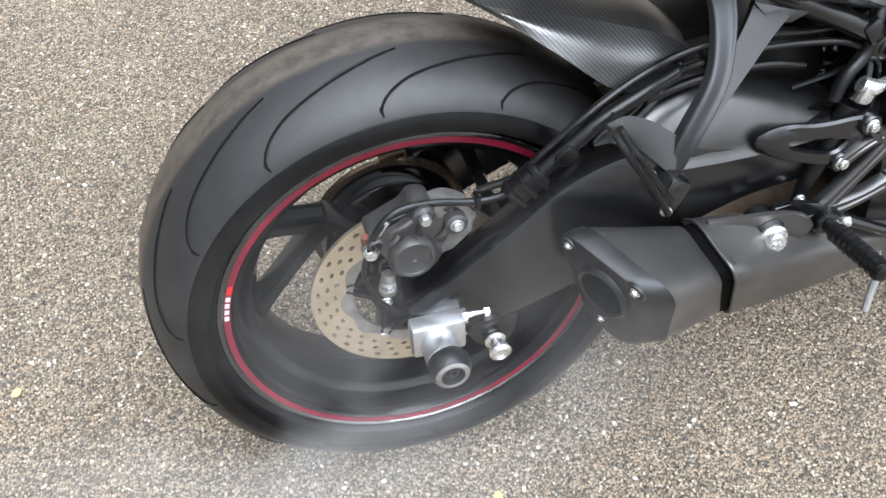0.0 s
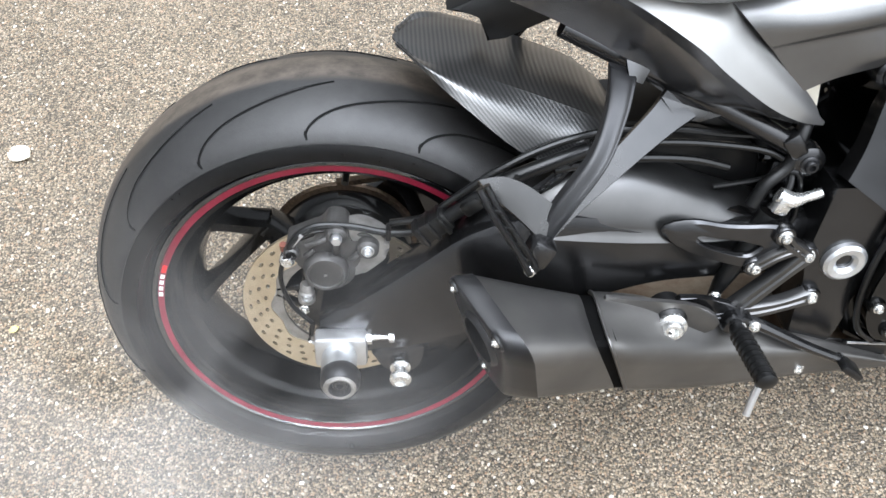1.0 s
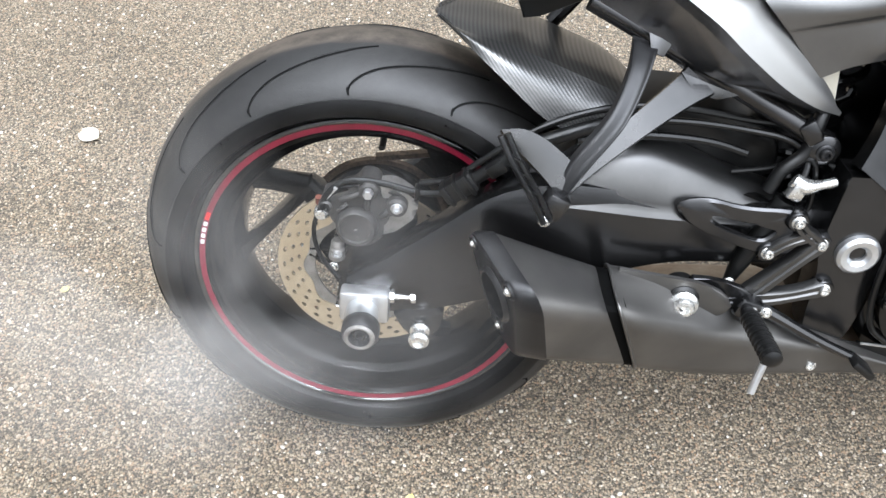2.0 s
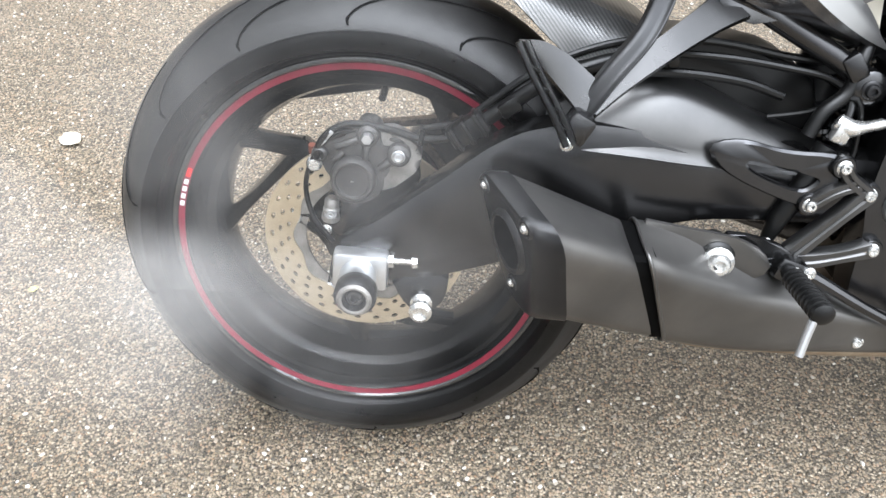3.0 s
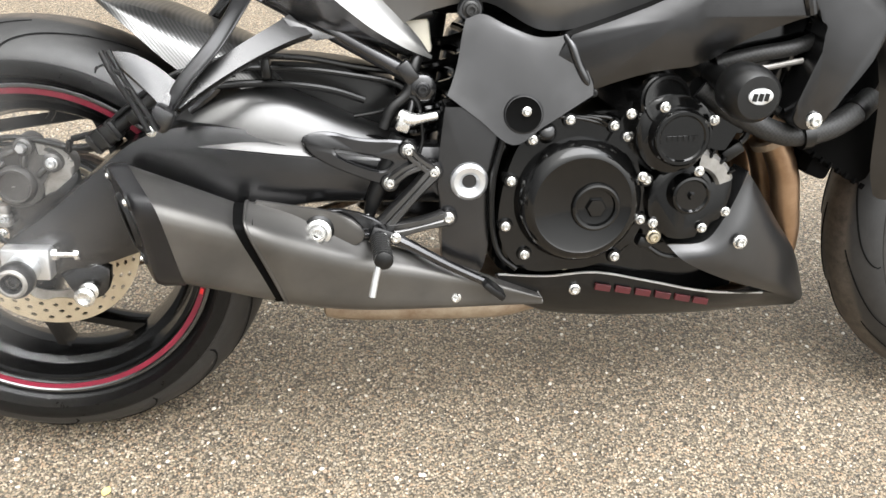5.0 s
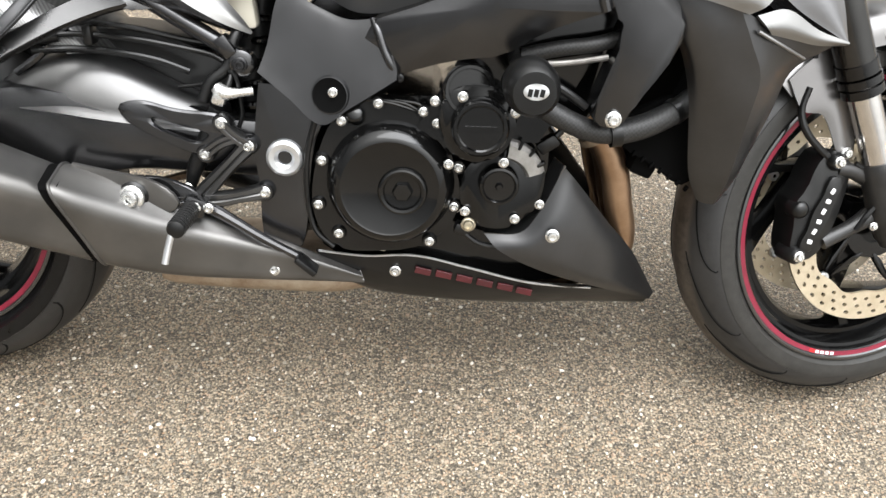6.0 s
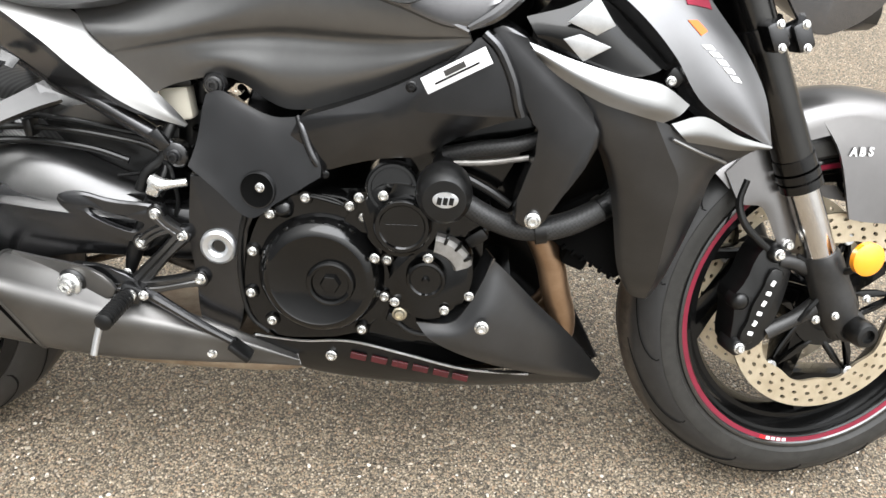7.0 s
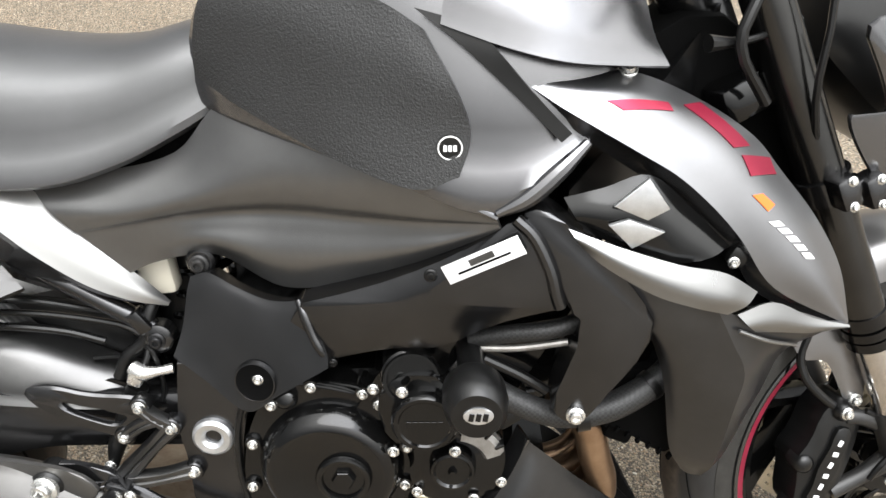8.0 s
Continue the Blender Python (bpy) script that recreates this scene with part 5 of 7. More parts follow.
stk = part("frame_sticker", block((0, 0, 0), (0.088, 0.021, 0.0012), (0, 0, 0), 0.0002), WHITE, frm, "white sticker with small unreadable print", Matrix.Translation((0.912, -0.2150, 0.679)) @ Matrix.Rotation(radians(-12.9), 4, 'Z') @ pose(0, 0, 0, 90, 0, 0) @ pose(0, 0, 0, 0, 0, 29))
part("print_bar", block((0, -0.003, 0.0010), (0.060, 0.0022, 0.0006), (0, 0, 0), 0.0001, None, 1), DARK, stk)
part("print_bar", block((0, 0.003, 0.0010), (0.028, 0.007, 0.0006), (0, 0, 0), 0.0002, None, 1), CALIPER, stk)
part("left_spar", prism([(0.560, 0.300), (0.545, 0.450), (0.600, 0.620), (0.711, 0.596), (0.859, 0.663), (0.946, 0.725), (1.108, 0.612), (1.012, 0.486), (0.977, 0.623), (0.872, 0.566), (0.740, 0.530), (0.640, 0.460), (0.620, 0.300)], lambda u, v: -spar_y(u, v) - 0.05, 0.05, 0.006, 1), FRAME, frm)
part("steering_head", tube([(1.195, 0, 0.80), (1.130, 0, 0.94)], 0.038, 20, 1), FRAME, frm)
part("head_gusset", loft([[(x, -w, z - h), (x, -w, z + h), (x, w, z + h), (x, w, z - h)] for x, w, z, h in ((1.00, 0.17, 0.70, 0.035), (1.09, 0.11, 0.76, 0.06), (1.17, 0.04, 0.83, 0.07))], 4, 1), FRAME, frm)

# ---- engine ----
eng = part("engine", loft([[(x, -w, z0), (x, -w, z1), (x, w, z1), (x, w, z0)] for x, w, z0, z1 in ((0.625, 0.10, 0.285, 0.46), (0.66, 0.128, 0.262, 0.49), (0.80, 0.130, 0.262, 0.50), (0.90, 0.125, 0.275, 0.49), (0.955, 0.10, 0.32, 0.47))], 2, 1), CASE, bike, "black four-cylinder engine with polished bolts")
part("cylinder_block", loft([[(x + s, -w, z), (x + s + 0.17, -w, z), (x + s + 0.17, w, z), (x + s, w, z)] for x, w, z, s in ((0.76, 0.165, 0.45, 0), (0.785, 0.165, 0.53, 0.02), (0.80, 0.17, 0.60, 0.04), (0.82, 0.16, 0.68, 0.05))], 2, 1), CASE, eng)
# clutch cover
flange = [(0.627, 0.375), (0.629, 0.335), (0.644, 0.300), (0.672, 0.282), (0.725, 0.284), (0.790, 0.290), (0.825, 0.335), (0.832, 0.380), (0.812, 0.440), (0.795, 0.480), (0.760, 0.502), (0.700, 0.500), (0.658, 0.475), (0.638, 0.430)]
cl = part("clutch_cover", prism(flange, -0.160, 0.035, 0.006, 2), CASE, eng, "gloss black round clutch cover")
part("cover_dome", lathe([(0, 0.0285), (0.063, 0.0285), (0.0655, 0.0300), (0.069, 0.0295), (0.075, 0.0255), (0.083, 0.013), (0.087, 0.0), (0.088, -0.01)], (0.735, -0.160, 0.386), (0, -1, 0), 64), CASE, cl)
part("cover_ring", lathe([(0.024, 0.0295), (0.0255, 0.033), (0.029, 0.034), (0.0315, 0.033), (0.033, 0.0295)], (0.752, -0.160, 0.384), (0, -1, 0), 40), CASE, cl)
part("cover_hub", lathe([(0, 0.034), (0.012, 0.034), (0.014, 0.0315), (0.014, 0.028)], (0.752, -0.160, 0.384), (0, -1, 0), 6), CASE, cl)
for p in ((0.670, 0.471), (0.718, 0.496), (0.777, 0.487), (0.795, 0.472), (0.643, 0.416), (0.637, 0.353), (0.664, 0.311), (0.790, 0.303), (0.822, 0.356), (0.826, 0.412)):
    part("bolt_boss", lathe([(0, 0.006), (0.009, 0.006), (0.011, 0), (0.011, -0.03)], (p[0], -0.160, p[1]), (0, -1, 0), 16), CASE, cl)
    bolt(cl, (p[0], -0.167, p[1]), 0.0062)
part("oil_filler", lathe([(0, 0.009), (0.008, 0.009), (0.011, 0.007), (0.013, 0.003), (0.013, -0.01)], (0.688, -0.163, 0.480), (-0.1, -1, 0.5), 20), CASE, cl, "ribbed black oil filler cap")
for k in range(3):
    part("casting_rib", tube([(0.700 + 0.020 * k, -0.162, 0.500), (0.735 + 0.018 * k, -0.166, 0.497), (0.770 + 0.006 * k, -0.162, 0.486 - 0.002 * k)], 0.0025, 8, 4), CASE, cl)
part("sight_glass", lathe([(0, 0.004), (0.010, 0.004), (0.013, 0.002), (0.013, -0.01)], (0.724, -0.150, 0.292), (0, -1, -0.2), 20), FLUID, eng, "pale oil sight glass")
# starter gear cover
st = part("starter_cover", prism([(0.795, 0.470), (0.800, 0.512), (0.822, 0.532), (0.870, 0.530), (0.898, 0.505), (0.897, 0.470), (0.880, 0.440), (0.850, 0.425), (0.818, 0.435)], -0.195, 0.065, 0.006, 2), CASE, eng, "gloss black starter gear cover")
part("cover_disc", lathe([(0, 0.014), (0.028, 0.014), (0.030, 0.016), (0.034, 0.016), (0.037, 0.012), (0.038, 0), (0.038, -0.01)], (0.850, -0.200, 0.480), (0, -1, 0), 48), CASE, st)
bars(st, (0.850, -0.2148, 0.480), (0.042, 0.007), 6, (90, 0, 0), CASE, "raised_mark")
part("upper_drum", lathe([(0, 0.0), (0.030, 0.0), (0.034, -0.004), (0.034, -0.05)], (0.835, -0.190, 0.523), (0.1, -1, 0.15), 36), CASE, st)
part("drum_ring", lathe([(0.026, 0.0), (0.027, 0.003), (0.031, 0.003), (0.032, -0.001)], (0.835, -0.190, 0.523), (0.1, -1, 0.15), 36), CASE, st)
for p in ((0.826, -0.210, 0.519), (0.792, -0.185, 0.506), (0.812, -0.19, 0.424), (0.893, -0.205, 0.500), (0.883, -0.2, 0.432)):
    bolt(st, p, 0.0065)
# signal generator cover
gn = part("generator_cover", prism([(0.830, 0.420), (0.828, 0.365), (0.845, 0.335), (0.885, 0.325), (0.922, 0.340), (0.942, 0.380), (0.942, 0.420), (0.920, 0.448), (0.880, 0.440)], -0.172, 0.05, 0.008, 2), CASE, eng, "gloss black signal generator cover")
part("cover_disc", lathe([(0, 0.012), (0.020, 0.012), (0.0225, 0.015), (0.0255, 0.014), (0.027, 0.010), (0.028, -0.01)], (0.880, -0.178, 0.396), (0, -1, 0), 40), CASE, gn)
part("cover_plug", lathe([(0, 0.018), (0.004, 0.018), (0.006, 0.012)], (0.880, -0.178, 0.396), (0, -1, 0), 6), CASE, gn)
part("pale_rim", lathe([(0.034, 0.006), (0.038, 0.011), (0.054, 0.010), (0.059, 0.004), (0.060, -0.012)], (0.884, -0.172, 0.396), (0, -1, 0), 16, arc=(18, 82)), STAINED, gn, "paler grey edge of the cover")
for a in (30, 50, 68):
    part("cover_rib", block((0.884 + 0.058 * math.cos(radians(a)), -0.178, 0.396 + 0.058 * math.sin(radians(a))), (0.012, 0.012, 0.004), (0, -a, 0), 0.001, None, 1), CASE, gn)
for p in ((0.837, -0.175, 0.353), (0.905, -0.178, 0.345), (0.930, -0.176, 0.421), (0.938, -0.172, 0.365)):
    bolt(gn, p, 0.0065)
bolt(eng, (0.843, -0.165, 0.330), 0.010, mat("brass_plug", (0.52, 0.47, 0.36), 0.35, 0.9), label="dull brass sump plug")
bolt(eng, (0.826, -0.160, 0.352), 0.006)
part("oil_hose", tube([(0.634, -0.150, 0.47), (0.622, -0.152, 0.42), (0.620, -0.152, 0.36), (0.630, -0.152, 0.31), (0.655, -0.152, 0.285)], 0.004, 8, 4), RUBBER, eng, "thin black breather hose")
part("sensor", block((0.835, -0.150, 0.318), (0.022, 0.020, 0.016), (0, 20, 0), 0.004), PLASTIC, eng)
part("sensor_lead", tube([(0.835, -0.155, 0.316), (0.860, -0.160, 0.300), (0.890, -0.155, 0.298), (0.930, -0.140, 0.320)], 0.004, 8, 4), RUBBER, eng)
part("connector", block((0.945, -0.150, 0.445), (0.030, 0.020, 0.018), (0, -35, 0), 0.004), PLASTIC, eng, "black wiring connector")
part("wiring", tube([(0.950, -0.152, 0.450), (0.965, -0.150, 0.470), (0.955, -0.150, 0.500), (0.965, -0.140, 0.540)], 0.005, 8, 4), RUBBER, eng)
part("wiring", tube([(0.940, -0.150, 0.440), (0.930, -0.155, 0.460), (0.945, -0.155, 0.478), (0.975, -0.150, 0.480)], 0.003, 8, 4), RUBBER, eng)
part("cylinder_head", loft([[(x, -w, z0), (x + 0.03, -w, z1), (x + 0.03, w, z1), (x, w, z0)] for x, w, z0, z1 in ((0.930, 0.150, 0.470, 0.650), (0.985, 0.146, 0.470, 0.655), (1.015, 0.130, 0.500, 0.640))], 2, 1), CASE, eng)
part("sump", loft([[(x, -w, z0), (x, -w, z1), (x, w, z1), (x, w, z0)] for x, w, z0, z1 in ((0.66, 0.09, 0.235, 0.29), (0.72, 0.125, 0.232, 0.30), (0.90, 0.122, 0.222, 0.32), (1.00, 0.085, 0.215, 0.33))], 2, 1), CASE, eng)
part("gearbox_rear", block((0.61, 0, 0.37), (0.09, 0.16, 0.20), (0, 0, 0), 0.02), CASE, eng)
part("airbox", block((0.83, 0, 0.72), (0.34, 0.22, 0.16), (0, 12, 0), 0.03), DARK, eng)

# ---- crash slider ----
sl = part("crash_slider", lathe([(0.014, -0.13), (0.016, -0.052), (0.029, -0.048), (0.0325, -0.042), (0.0335, -0.020), (0.031, -0.006), (0.025, 0.002), (0, 0.003)], (0.905, -0.288, 0.545), (0.05, -1, -0.06), 36), PLASTIC, bike, "black nylon crash slider with oval white badge")
part("badge", prism([(0.9065 + 0.0150 * math.cos(t), 0.547 + 0.0095 * math.sin(t)) for t in np.linspace(0, 2 * math.pi, 28, endpoint=False)], -0.2925, 0.003, 0.0006, 0), ALLOY, sl, "white oval maker's badge")
for k in range(3):
    part("badge_mark", block((0.8995 + 0.007 * k, -0.2928, 0.546), (0.0052, 0.0012, 0.009), (0, 10, 0), 0.0002, None, 1), PLASTIC, sl)

# ---- coolant hoses, radiator and headers ----
ck = part("coolant_hose", tube([(0.885, -0.170, 0.535), (0.925, -0.185, 0.507), (0.965, -0.190, 0.486), (1.000, -0.188, 0.474), (1.030, -0.186, 0.473)], 0.0145, 20, 5), BRAID, bike, "braided black lower coolant hose")
part("hose_end", tube([(1.028, -0.186, 0.473), (1.065, -0.180, 0.482), (1.105, -0.165, 0.498), (1.130, -0.150, 0.512)], 0.0160, 20, 5), BRAID, ck, "ribbed black coolant hose")
part("hose_clip", tube([(1.018, -0.187, 0.472), (1.032, -0.186, 0.474)], 0.0185, 20, 1), PLASTIC, ck)
part("hose_clip", tube([(1.100, -0.167, 0.496), (1.108, -0.163, 0.500)], 0.0175, 20, 1), PLASTIC, ck)
part("upper_hose", tube([(0.900, -0.175, 0.566), (0.945, -0.185, 0.578), (0.990, -0.190, 0.586), (1.04, -0.18, 0.60)], 0.010, 16, 4), BRAID, ck, "braided black upper hose")
part("bypass_pipe", tube([(0.900, -0.178, 0.556), (0.950, -0.186, 0.560), (1.005, -0.190, 0.570)], 0.004, 10, 4), STAINED, ck, "thin alloy pipe")
part("bypass_pipe", tube([(0.915, -0.182, 0.545), (0.955, -0.185, 0.525), (0.985, -0.186, 0.505)], 0.006, 10, 4), PLASTIC, ck)
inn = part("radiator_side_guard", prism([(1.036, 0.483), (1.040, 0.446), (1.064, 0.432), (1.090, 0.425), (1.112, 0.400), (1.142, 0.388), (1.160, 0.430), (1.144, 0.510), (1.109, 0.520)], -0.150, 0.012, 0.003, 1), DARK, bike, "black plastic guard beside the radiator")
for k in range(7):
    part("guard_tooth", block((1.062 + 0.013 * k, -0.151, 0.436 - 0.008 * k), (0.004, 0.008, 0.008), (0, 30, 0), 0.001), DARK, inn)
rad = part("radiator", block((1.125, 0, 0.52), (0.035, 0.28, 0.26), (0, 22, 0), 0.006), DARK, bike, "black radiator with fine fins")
for k in range(18):
    part("fin", block((1.155 - 0.0, 0, 0.42 + 0.0125 * k), (0.004, 0.25, 0.003), (0, 22, 0), 0, None, 1), PLASTIC, rad, m=pose(-0.0065 * k + 0.045, 0, 0))
hp = None
for k, y in enumerate((-0.105, -0.04, 0.04, 0.105)):
    b = tube([(0.985, y, 0.500), (1.020, y * 1.02, 0.455), (1.048, y, 0.400), (1.062, y * 0.93, 0.345), (1.076, y * 0.78, 0.295), (1.074, y * 0.68, 0.255), (1.035, y * 0.6, 0.222), (0.95, y * 0.6, 0.208), (0.74, y * 0.5, 0.205)], 0.0205, 18, 5)
    if hp is None:
        hp = part("header_pipe", b, HEADER, bike, "heat-tinted bronze exhaust header pipe")
    else:
        part("header_pipe", b, HEADER, hp)
part("pipe_flange", lathe([(0.020, 0), (0.030, 0), (0.030, 0.010), (0.020, 0.010)], (1.018, -0.108, 0.455), (0.55, 0, -0.83), 20, closed=True), RUST, hp)

# ---- belly pan ----
bel = part("belly_pan", sheet([[(0.628, -0.140, 0.272), (0.700, -0.144, 0.268), (0.771, -0.145, 0.271), (0.850, -0.146, 0.254), (0.936, -0.146, 0.234), (1.035, -0.128, 0.220), (1.150, -0.030, 0.158)],
                               [(0.650, -0.132, 0.240), (0.710, -0.136, 0.236), (0.780, -0.138, 0.232), (0.860, -0.138, 0.220), (0.940, -0.132, 0.206), (1.030, -0.112, 0.196), (1.145, -0.028, 0.152)],
                               [(0.680, -0.108, 0.206), (0.717, -0.106, 0.193), (0.800, -0.106, 0.184), (0.870, -0.104, 0.180), (0.945, -0.098, 0.177), (1.030, -0.080, 0.172), (1.140, -0.026, 0.146)],
                               [(0.690, -0.04, 0.190), (0.720, -0.04, 0.176), (0.800, -0.04, 0.168), (0.870, -0.04, 0.165), (0.945, -0.04, 0.162), (1.030, -0.03, 0.160), (1.138, -0.010, 0.142)]], 5, 6, 0.004), PLASTIC, bike, "satin black belly pan with dull red lettering bars")
mirrored(bel, "left_belly_pan")
part("lip", tube([(0.632, -0.142, 0.273), (0.700, -0.146, 0.269), (0.771, -0.147, 0.272), (0.850, -0.148, 0.255), (0.936, -0.148, 0.235), (1.030, -0.131, 0.221)], 0.0018, 6, 5), ALLOY, bel, "thin pale edge of the pan")
part("side_wing", sheet([[(0.866, -0.160, 0.315), (0.915, -0.166, 0.320), (0.940, -0.166, 0.352), (0.956, -0.164, 0.385), (0.968, -0.160, 0.417)],
                         [(0.890, -0.172, 0.293), (0.935, -0.178, 0.305), (0.965, -0.176, 0.335), (0.982, -0.165, 0.365), (0.990, -0.150, 0.392)],
                         [(0.950, -0.165, 0.262), (0.985, -0.170, 0.274), (1.020, -0.155, 0.295), (1.035, -0.138, 0.315), (1.040, -0.124, 0.330)],
                         [(1.035, -0.132, 0.224), (1.060, -0.128, 0.230), (1.080, -0.110, 0.240), (1.092, -0.096, 0.252), (1.096, -0.088, 0.262)],
                         [(1.148, -0.034, 0.156), (1.150, -0.032, 0.158), (1.152, -0.030, 0.160), (1.154, -0.028, 0.162), (1.156, -0.026, 0.164)]], 6, 5, 0.004), GRAINED, bel, "matte black front wing of the belly pan")
part("wing_edge", sheet([[(0.866, -0.160, 0.316), (0.915, -0.166, 0.321), (0.940, -0.166, 0.353), (0.956, -0.164, 0.386), (0.969, -0.160, 0.418)], [(0.862, -0.140, 0.320), (0.908, -0.140, 0.328), (0.930, -0.140, 0.358), (0.944, -0.138, 0.390), (0.958, -0.135, 0.422)]], 2, 5, 0.003), PAINT, bel)
mirrored(bpy.data.objects["side_wing"], "left_wing")
for p, r in (((0.742, -0.146, 0.246), 0.008), ((0.957, -0.188, 0.326), 0.0095)):
    bolt(bel, p, r)
for k, (xx, zz) in enumerate(((0.782, 0.248), (0.812, 0.243), (0.842, 0.237), (0.872, 0.231), (0.902, 0.225), (0.930, 0.219))):
    part("lettering_bar", block((xx, -0.1475 + 0.0006 * k, zz), (0.0230, 0.004, 0.0095), (0, 12, 0), 0.0004, None, 1), BELLYRED, bel, "dull red raised lettering bar", pose(0, 0, 0))

# ---- side shroud ----
SHROUD_TOP = [(0.952, -0.165, 0.860), (1.000, -0.160, 0.858), (1.064, -0.154, 0.851), (1.130, -0.150, 0.822), (1.184, -0.152, 0.787), (1.217, -0.157, 0.750), (1.256, -0.166, 0.703), (1.282, -0.182, 0.655), (1.292, -0.202, 0.603)]
SHROUD_CREASE = [(0.955, -0.192, 0.848), (0.985, -0.203, 0.830), (1.020, -0.212, 0.811), (1.058, -0.218, 0.790), (1.095, -0.221, 0.768), (1.130, -0.223, 0.738), (1.162, -0.222, 0.703), (1.204, -0.218, 0.648), (1.289, -0.206, 0.600)]
SHROUD_LOW = [(0.958, -0.178, 0.836), (0.985, -0.184, 0.812), (1.020, -0.189, 0.788), (1.060, -0.193, 0.763), (1.100, -0.196, 0.738), (1.130, -0.199, 0.710), (1.160, -0.202, 0.680), (1.196, -0.206, 0.634), (1.286, -0.204, 0.598)]


def crown_row(top, low):
    """The swelling between the upper edge and the crease."""
    out = []
    for a, b in zip(np.array(top), np.array(low)):
        out.append(tuple(a * 0.48 + b * 0.52 + np.array([0.004, -0.010, 0.006]) * min(1.0, np.linalg.norm(a - b) / 0.07)))
    return out


skin_rows = [SHROUD_TOP, crown_row(SHROUD_TOP, SHROUD_CREASE), SHROUD_CREASE]
shr = part("radiator_shroud", sheet(skin_rows, 8, 6, 0.004), SHROUD, bike, "matte black radiator shroud with red and orange print")
# undercut facet of the same skin; darker paint gives it its shade
part("under_facet", sheet([SHROUD_CREASE, [tuple(np.array(a) * 0.5 + np.array(b) * 0.5 + np.array([0, 0.002, 0])) for a, b in zip(SHROUD_CREASE, SHROUD_LOW)], SHROUD_LOW], 4, 6, 0.004), PAINT, shr, "lower facet of the shroud, darker paint for its shade")
mirrored(shr, "left_shroud")
part("rear_edge", sheet([[(0.950, -0.164, 0.862), (0.954, -0.192, 0.850), (0.957, -0.180, 0.838), (0.984, -0.184, 0.812)], [(0.942, -0.158, 0.858), (0.944, -0.178, 0.842), (0.948, -0.170, 0.830), (0.974, -0.176, 0.806)]], 2, 5, 0.003), PLASTIC, shr)
LOWER_PANEL = [[(1.000, -0.214, 0.712), (1.040, -0.222, 0.690), (1.085, -0.234, 0.665), (1.140, -0.246, 0.640), (1.200, -0.232, 0.615), (1.286, -0.208, 0.603)],
               [(1.025, -0.214, 0.665), (1.060, -0.226, 0.640), (1.105, -0.238, 0.622), (1.160, -0.244, 0.602), (1.205, -0.228, 0.592), (1.262, -0.205, 0.588)],
               [(1.078, -0.208, 0.604), (1.098, -0.224, 0.584), (1.130, -0.234, 0.570), (1.180, -0.238, 0.560), (1.205, -0.220, 0.560), (1.232, -0.196, 0.560)],
               [(1.108, -0.200, 0.530), (1.122, -0.212, 0.520), (1.145, -0.222, 0.512), (1.178, -0.228, 0.505), (1.202, -0.208, 0.505), (1.222, -0.184, 0.505)],
               [(1.130, -0.178, 0.425), (1.140, -0.185, 0.422), (1.155, -0.192, 0.418), (1.178, -0.198, 0.415), (1.195, -0.182, 0.420), (1.206, -0.166, 0.430)],
               [(1.152, -0.162, 0.378), (1.158, -0.164, 0.374), (1.166, -0.166, 0.372), (1.176, -0.168, 0.372), (1.184, -0.162, 0.376), (1.190, -0.156, 0.382)]]
lowp = part("lower_panel", sheet([r[:4] for r in LOWER_PANEL], 5, 5, 0.004), GRAINED, shr, "matte black lower shroud panel")
part("front_facet", sheet([r[3:] for r in LOWER_PANEL], 5, 5, 0.004), GRAINED, shr, "forward facet of the lower shroud panel")
mirrored(lowp, "left_lower_panel")
part("silver_blade", sheet([[(0.994, -0.222, 0.716), (1.044, -0.232, 0.700), (1.100, -0.242, 0.686), (1.144, -0.244, 0.678), (1.180, -0.236, 0.654)],
                            [(1.000, -0.228, 0.708), (1.050, -0.242, 0.684), (1.100, -0.252, 0.666), (1.140, -0.254, 0.655), (1.168, -0.246, 0.644)],
                            [(1.004, -0.224, 0.700), (1.030, -0.234, 0.680), (1.076, -0.246, 0.656), (1.115, -0.252, 0.645), (1.150, -0.248, 0.635)]], 4, 5, 0.004), SILVER, shr, "bright matte silver accent blade")
part("silver_tip", sheet([[(1.160, -0.246, 0.634), (1.200, -0.232, 0.640), (1.246, -0.220, 0.616), (1.290, -0.210, 0.602)],
                          [(1.172, -0.248, 0.622), (1.205, -0.238, 0.620), (1.248, -0.224, 0.606), (1.290, -0.212, 0.600)],
                          [(1.182, -0.242, 0.612), (1.210, -0.232, 0.606), (1.248, -0.220, 0.598), (1.288, -0.208, 0.597)]], 4, 5, 0.004), SILVER, shr, "bright matte silver accent tip")
# added near-black fillers: the hollow behind the shroud gets its shade from them
part("dark_backing", prism([(1.050, 0.640), (1.160, 0.600), (1.245, 0.625), (1.292, 0.690), (1.276, 0.765), (1.228, 0.850), (1.150, 0.905), (1.060, 0.850)], -0.062, 0.124, 0.006, 1), DARK, shr, "near-black filler for the shade behind the shroud")
part("dark_underplate", prism([(1.090, 0.700), (1.150, 0.700), (1.215, 0.655), (1.225, 0.615), (1.150, 0.610), (1.100, 0.650)], -0.192, 0.020, 0.003, 1), DARK, shr, "near-black plate for the shade under the shroud")
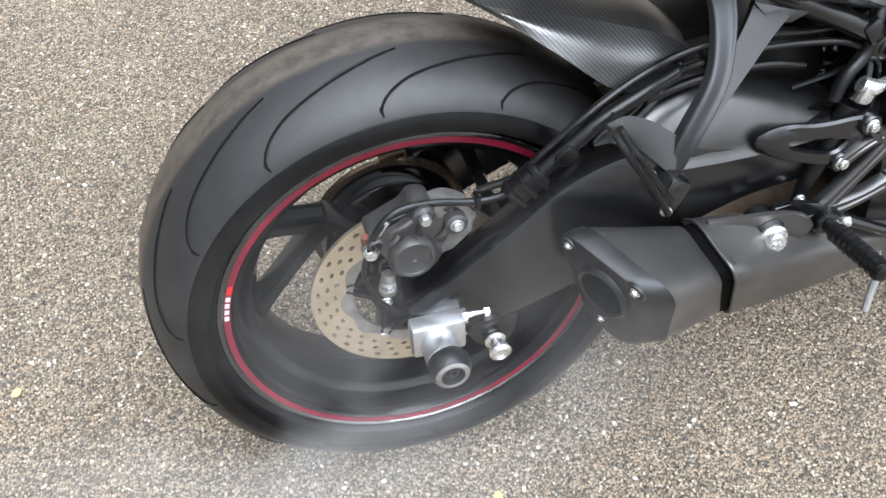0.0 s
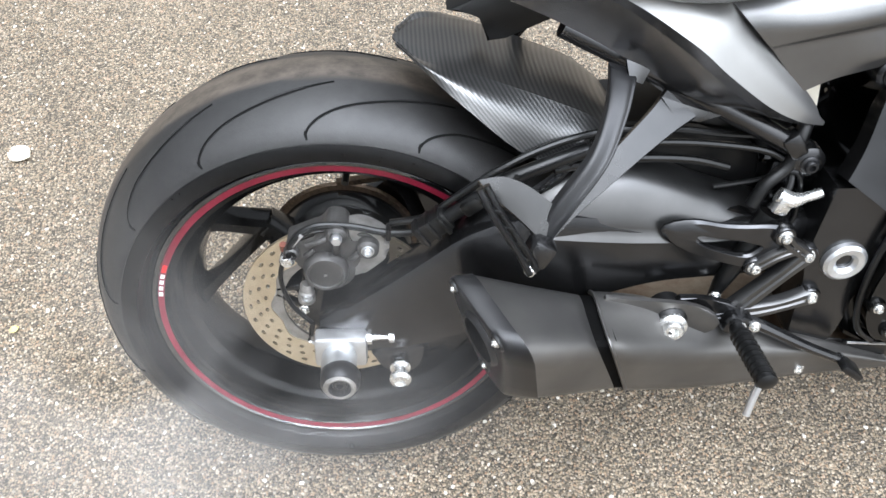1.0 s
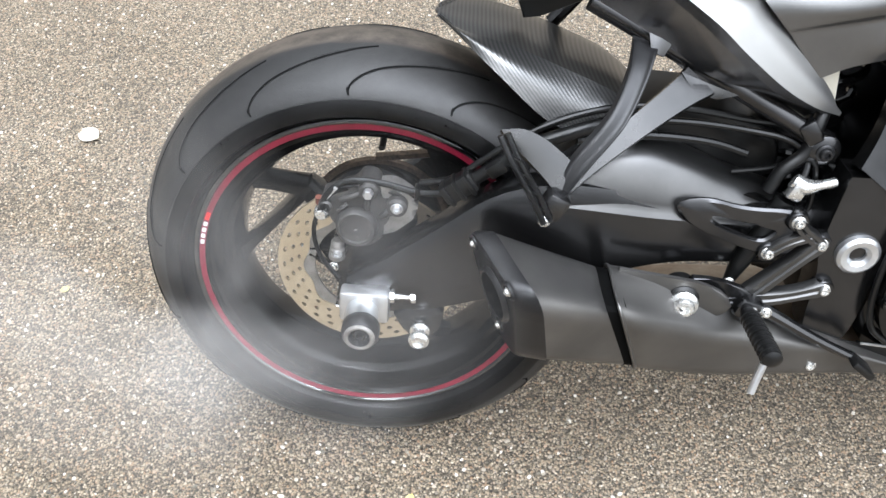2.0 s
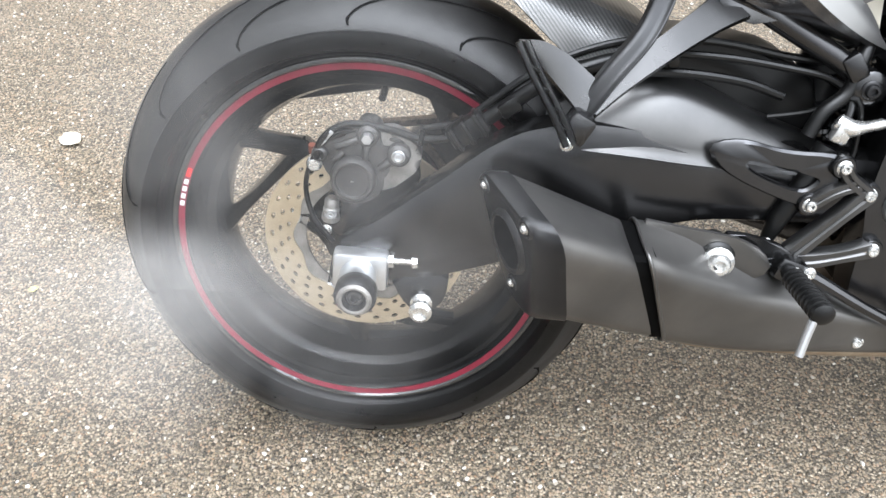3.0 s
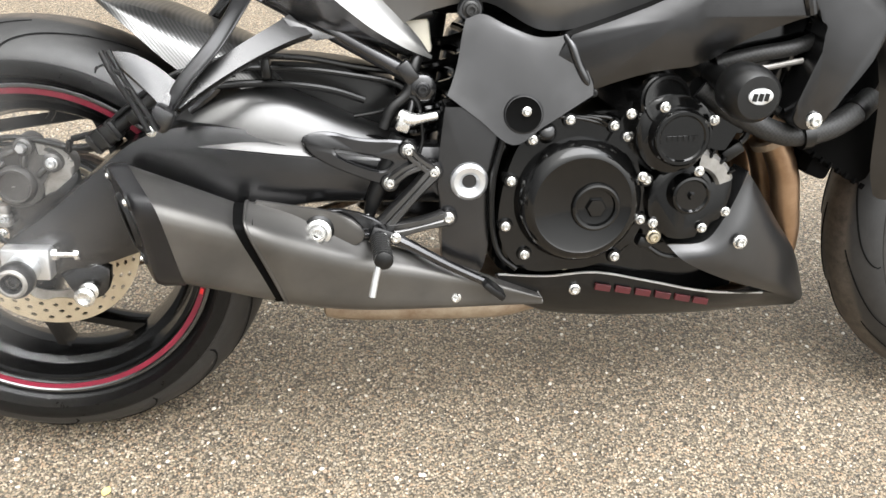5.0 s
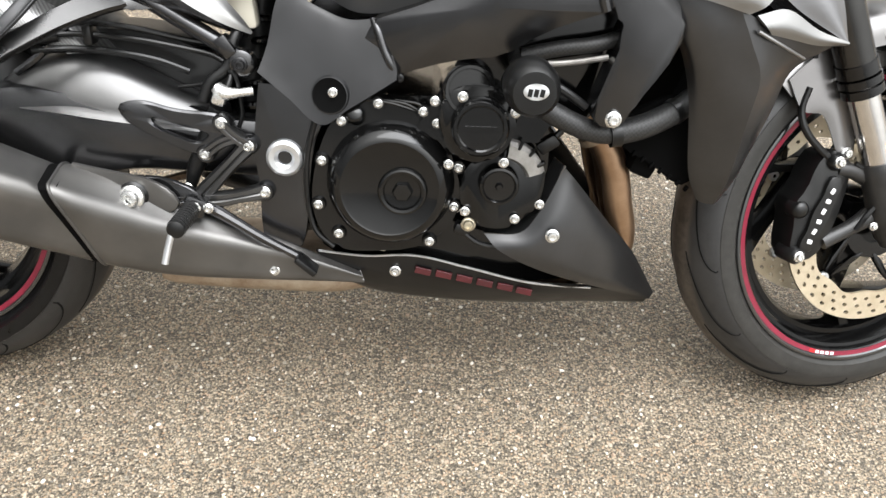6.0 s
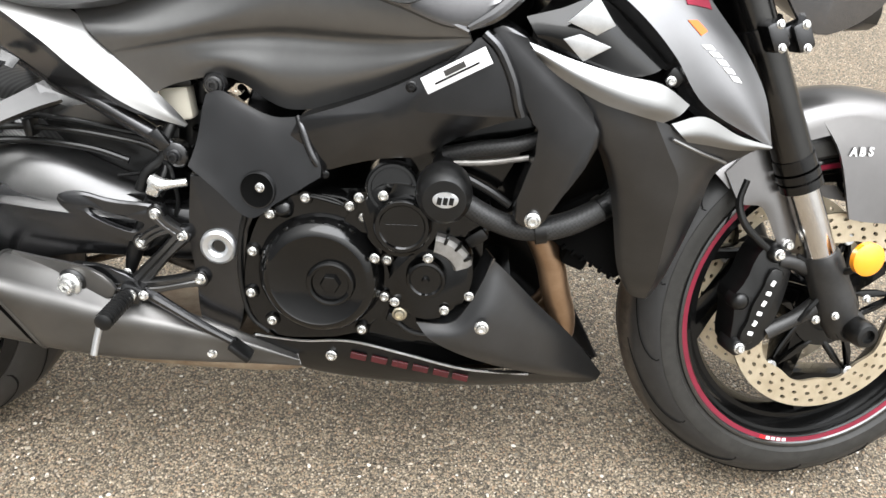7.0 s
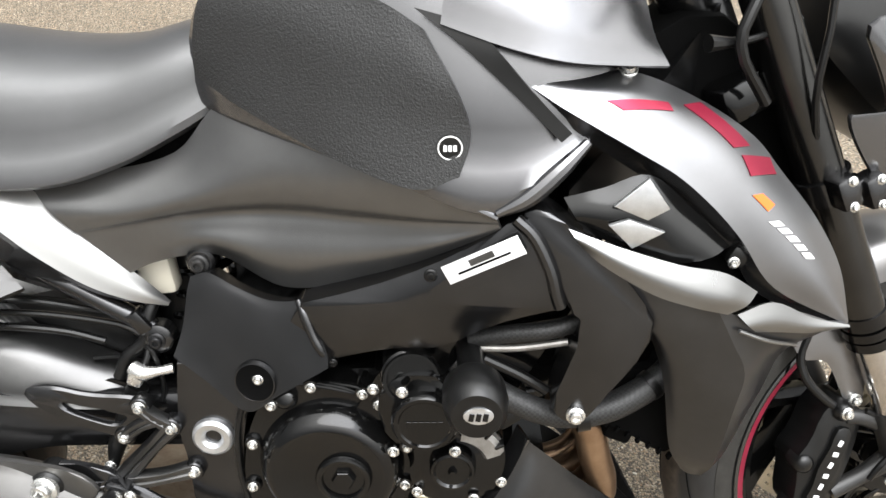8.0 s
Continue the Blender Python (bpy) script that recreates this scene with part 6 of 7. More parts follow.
lp = part("logo_panel", sheet([[(0.990, -0.206, 0.742), (1.028, -0.206, 0.752), (1.072, -0.204, 0.764), (1.115, -0.206, 0.730), (1.155, -0.210, 0.692)],
                               [(1.000, -0.214, 0.726), (1.034, -0.220, 0.728), (1.074, -0.222, 0.728), (1.108, -0.222, 0.706), (1.140, -0.220, 0.686)],
                               [(1.012, -0.212, 0.708), (1.034, -0.218, 0.700), (1.060, -0.222, 0.688), (1.095, -0.226, 0.680), (1.125, -0.224, 0.682)]], 5, 5, 0.004), CASE, shr, "gloss black inset panel with silver emblem")
part("crease_line", tube([(1.164, -0.2465, 0.616), (1.197, -0.2385, 0.600), (1.237, -0.2150, 0.581)], 0.0022, 8, 4), SILVER, shr, "thin silver crease below the tip")
em = part("emblem", prism([(1.0349, 0.7408), (1.0662, 0.7690), (1.0884, 0.7379), (1.0682, 0.7264)], -0.2285, 0.005, 0.001, 0), ALLOY, lp, "plain silver emblem")
part("emblem_half", prism([(1.0315, 0.7213), (1.0505, 0.7276), (1.0860, 0.7141), (1.0556, 0.6970)], -0.2285, 0.005, 0.001, 0), ALLOY, em)
bolt(shr, (1.052, -0.160, 0.856), 0.009, ZINC, (0, -0.6, 0.8))
part("inner_clip", block((1.165, -0.205, 0.680), (0.020, 0.02, 0.02), (0, 30, 0), 0.004), PLASTIC, shr)
bolt(shr, (1.160, -0.216, 0.676), 0.006)
_a = np.array([spline(r, 8) for r in skin_rows])
SKIN = spline(_a.reshape(3, -1), 10).reshape(-1, _a.shape[1], 3)


def on_skin(u, v, lift):
    """A point of the shroud: u from its upper edge to the crease, v from its rear to its tip."""
    nu, nv = SKIN.shape[0] - 1, SKIN.shape[1] - 1
    i, j = min(int(u * nu), nu - 1), min(int(v * nv), nv - 1)
    a, b = u * nu - i, v * nv - j
    p = (SKIN[i, j] * (1 - a) + SKIN[i + 1, j] * a) * (1 - b) + (SKIN[i, j + 1] * (1 - a) + SKIN[i + 1, j + 1] * a) * b
    n = np.cross(SKIN[i + 1, j] - SKIN[i, j], SKIN[i, j + 1] - SKIN[i, j])
    n /= np.linalg.norm(n) + 1e-12
    return p + n * (lift if n[1] < 0 else -lift)


def skin_print(corners, material, name):
    """A thin printed patch that follows the shroud; corners in u and v, in order round it."""
    a, b, c, d = (np.array(p) for p in corners)
    rows = []
    for t in np.linspace(0, 1, 6):
        p, q = a + (d - a) * t, b + (c - b) * t
        rows.append([on_skin(*(p + (q - p) * w), 0.0009) for w in np.linspace(0, 1, 6)])
    return part(name, sheet(rows, 1, 1, 0.0006), material, shr)


skin_print([(0.62, 0.215), (0.30, 0.325), (0.38, 0.345), (0.66, 0.262)], SHROUDRED, "red_print")
skin_print([(0.22, 0.352), (0.05, 0.372), (0.17, 0.518), (0.36, 0.500)], SHROUDRED, "red_print")
skin_print([(0.36, 0.528), (0.04, 0.575), (0.12, 0.622), (0.46, 0.592)], SHROUDRED, "red_print")
skin_print([(0.60, 0.640), (0.49, 0.647), (0.46, 0.686), (0.58, 0.696)], ORANGE, "orange_print")
for k in range(5):
    u, v = 0.60 - 0.034 * k, 0.722 + 0.023 * k
    skin_print([(u + 0.05, v), (u - 0.06, v + 0.006), (u - 0.08, v + 0.022), (u + 0.03, v + 0.016)], WHITE, "lettering_bar")

# ---- rider foot controls ----
def forged(path, half, depth=0.007):
    """A flat forged bar with bevelled edges, lying in the side view: path of (x, y, z), half widths."""
    c = [Vector(p) for p in path]
    secs = []
    for i, p in enumerate(c):
        d = (c[min(i + 1, len(c) - 1)] - c[max(i - 1, 0)]).normalized()
        w = Vector((-d.z, 0, d.x)).normalized() * half[i]
        n = Vector((0, -depth, 0))
        secs.append([p + w * a + n * b for a, b in ((1.0, -1), (1.0, 0.3), (0.72, 1), (0.20, 1), (0, 0.72), (-0.20, 1), (-0.72, 1), (-1.0, 0.3), (-1.0, -1))])
    return loft(secs, 4, 1)


rs = part("footrest_hanger", forged([(0.470, -0.150, 0.350), (0.492, -0.149, 0.374), (0.518, -0.148, 0.402), (0.542, -0.146, 0.427)], (0.013, 0.0115, 0.010, 0.012)), SWING, bike, "satin black forged rider footrest hanger")
part("hanger_arm", forged([(0.474, -0.150, 0.348), (0.500, -0.150, 0.350), (0.530, -0.149, 0.356), (0.561, -0.145, 0.362)], (0.012, 0.011, 0.0095, 0.012)), SWING, rs)
part("hanger_arm", forged([(0.472, -0.150, 0.350), (0.440, -0.156, 0.349), (0.415, -0.160, 0.352), (0.395, -0.162, 0.358)], (0.010, 0.007, 0.007, 0.009)), FRAME, rs)
part("hanger_arm", forged([(0.509, -0.148, 0.458), (0.520, -0.147, 0.444), (0.542, -0.146, 0.427)], (0.009, 0.008, 0.009)), SWING, rs)
part("hanger_arm", forged([(0.484, -0.146, 0.414), (0.505, -0.147, 0.430), (0.530, -0.146, 0.440)], (0.009, 0.008, 0.009)), SWING, rs)
for p in ((0.509, -0.152, 0.458), (0.484, -0.150, 0.414), (0.542, -0.150, 0.427), (0.561, -0.150, 0.362)):
    part("boss", lathe([(0, 0), (0.011, 0), (0.013, -0.003), (0.013, -0.016)], p, (0, -1, 0), 20), FRAME, rs)
    bolt(rs, p, 0.008)
hb = bmesh.new()
outer = soften([(0.367, 0.478), (0.403, 0.486), (0.446, 0.472), (0.510, 0.470), (0.521, 0.456), (0.496, 0.414), (0.482, 0.406), (0.413, 0.434), (0.378, 0.456)], 2)
inner = soften([(0.412, 0.461), (0.420, 0.462), (0.447, 0.452), (0.490, 0.444), (0.486, 0.436), (0.474, 0.427), (0.442, 0.438), (0.416, 0.451)], 2)
angs = np.linspace(0, 2 * math.pi, 72, endpoint=False)


def ray_out(poly, c, a):
    """Where a ray from c leaves a closed outline."""
    d = np.array([math.cos(a), math.sin(a)])
    best = 0.0
    for i in range(len(poly)):
        p, q = poly[i], poly[(i + 1) % len(poly)]
        e = q - p
        den = d[0] * e[1] - d[1] * e[0]
        if abs(den) > 1e-12:
            t = ((p - c)[0] * e[1] - (p - c)[1] * e[0]) / den
            s = ((p - c)[0] * d[1] - (p - c)[1] * d[0]) / den
            if t > 0 and -1e-6 <= s <= 1 + 1e-6:
                best = max(best, t)
    return c + d * best


cen = np.array([0.455, 0.449])
rows = []
for a in angs:
    o, i_ = ray_out(outer, cen, a), ray_out(inner, cen, a)
    mid1, mid2 = o + (i_ - o) * 0.12, o + (i_ - o) * 0.88
    rows.append([(o[0], -0.140, o[1]), (o[0], -0.143, o[1]), (mid1[0], -0.146, mid1[1]), (mid2[0], -0.146, mid2[1]), (i_[0], -0.143, i_[1]), (i_[0], -0.138, i_[1])])
grid(hb, rows, closed_u=True, closed_v=True)
part("heel_guard", hb, FRAME, rs, "black heel guard with triangular opening")
pg = part("footpeg", tube([(0.468, -0.172, 0.346), (0.468, -0.186, 0.347), (0.4695, -0.225, 0.349), (0.4705, -0.258, 0.351), (0.471, -0.265, 0.351)], [0.008, 0.0100, 0.0105, 0.0110, 0.009], 16, 2), RUBBER, rs, "ribbed black footpeg")
for k in range(9):
    part("peg_rib", lathe([(0.0098, -0.0022), (0.0126, -0.0012), (0.0126, 0.0012), (0.0098, 0.0022)], Vector((0.468, -0.189, 0.347)).lerp(Vector((0.4705, -0.257, 0.351)), k / 8), (0.03, -1, 0.06), 12), RUBBER, pg)
part("peg_end", lathe([(0, 0.003), (0.007, 0.0025), (0.0115, 0), (0.0118, -0.004)], (0.471, -0.265, 0.351), (0, -1, 0), 20), RUBBER, pg)
part("peg_feeler", tube([(0.464, -0.262, 0.343), (0.459, -0.266, 0.324), (0.455, -0.270, 0.306)], 0.0045, 10, 3), ALLOY, pg, "bare alloy peg feeler")
part("peg_clevis", block((0.470, -0.163, 0.346), (0.032, 0.026, 0.028), (0, 20, 0), 0.006), FRAME, rs)
part("return_spring", tube([(0.470 + 0.0085 * math.cos(0.9 * t), -0.168 - 0.0006 * t, 0.346 + 0.0085 * math.sin(0.9 * t)) for t in range(30)], 0.0013, 6, 1), ZINC, rs, "steel peg return spring")
bolt(rs, (0.489, -0.176, 0.346), 0.0068)
bp = part("brake_pedal", tube([(0.470, -0.150, 0.345), (0.505, -0.158, 0.330), (0.560, -0.166, 0.300), (0.612, -0.172, 0.275)], [0.011, 0.008, 0.0065, 0.006], 10, 4), FRAME, bike, "black rear brake pedal")
part("pedal_pad", block((0.620, -0.178, 0.268), (0.036, 0.028, 0.010), (0, 40, 0), 0.003), RUBBER, bp, "ribbed black pedal pad")
part("lever", tube([(0.470, -0.150, 0.345), (0.445, -0.150, 0.342), (0.420, -0.150, 0.350)], 0.007, 10, 3), FRAME, bp)
mc = part("rear_master_cylinder", tube([(0.452, -0.128, 0.352), (0.462, -0.128, 0.385), (0.480, -0.126, 0.425), (0.500, -0.122, 0.470)], [0.006, 0.011, 0.013, 0.013], 14, 3), PLASTIC, bike, "black rear brake master cylinder")
bolt(mc, (0.452, -0.136, 0.360), 0.007, ZINC)
part("hose_union", tube([(0.500, -0.128, 0.500), (0.512, -0.132, 0.494), (0.530, -0.130, 0.495), (0.548, -0.126, 0.497)], [0.009, 0.010, 0.006, 0.006], 12, 3), ZINC, mc, "zinc banjo union")
part("union_nut", block((0.505, -0.133, 0.490), (0.018, 0.014, 0.024), (0, 20, 0), 0.004), ZINC, mc)
part("feed_hose", tube([(0.478, -0.118, 0.480), (0.490, -0.115, 0.505), (0.512, -0.110, 0.525), (0.520, -0.105, 0.555), (0.530, -0.092, 0.580)], 0.008, 12, 5), RUBBER, mc, "black rubber fluid hose")
part("cable", tube([(0.440, -0.095, 0.492), (0.480, -0.100, 0.500), (0.520, -0.118, 0.520), (0.530, -0.118, 0.470), (0.525, -0.120, 0.445)], 0.003, 8, 5), RUBBER, mc)
rv = part("brake_fluid_reservoir", block((0.524, -0.060, 0.591), (0.044, 0.030, 0.048), (0, -6, 0), 0.007), FLUID, bike, "translucent pale brake fluid reservoir")
part("reservoir_cap", block((0.526, -0.060, 0.620), (0.048, 0.034, 0.012), (0, -6, 0), 0.004), PLASTIC, rv, "black reservoir cap")
shock = part("rear_shock", tube([(0.50, 0.0, 0.36), (0.545, 0.0, 0.62)], 0.030, 20, 1), PLASTIC, bike, "black rear shock with orange sticker")
part("shock_sticker", block((0.476, -0.0300, 0.496), (0.022, 0.002, 0.010), (0, -10, 0), 0.0005, None, 1), ORANGE, shock)
part("spring", tube([(0.52 + 0.0011 * t + 0.036 * math.cos(t * 0.9), 0.036 * math.sin(t * 0.9), 0.40 + 0.0045 * t) for t in range(44)], 0.006, 8, 2), CASE, shock)
part("linkage", block((0.50, 0, 0.34), (0.12, 0.06, 0.05), (0, 20, 0), 0.01), FRAME, shock)
part("tool_tray", block((0.500, 0.02, 0.665), (0.12, 0.07, 0.070), (0, 35, 0), 0.015), DARK, eng)
part("battery_box", block((0.60, 0, 0.70), (0.12, 0.16, 0.16), (0, 0, 0), 0.02), DARK, eng)

# ---- chain side, seen through the wheel ----
cg = part("chain_guard", sheet([[(-0.113, 0.082, 0.440), (-0.02, 0.086, 0.452), (0.08, 0.090, 0.462), (0.30, 0.09, 0.470)], [(-0.108, 0.090, 0.458), (-0.02, 0.094, 0.468), (0.08, 0.098, 0.476), (0.30, 0.098, 0.484)]], 3, 4, 0.004), PLASTIC, bike, "black plastic chain guard")
part("chain", tube([(0.0, 0.072, 0.413), (0.30, 0.072, 0.440), (0.60, 0.072, 0.445), (0.64, 0.072, 0.41), (0.60, 0.072, 0.375), (0.30, 0.072, 0.28), (0.0, 0.072, 0.209)], 0.007, 6, 3), CHAIN, cg, "oily drive chain")

# ---- fork, front brake and fender ----
def fork_axis(z):
    return 1.454 - (z - 0.30) * 0.463


fk = part("front_fork", tube([(fork_axis(0.535), -0.105, 0.535), (fork_axis(0.99), -0.105, 0.99)], 0.0265, 32, 1), ANODISED, bike, "upside-down fork with black outer tubes", STEER)


def leg(s):
    y = s * 0.105
    if s > 0:
        part("outer_tube", tube([(fork_axis(0.535), y, 0.535), (fork_axis(0.99), y, 0.99)], 0.0265, 32, 1), ANODISED, fk)
    for z0, z1, r in ((0.505, 0.516, 0.029), (0.519, 0.529, 0.0295), (0.532, 0.548, 0.0285)):
        part("seal_ring", tube([(fork_axis(z0), y, z0), (fork_axis(z1), y, z1)], r, 28, 1), CASE, fk)
    part("stanchion", tube([(fork_axis(0.40), y, 0.40), (fork_axis(0.52), y, 0.52)], 0.0215, 28, 1), CHROME, fk, "polished chrome fork stanchion")
    part("fork_bottom", tube([(fork_axis(0.410), y, 0.410), (fork_axis(0.398), y, 0.398), (fork_axis(0.36), y, 0.36), (fork_axis(0.325), y, 0.325), (fork_axis(0.285), y, 0.285)], [0.0235, 0.027, 0.028, 0.030, 0.022], 24, 3), CAST, fk, "dark grey cast fork bottom")
    part("axle_clamp", lathe([(0, 0.022), (0.020, 0.022), (0.024, 0.018), (0.026, 0), (0.024, -0.022), (0, -0.022)], (1.46, y, 0.300), (0, -1, 0), 28), CAST, fk)
    part("axle_slider", lathe([(0, 0.0), (0.017, 0.0), (0.0195, 0.004), (0.0195, 0.026), (0.016, 0.032), (0.010, 0.033), (0.009, 0.026), (0, 0.026)], (1.46, y + s * 0.022, 0.300), (0, s, 0), 28), PLASTIC, fk, "black nylon axle slider")
    part("caliper_lug", tube([(1.425, y * 0.93, 0.330), (1.385, y * 0.9, 0.305), (1.345, y * 0.86, 0.285)], [0.016, 0.011, 0.012], 12, 3), CAST, fk)
    part("caliper_lug", tube([(1.420, y * 0.93, 0.375), (1.375, y * 0.9, 0.392), (1.350, y * 0.86, 0.395)], [0.018, 0.012, 0.012], 12, 3), CAST, fk)
    for p in ((1.395, 0.318), (1.425, 0.322), (1.470, 0.345)):
        bolt(fk, (p[0], y + s * 0.026, p[1]), 0.006, axis=(0, s, 0))
    c = part("front_caliper", crowned([(1.312, 0.402), (1.326, 0.420), (1.350, 0.420), (1.372, 0.402), (1.366, 0.345), (1.350, 0.290), (1.332, 0.262), (1.300, 0.256), (1.288, 0.276), (1.290, 0.320), (1.284, 0.345), (1.302, 0.368)], s * 0.095, -s * 0.045, -s * 0.006, 1), PLASTIC, bike, "black radial front brake caliper with white lettering bars", STEER)
    a, b = np.array([1.306, 0.276]), np.array([1.344, 0.386])
    way = (b - a) / np.linalg.norm(b - a)
    off = np.array([-way[1], way[0]])
    kidney = [a + (b - a) * t + off * w * e for e, ts in ((1, np.linspace(0, 1, 9)), (-1, np.linspace(1, 0, 9))) for t, w in ((t, 0.0145 - 0.004 * math.sin(2 * math.pi * t) ** 2 - (0.005 if t in (0, 1) else 0)) for t in ts)]
    part("name_panel", prism([tuple(p) for p in kidney], s * 0.1065, -s * 0.012, 0.002, 1), PLASTIC, c)
    part("bridge_boss", lathe([(0, 0.006), (0.006, 0.006), (0.011, 0.003), (0.0135, -0.002), (0.014, -0.02)], (1.296, s * 0.099, 0.338), (0, s, 0), 24), PLASTIC, c)
    for x, z in ((1.298, 0.270), (1.340, 0.408)):
        part("mount_ear", lathe([(0, 0.008), (0.010, 0.008), (0.0135, 0.003), (0.014, -0.03)], (x, s * 0.099, z), (0, s, 0), 24), PLASTIC, c)
        bolt(c, (x, s * 0.108, z), 0.008, axis=(0, s, 0))
    for k in range(6):
        part("lettering_bar", block((1.3120 + 0.0050 * k, s * 0.1075, 0.292 + 0.0148 * k), (0.0085, 0.0016, 0.0062), (0, -62 if k % 2 else 17, 0), 0.0010, None, 1), WHITE, c)
    part("brake_hose", tube([(1.372, s * 0.100, 0.404), (1.400, s * 0.108, 0.386), (1.412, s * 0.112, 0.352), (1.396, s * 0.110, 0.325), (1.388, s * 0.106, 0.306)], 0.004, 10, 4), RUBBER, c, "thin black brake line")
    part("upper_hose", tube([(1.340, s * 0.096, 0.405), (1.312, s * 0.092, 0.428), (1.292, s * 0.086, 0.452), (1.285, s * 0.080, 0.480), (1.292, s * 0.080, 0.510)], 0.0055, 10, 4), RUBBER, c)
    part("banjo", lathe([(0, 0.012), (0.008, 0.012), (0.010, 0.006), (0.010, -0.006)], (1.340, s * 0.096, 0.408), (0, s, 0), 16), ZINC, c, "zinc banjo bolt")
    r = part("reflector", lathe([(0, 0.006), (0.018, 0.005), (0.0235, 0.002), (0.024, -0.006)], (1.444, s * 0.152, 0.412), (0, s, 0), 36), AMBER, fk, "round amber reflector")
    part("reflector_stay", tube([(1.425, s * 0.115, 0.380), (1.436, s * 0.140, 0.395), (1.436, s * 0.148, 0.414)], 0.005, 8, 3), PLASTIC, fk)


leg(-1)
leg(1)
part("front_axle", tube([(1.46, -0.125, 0.300), (1.46, 0.125, 0.300)], 0.012, 16, 1), ALLOY, fk)
for dx in (-0.015, 0.019):
    part("clamp_jaw", block((fork_axis(0.704) + 0.012 + dx, -0.142, 0.704), (0.024, 0.030, 0.037), (0, -25, 0), 0.005), FRAME, fk, "black machined fork clamp jaw")
part("clamp_web", block((fork_axis(0.704) + 0.014, -0.136, 0.708), (0.024, 0.026, 0.016), (0, -25, 0), 0.003), FRAME, fk)
part("clamp_band", tube([(fork_axis(0.690), -0.105, 0.690), (fork_axis(0.716), -0.105, 0.716)], 0.0315, 28, 1), FRAME, fk)
for dx, dz in ((-0.016, 0.014), (0.018, 0.014), (-0.010, -0.014), (0.024, -0.014)):
    bolt(fk, (fork_axis(0.704) + 0.012 + dx, -0.157, 0.704 + dz), 0.0055)
part("lower_yoke", block((fork_axis(0.80) - 0.05, 0, 0.80), (0.06, 0.20, 0.045), (0, -25, 0), 0.012), CASE, fk)
part("upper_yoke", block((fork_axis(0.97) - 0.03, 0, 0.97), (0.07, 0.27, 0.03), (0, -25, 0), 0.010), CASE, fk)

# fender: arched skin over the tyre with a leg down to each fork
fr = []
for deg in np.linspace(30, 134, 9):
    a = radians(deg)
    rr = 0.322
    w = 0.070
    fr.append([(1.46 + r * math.cos(a), y, 0.300 + r * math.sin(a)) for r, y in ((rr - 0.050, -w - 0.004), (rr - 0.022, -w), (rr - 0.004, -w * 0.72), (rr + 0.006, 0), (rr - 0.004, w * 0.72), (rr - 0.022, w), (rr - 0.050, w + 0.004))])
fen = part("front_fender", sheet(fr, 5, 4, -0.003), FENDER, bike, "matte titanium grey front fender", STEER)
for s in (-1, 1):
    part("fender_leg", sheet([[(1.262, s * 0.076, 0.520), (1.290, s * 0.080, 0.548), (1.330, s * 0.082, 0.575), (1.370, s * 0.082, 0.585)],
                              [(1.285, s * 0.082, 0.478), (1.312, s * 0.086, 0.500), (1.345, s * 0.088, 0.510), (1.368, s * 0.088, 0.510)],
                              [(1.318, s * 0.086, 0.470), (1.334, s * 0.090, 0.470), (1.352, s * 0.091, 0.462), (1.372, s * 0.090, 0.455)],
                              [(1.345, s * 0.090, 0.420), (1.352, s * 0.092, 0.416), (1.360, s * 0.092, 0.412), (1.372, s * 0.092, 0.412)]], 4, 4, 0.004 * (1 if s < 0 else -1)), FENDER, fen)
    bolt(fen, (1.359, s * 0.095, 0.418), 0.0085, axis=(0, s, 0))
    part("fender_side", sheet([[(1.400, s * 0.072, 0.588), (1.450, s * 0.072, 0.595), (1.520, s * 0.072, 0.585), (1.600, s * 0.072, 0.545)],
                               [(1.430, s * 0.080, 0.540), (1.470, s * 0.080, 0.535), (1.530, s * 0.080, 0.520), (1.600, s * 0.078, 0.490)],
                               [(1.455, s * 0.086, 0.450), (1.480, s * 0.086, 0.445), (1.520, s * 0.084, 0.440), (1.580, s * 0.080, 0.430)]], 4, 4, 0.004 * (1 if s < 0 else -1)), FENDER, fen, "lower side of the fender")
for k, ch in enumerate("ABS"):
    ring_text(fen, ch, 0.017, (1.448 + 0.0135 * k, -0.0815, 0.545), (90, 4, 0), WHITE, name="letter")

# headlight and bar parts beside the fork
hl = part("headlight", loft([[(x, -w, z - h), (x, -w * 1.05, z), (x, -w * 0.7, z + h), (x, w * 0.7, z + h), (x, w * 1.05, z), (x, w, z - h), (x, 0, z - h * 1.2)] for x, w, z, h in ((1.28, 0.065, 0.90, 0.06), (1.34, 0.075, 0.86, 0.08), (1.42, 0.070, 0.80, 0.075), (1.47, 0.055, 0.765, 0.05))], 4, 3), PLASTIC, bike, "matte black headlight nacelle", STEER)
part("side_panel", crowned([(1.282, 0.900), (1.318, 0.838), (1.331, 0.806), (1.326, 0.792), (1.310, 0.790), (1.290, 0.802), (1.300, 0.772), (1.342, 0.713), (1.405, 0.728), (1.452, 0.765), (1.440, 0.830), (1.390, 0.900)], lambda u, v: -0.118 + 0.35 * max(0.0, u - 1.36), 0.006, 0.008, 2), PAINT, hl, "matte black headlight side panel", STEER.inverted())
part("lens", lathe([(0, 0.012), (0.03, 0.010), (0.048, 0.002), (0.05, -0.01)], (1.465, 0, 0.77), (1, 0, -0.25), 28), mat("clear_lens", (0.7, 0.72, 0.75), 0.08, 0.0, 1.0), hl, "clear headlight lens")
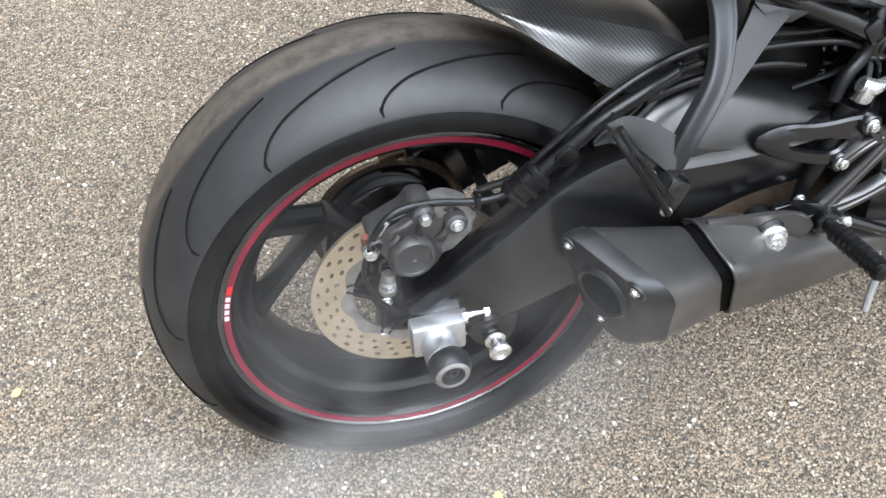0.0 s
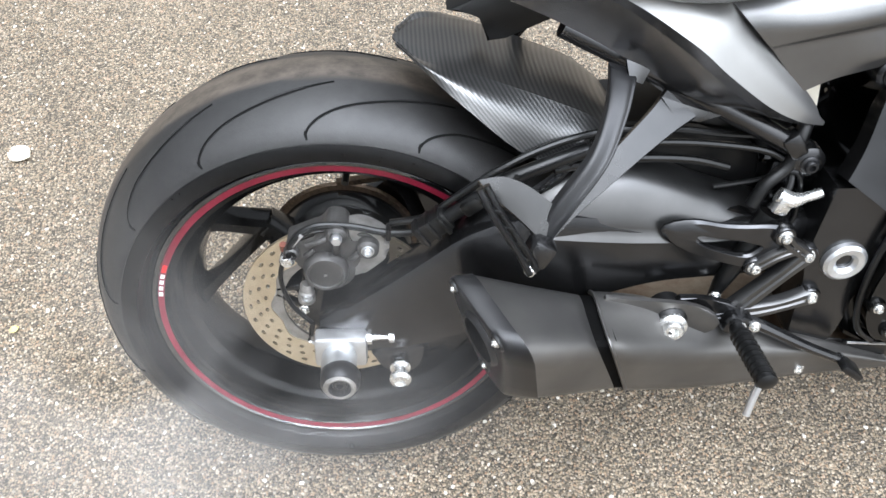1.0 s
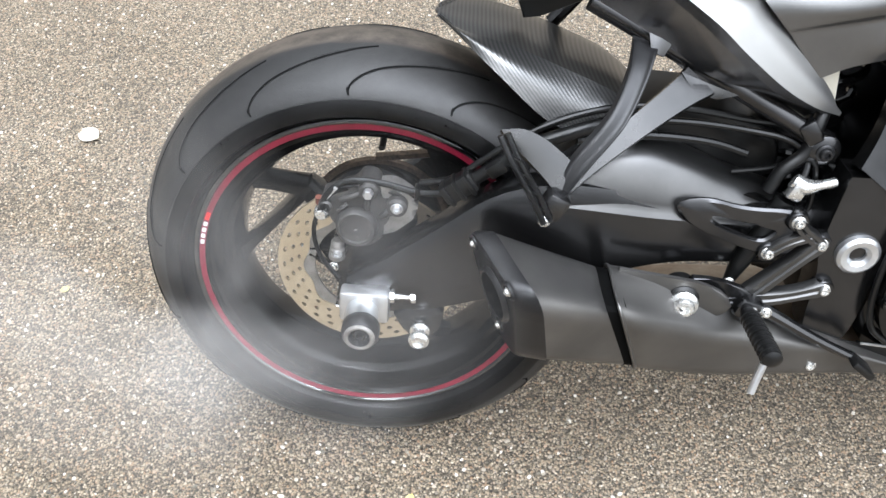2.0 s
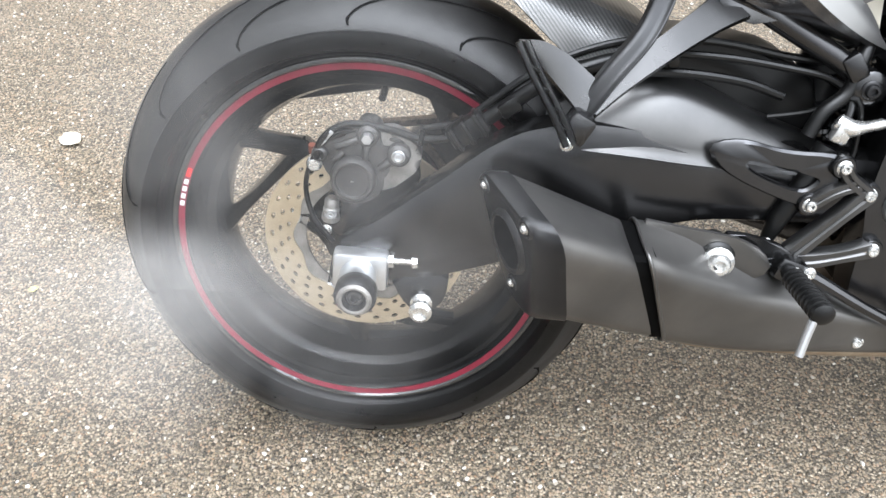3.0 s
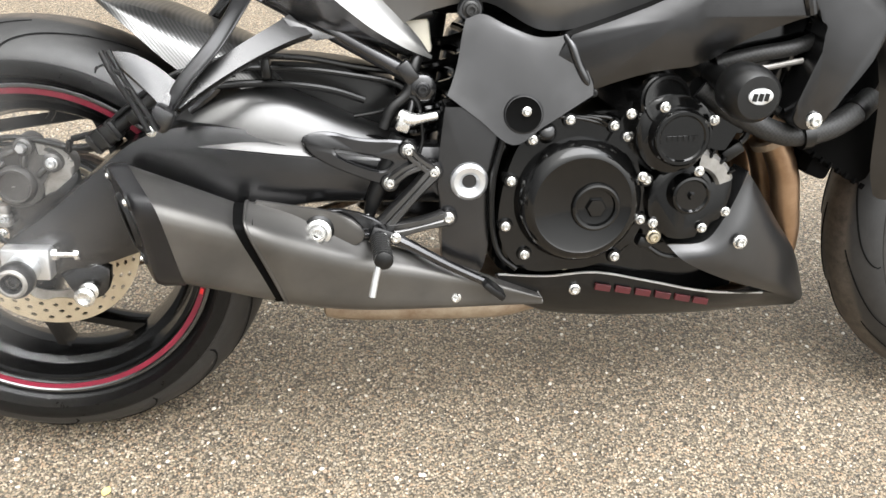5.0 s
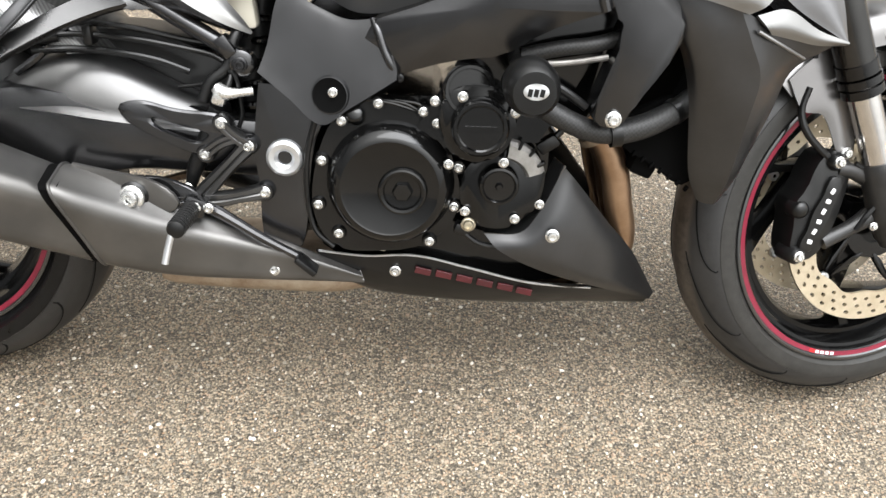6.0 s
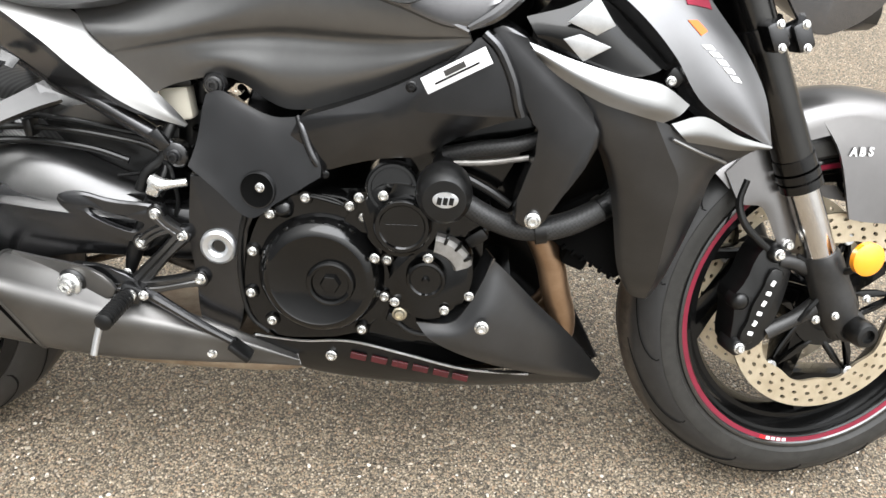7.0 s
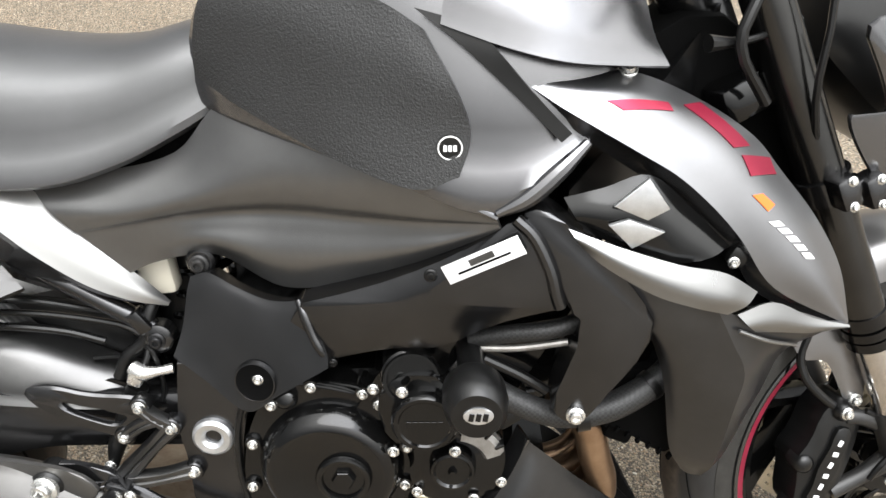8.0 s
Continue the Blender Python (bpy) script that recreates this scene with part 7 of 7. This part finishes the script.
hbar = part("handlebar", tube([(1.21, -0.36, 1.06), (1.20, -0.22, 1.06), (1.19, -0.10, 1.02), (1.19, 0.10, 1.02), (1.20, 0.22, 1.06), (1.21, 0.36, 1.06)], 0.011, 12, 4), CASE, bike, "black handlebar", STEER)
part("cable_loom", tube([(1.16, -0.10, 1.02), (1.15, -0.135, 0.92), (1.13, -0.140, 0.86), (1.17, -0.130, 0.80)], 0.006, 10, 4), RUBBER, hbar)
part("brake_line", tube([(1.20, -0.15, 1.03), (1.22, -0.150, 0.90), (1.22, -0.140, 0.80), (1.27, -0.10, 0.68), (1.29, -0.085, 0.55)], 0.004, 8, 4), RUBBER, hbar)
part("clutch_cable", tube([(1.098, -0.135, 0.862), (1.130, -0.130, 0.862), (1.165, -0.120, 0.866), (1.22, -0.10, 0.88)], [0.009, 0.005, 0.004, 0.004], 10, 4), RUBBER, hbar)

# ---- leaves on the ground ----
def leaf(at, size, turn, material, label):
    rows = []
    for i in range(7):
        t = i / 6
        w = size * 0.42 * math.sin(math.pi * (0.08 + 0.92 * t)) ** 0.8
        rows.append([(size * (t - 0.5), w * s, 0.004 + 0.25 * size * (abs(s) - 0.4) ** 2 + 0.1 * size * (t - 0.5) ** 2) for s in (-1, -0.5, 0, 0.5, 1)])
    bm = bmesh.new()
    grid(bm, rows)
    ob = part("leaf", bm, material, None, "", pose(*at, 0, 0, turn))
    tagged(ob, label, "leaf", "fallen leaves")


leaf((-0.672, 0.602, 0.0), 0.050, -25, LEAF, "pale dry curled leaf on asphalt")
leaf((-0.597, 0.210, 0.0), 0.016, 30, YELLOW, "tiny yellowish leaf on asphalt")
leaf((0.052, -0.158, 0.0), 0.016, 70, YELLOW, "tiny yellow leaf fragment on asphalt")


# ---- exhaust vapour ----
def wave_sheet(k):
    """One drifting layer of the plume."""
    bm = bmesh.new()
    grid(bm, [[(x, -0.02 - 0.022 * k + 0.03 * math.cos(3 * x + k) + 0.02 * math.sin(5 * z + 1.3 * k), z) for x in np.linspace(-0.42, 0.42, 22)] for z in np.linspace(-0.31, 0.31, 16)])
    return bm


VAPOUR = bpy.data.materials.new("thin_vapour")
VAPOUR.use_nodes = True
_t = VAPOUR.node_tree
_t.nodes.clear()
_co = _t.nodes.new("ShaderNodeTexCoord").outputs["Object"]
_map = node(VAPOUR, "ShaderNodeMapping")
_map.inputs["Scale"].default_value = (3.0, 0.0, 4.3)
link(VAPOUR, _co, _map.inputs[0])
_gr = _t.nodes.new("ShaderNodeTexGradient")
_gr.gradient_type = 'SPHERICAL'
link(VAPOUR, _map.outputs[0], _gr.inputs[0])
_ns = node(VAPOUR, "ShaderNodeTexNoise", Scale=4.2, Detail=3.0, Roughness=0.5, Distortion=0.6)
link(VAPOUR, _co, _ns.inputs["Vector"])
_nr = node(VAPOUR, "ShaderNodeMapRange")
_nr.inputs[1].default_value, _nr.inputs[2].default_value = 0.43, 0.72
link(VAPOUR, _ns.outputs[0], _nr.inputs[0])
_gm = _t.nodes.new("ShaderNodeMath")
_gm.operation = 'MULTIPLY'
link(VAPOUR, _gr.outputs[1], _gm.inputs[0])
link(VAPOUR, _nr.outputs[0], _gm.inputs[1])
_gk = _t.nodes.new("ShaderNodeMath")
_gk.operation = 'MULTIPLY'
_gk.inputs[1].default_value = 0.22
link(VAPOUR, _gm.outputs[0], _gk.inputs[0])
_tr = _t.nodes.new("ShaderNodeBsdfTransparent")
_df = _t.nodes.new("ShaderNodeBsdfTranslucent")
_df.inputs[0].default_value = (0.92, 0.91, 0.90, 1)
_dd = _t.nodes.new("ShaderNodeBsdfDiffuse")
_dd.inputs[0].default_value = (0.92, 0.91, 0.90, 1)
_ad = _t.nodes.new("ShaderNodeMixShader")
_mxs = _t.nodes.new("ShaderNodeMixShader")
_out = _t.nodes.new("ShaderNodeOutputMaterial")
link(VAPOUR, _df.outputs[0], _ad.inputs[1])
link(VAPOUR, _dd.outputs[0], _ad.inputs[2])
link(VAPOUR, _gk.outputs[0], _mxs.inputs[0])
link(VAPOUR, _tr.outputs[0], _mxs.inputs[1])
link(VAPOUR, _ad.outputs[0], _mxs.inputs[2])
link(VAPOUR, _mxs.outputs[0], _out.inputs[0])
vap = new("exhaust_vapour")
vap.matrix_basis = pose(-0.14, -0.17, 0.55, -17, 0, 4)
tagged(vap, "thin white exhaust vapour drifting beside the rear tyre", "vapour")
for k in range(4):
    part("vapour_layer", wave_sheet(k), VAPOUR, vap)
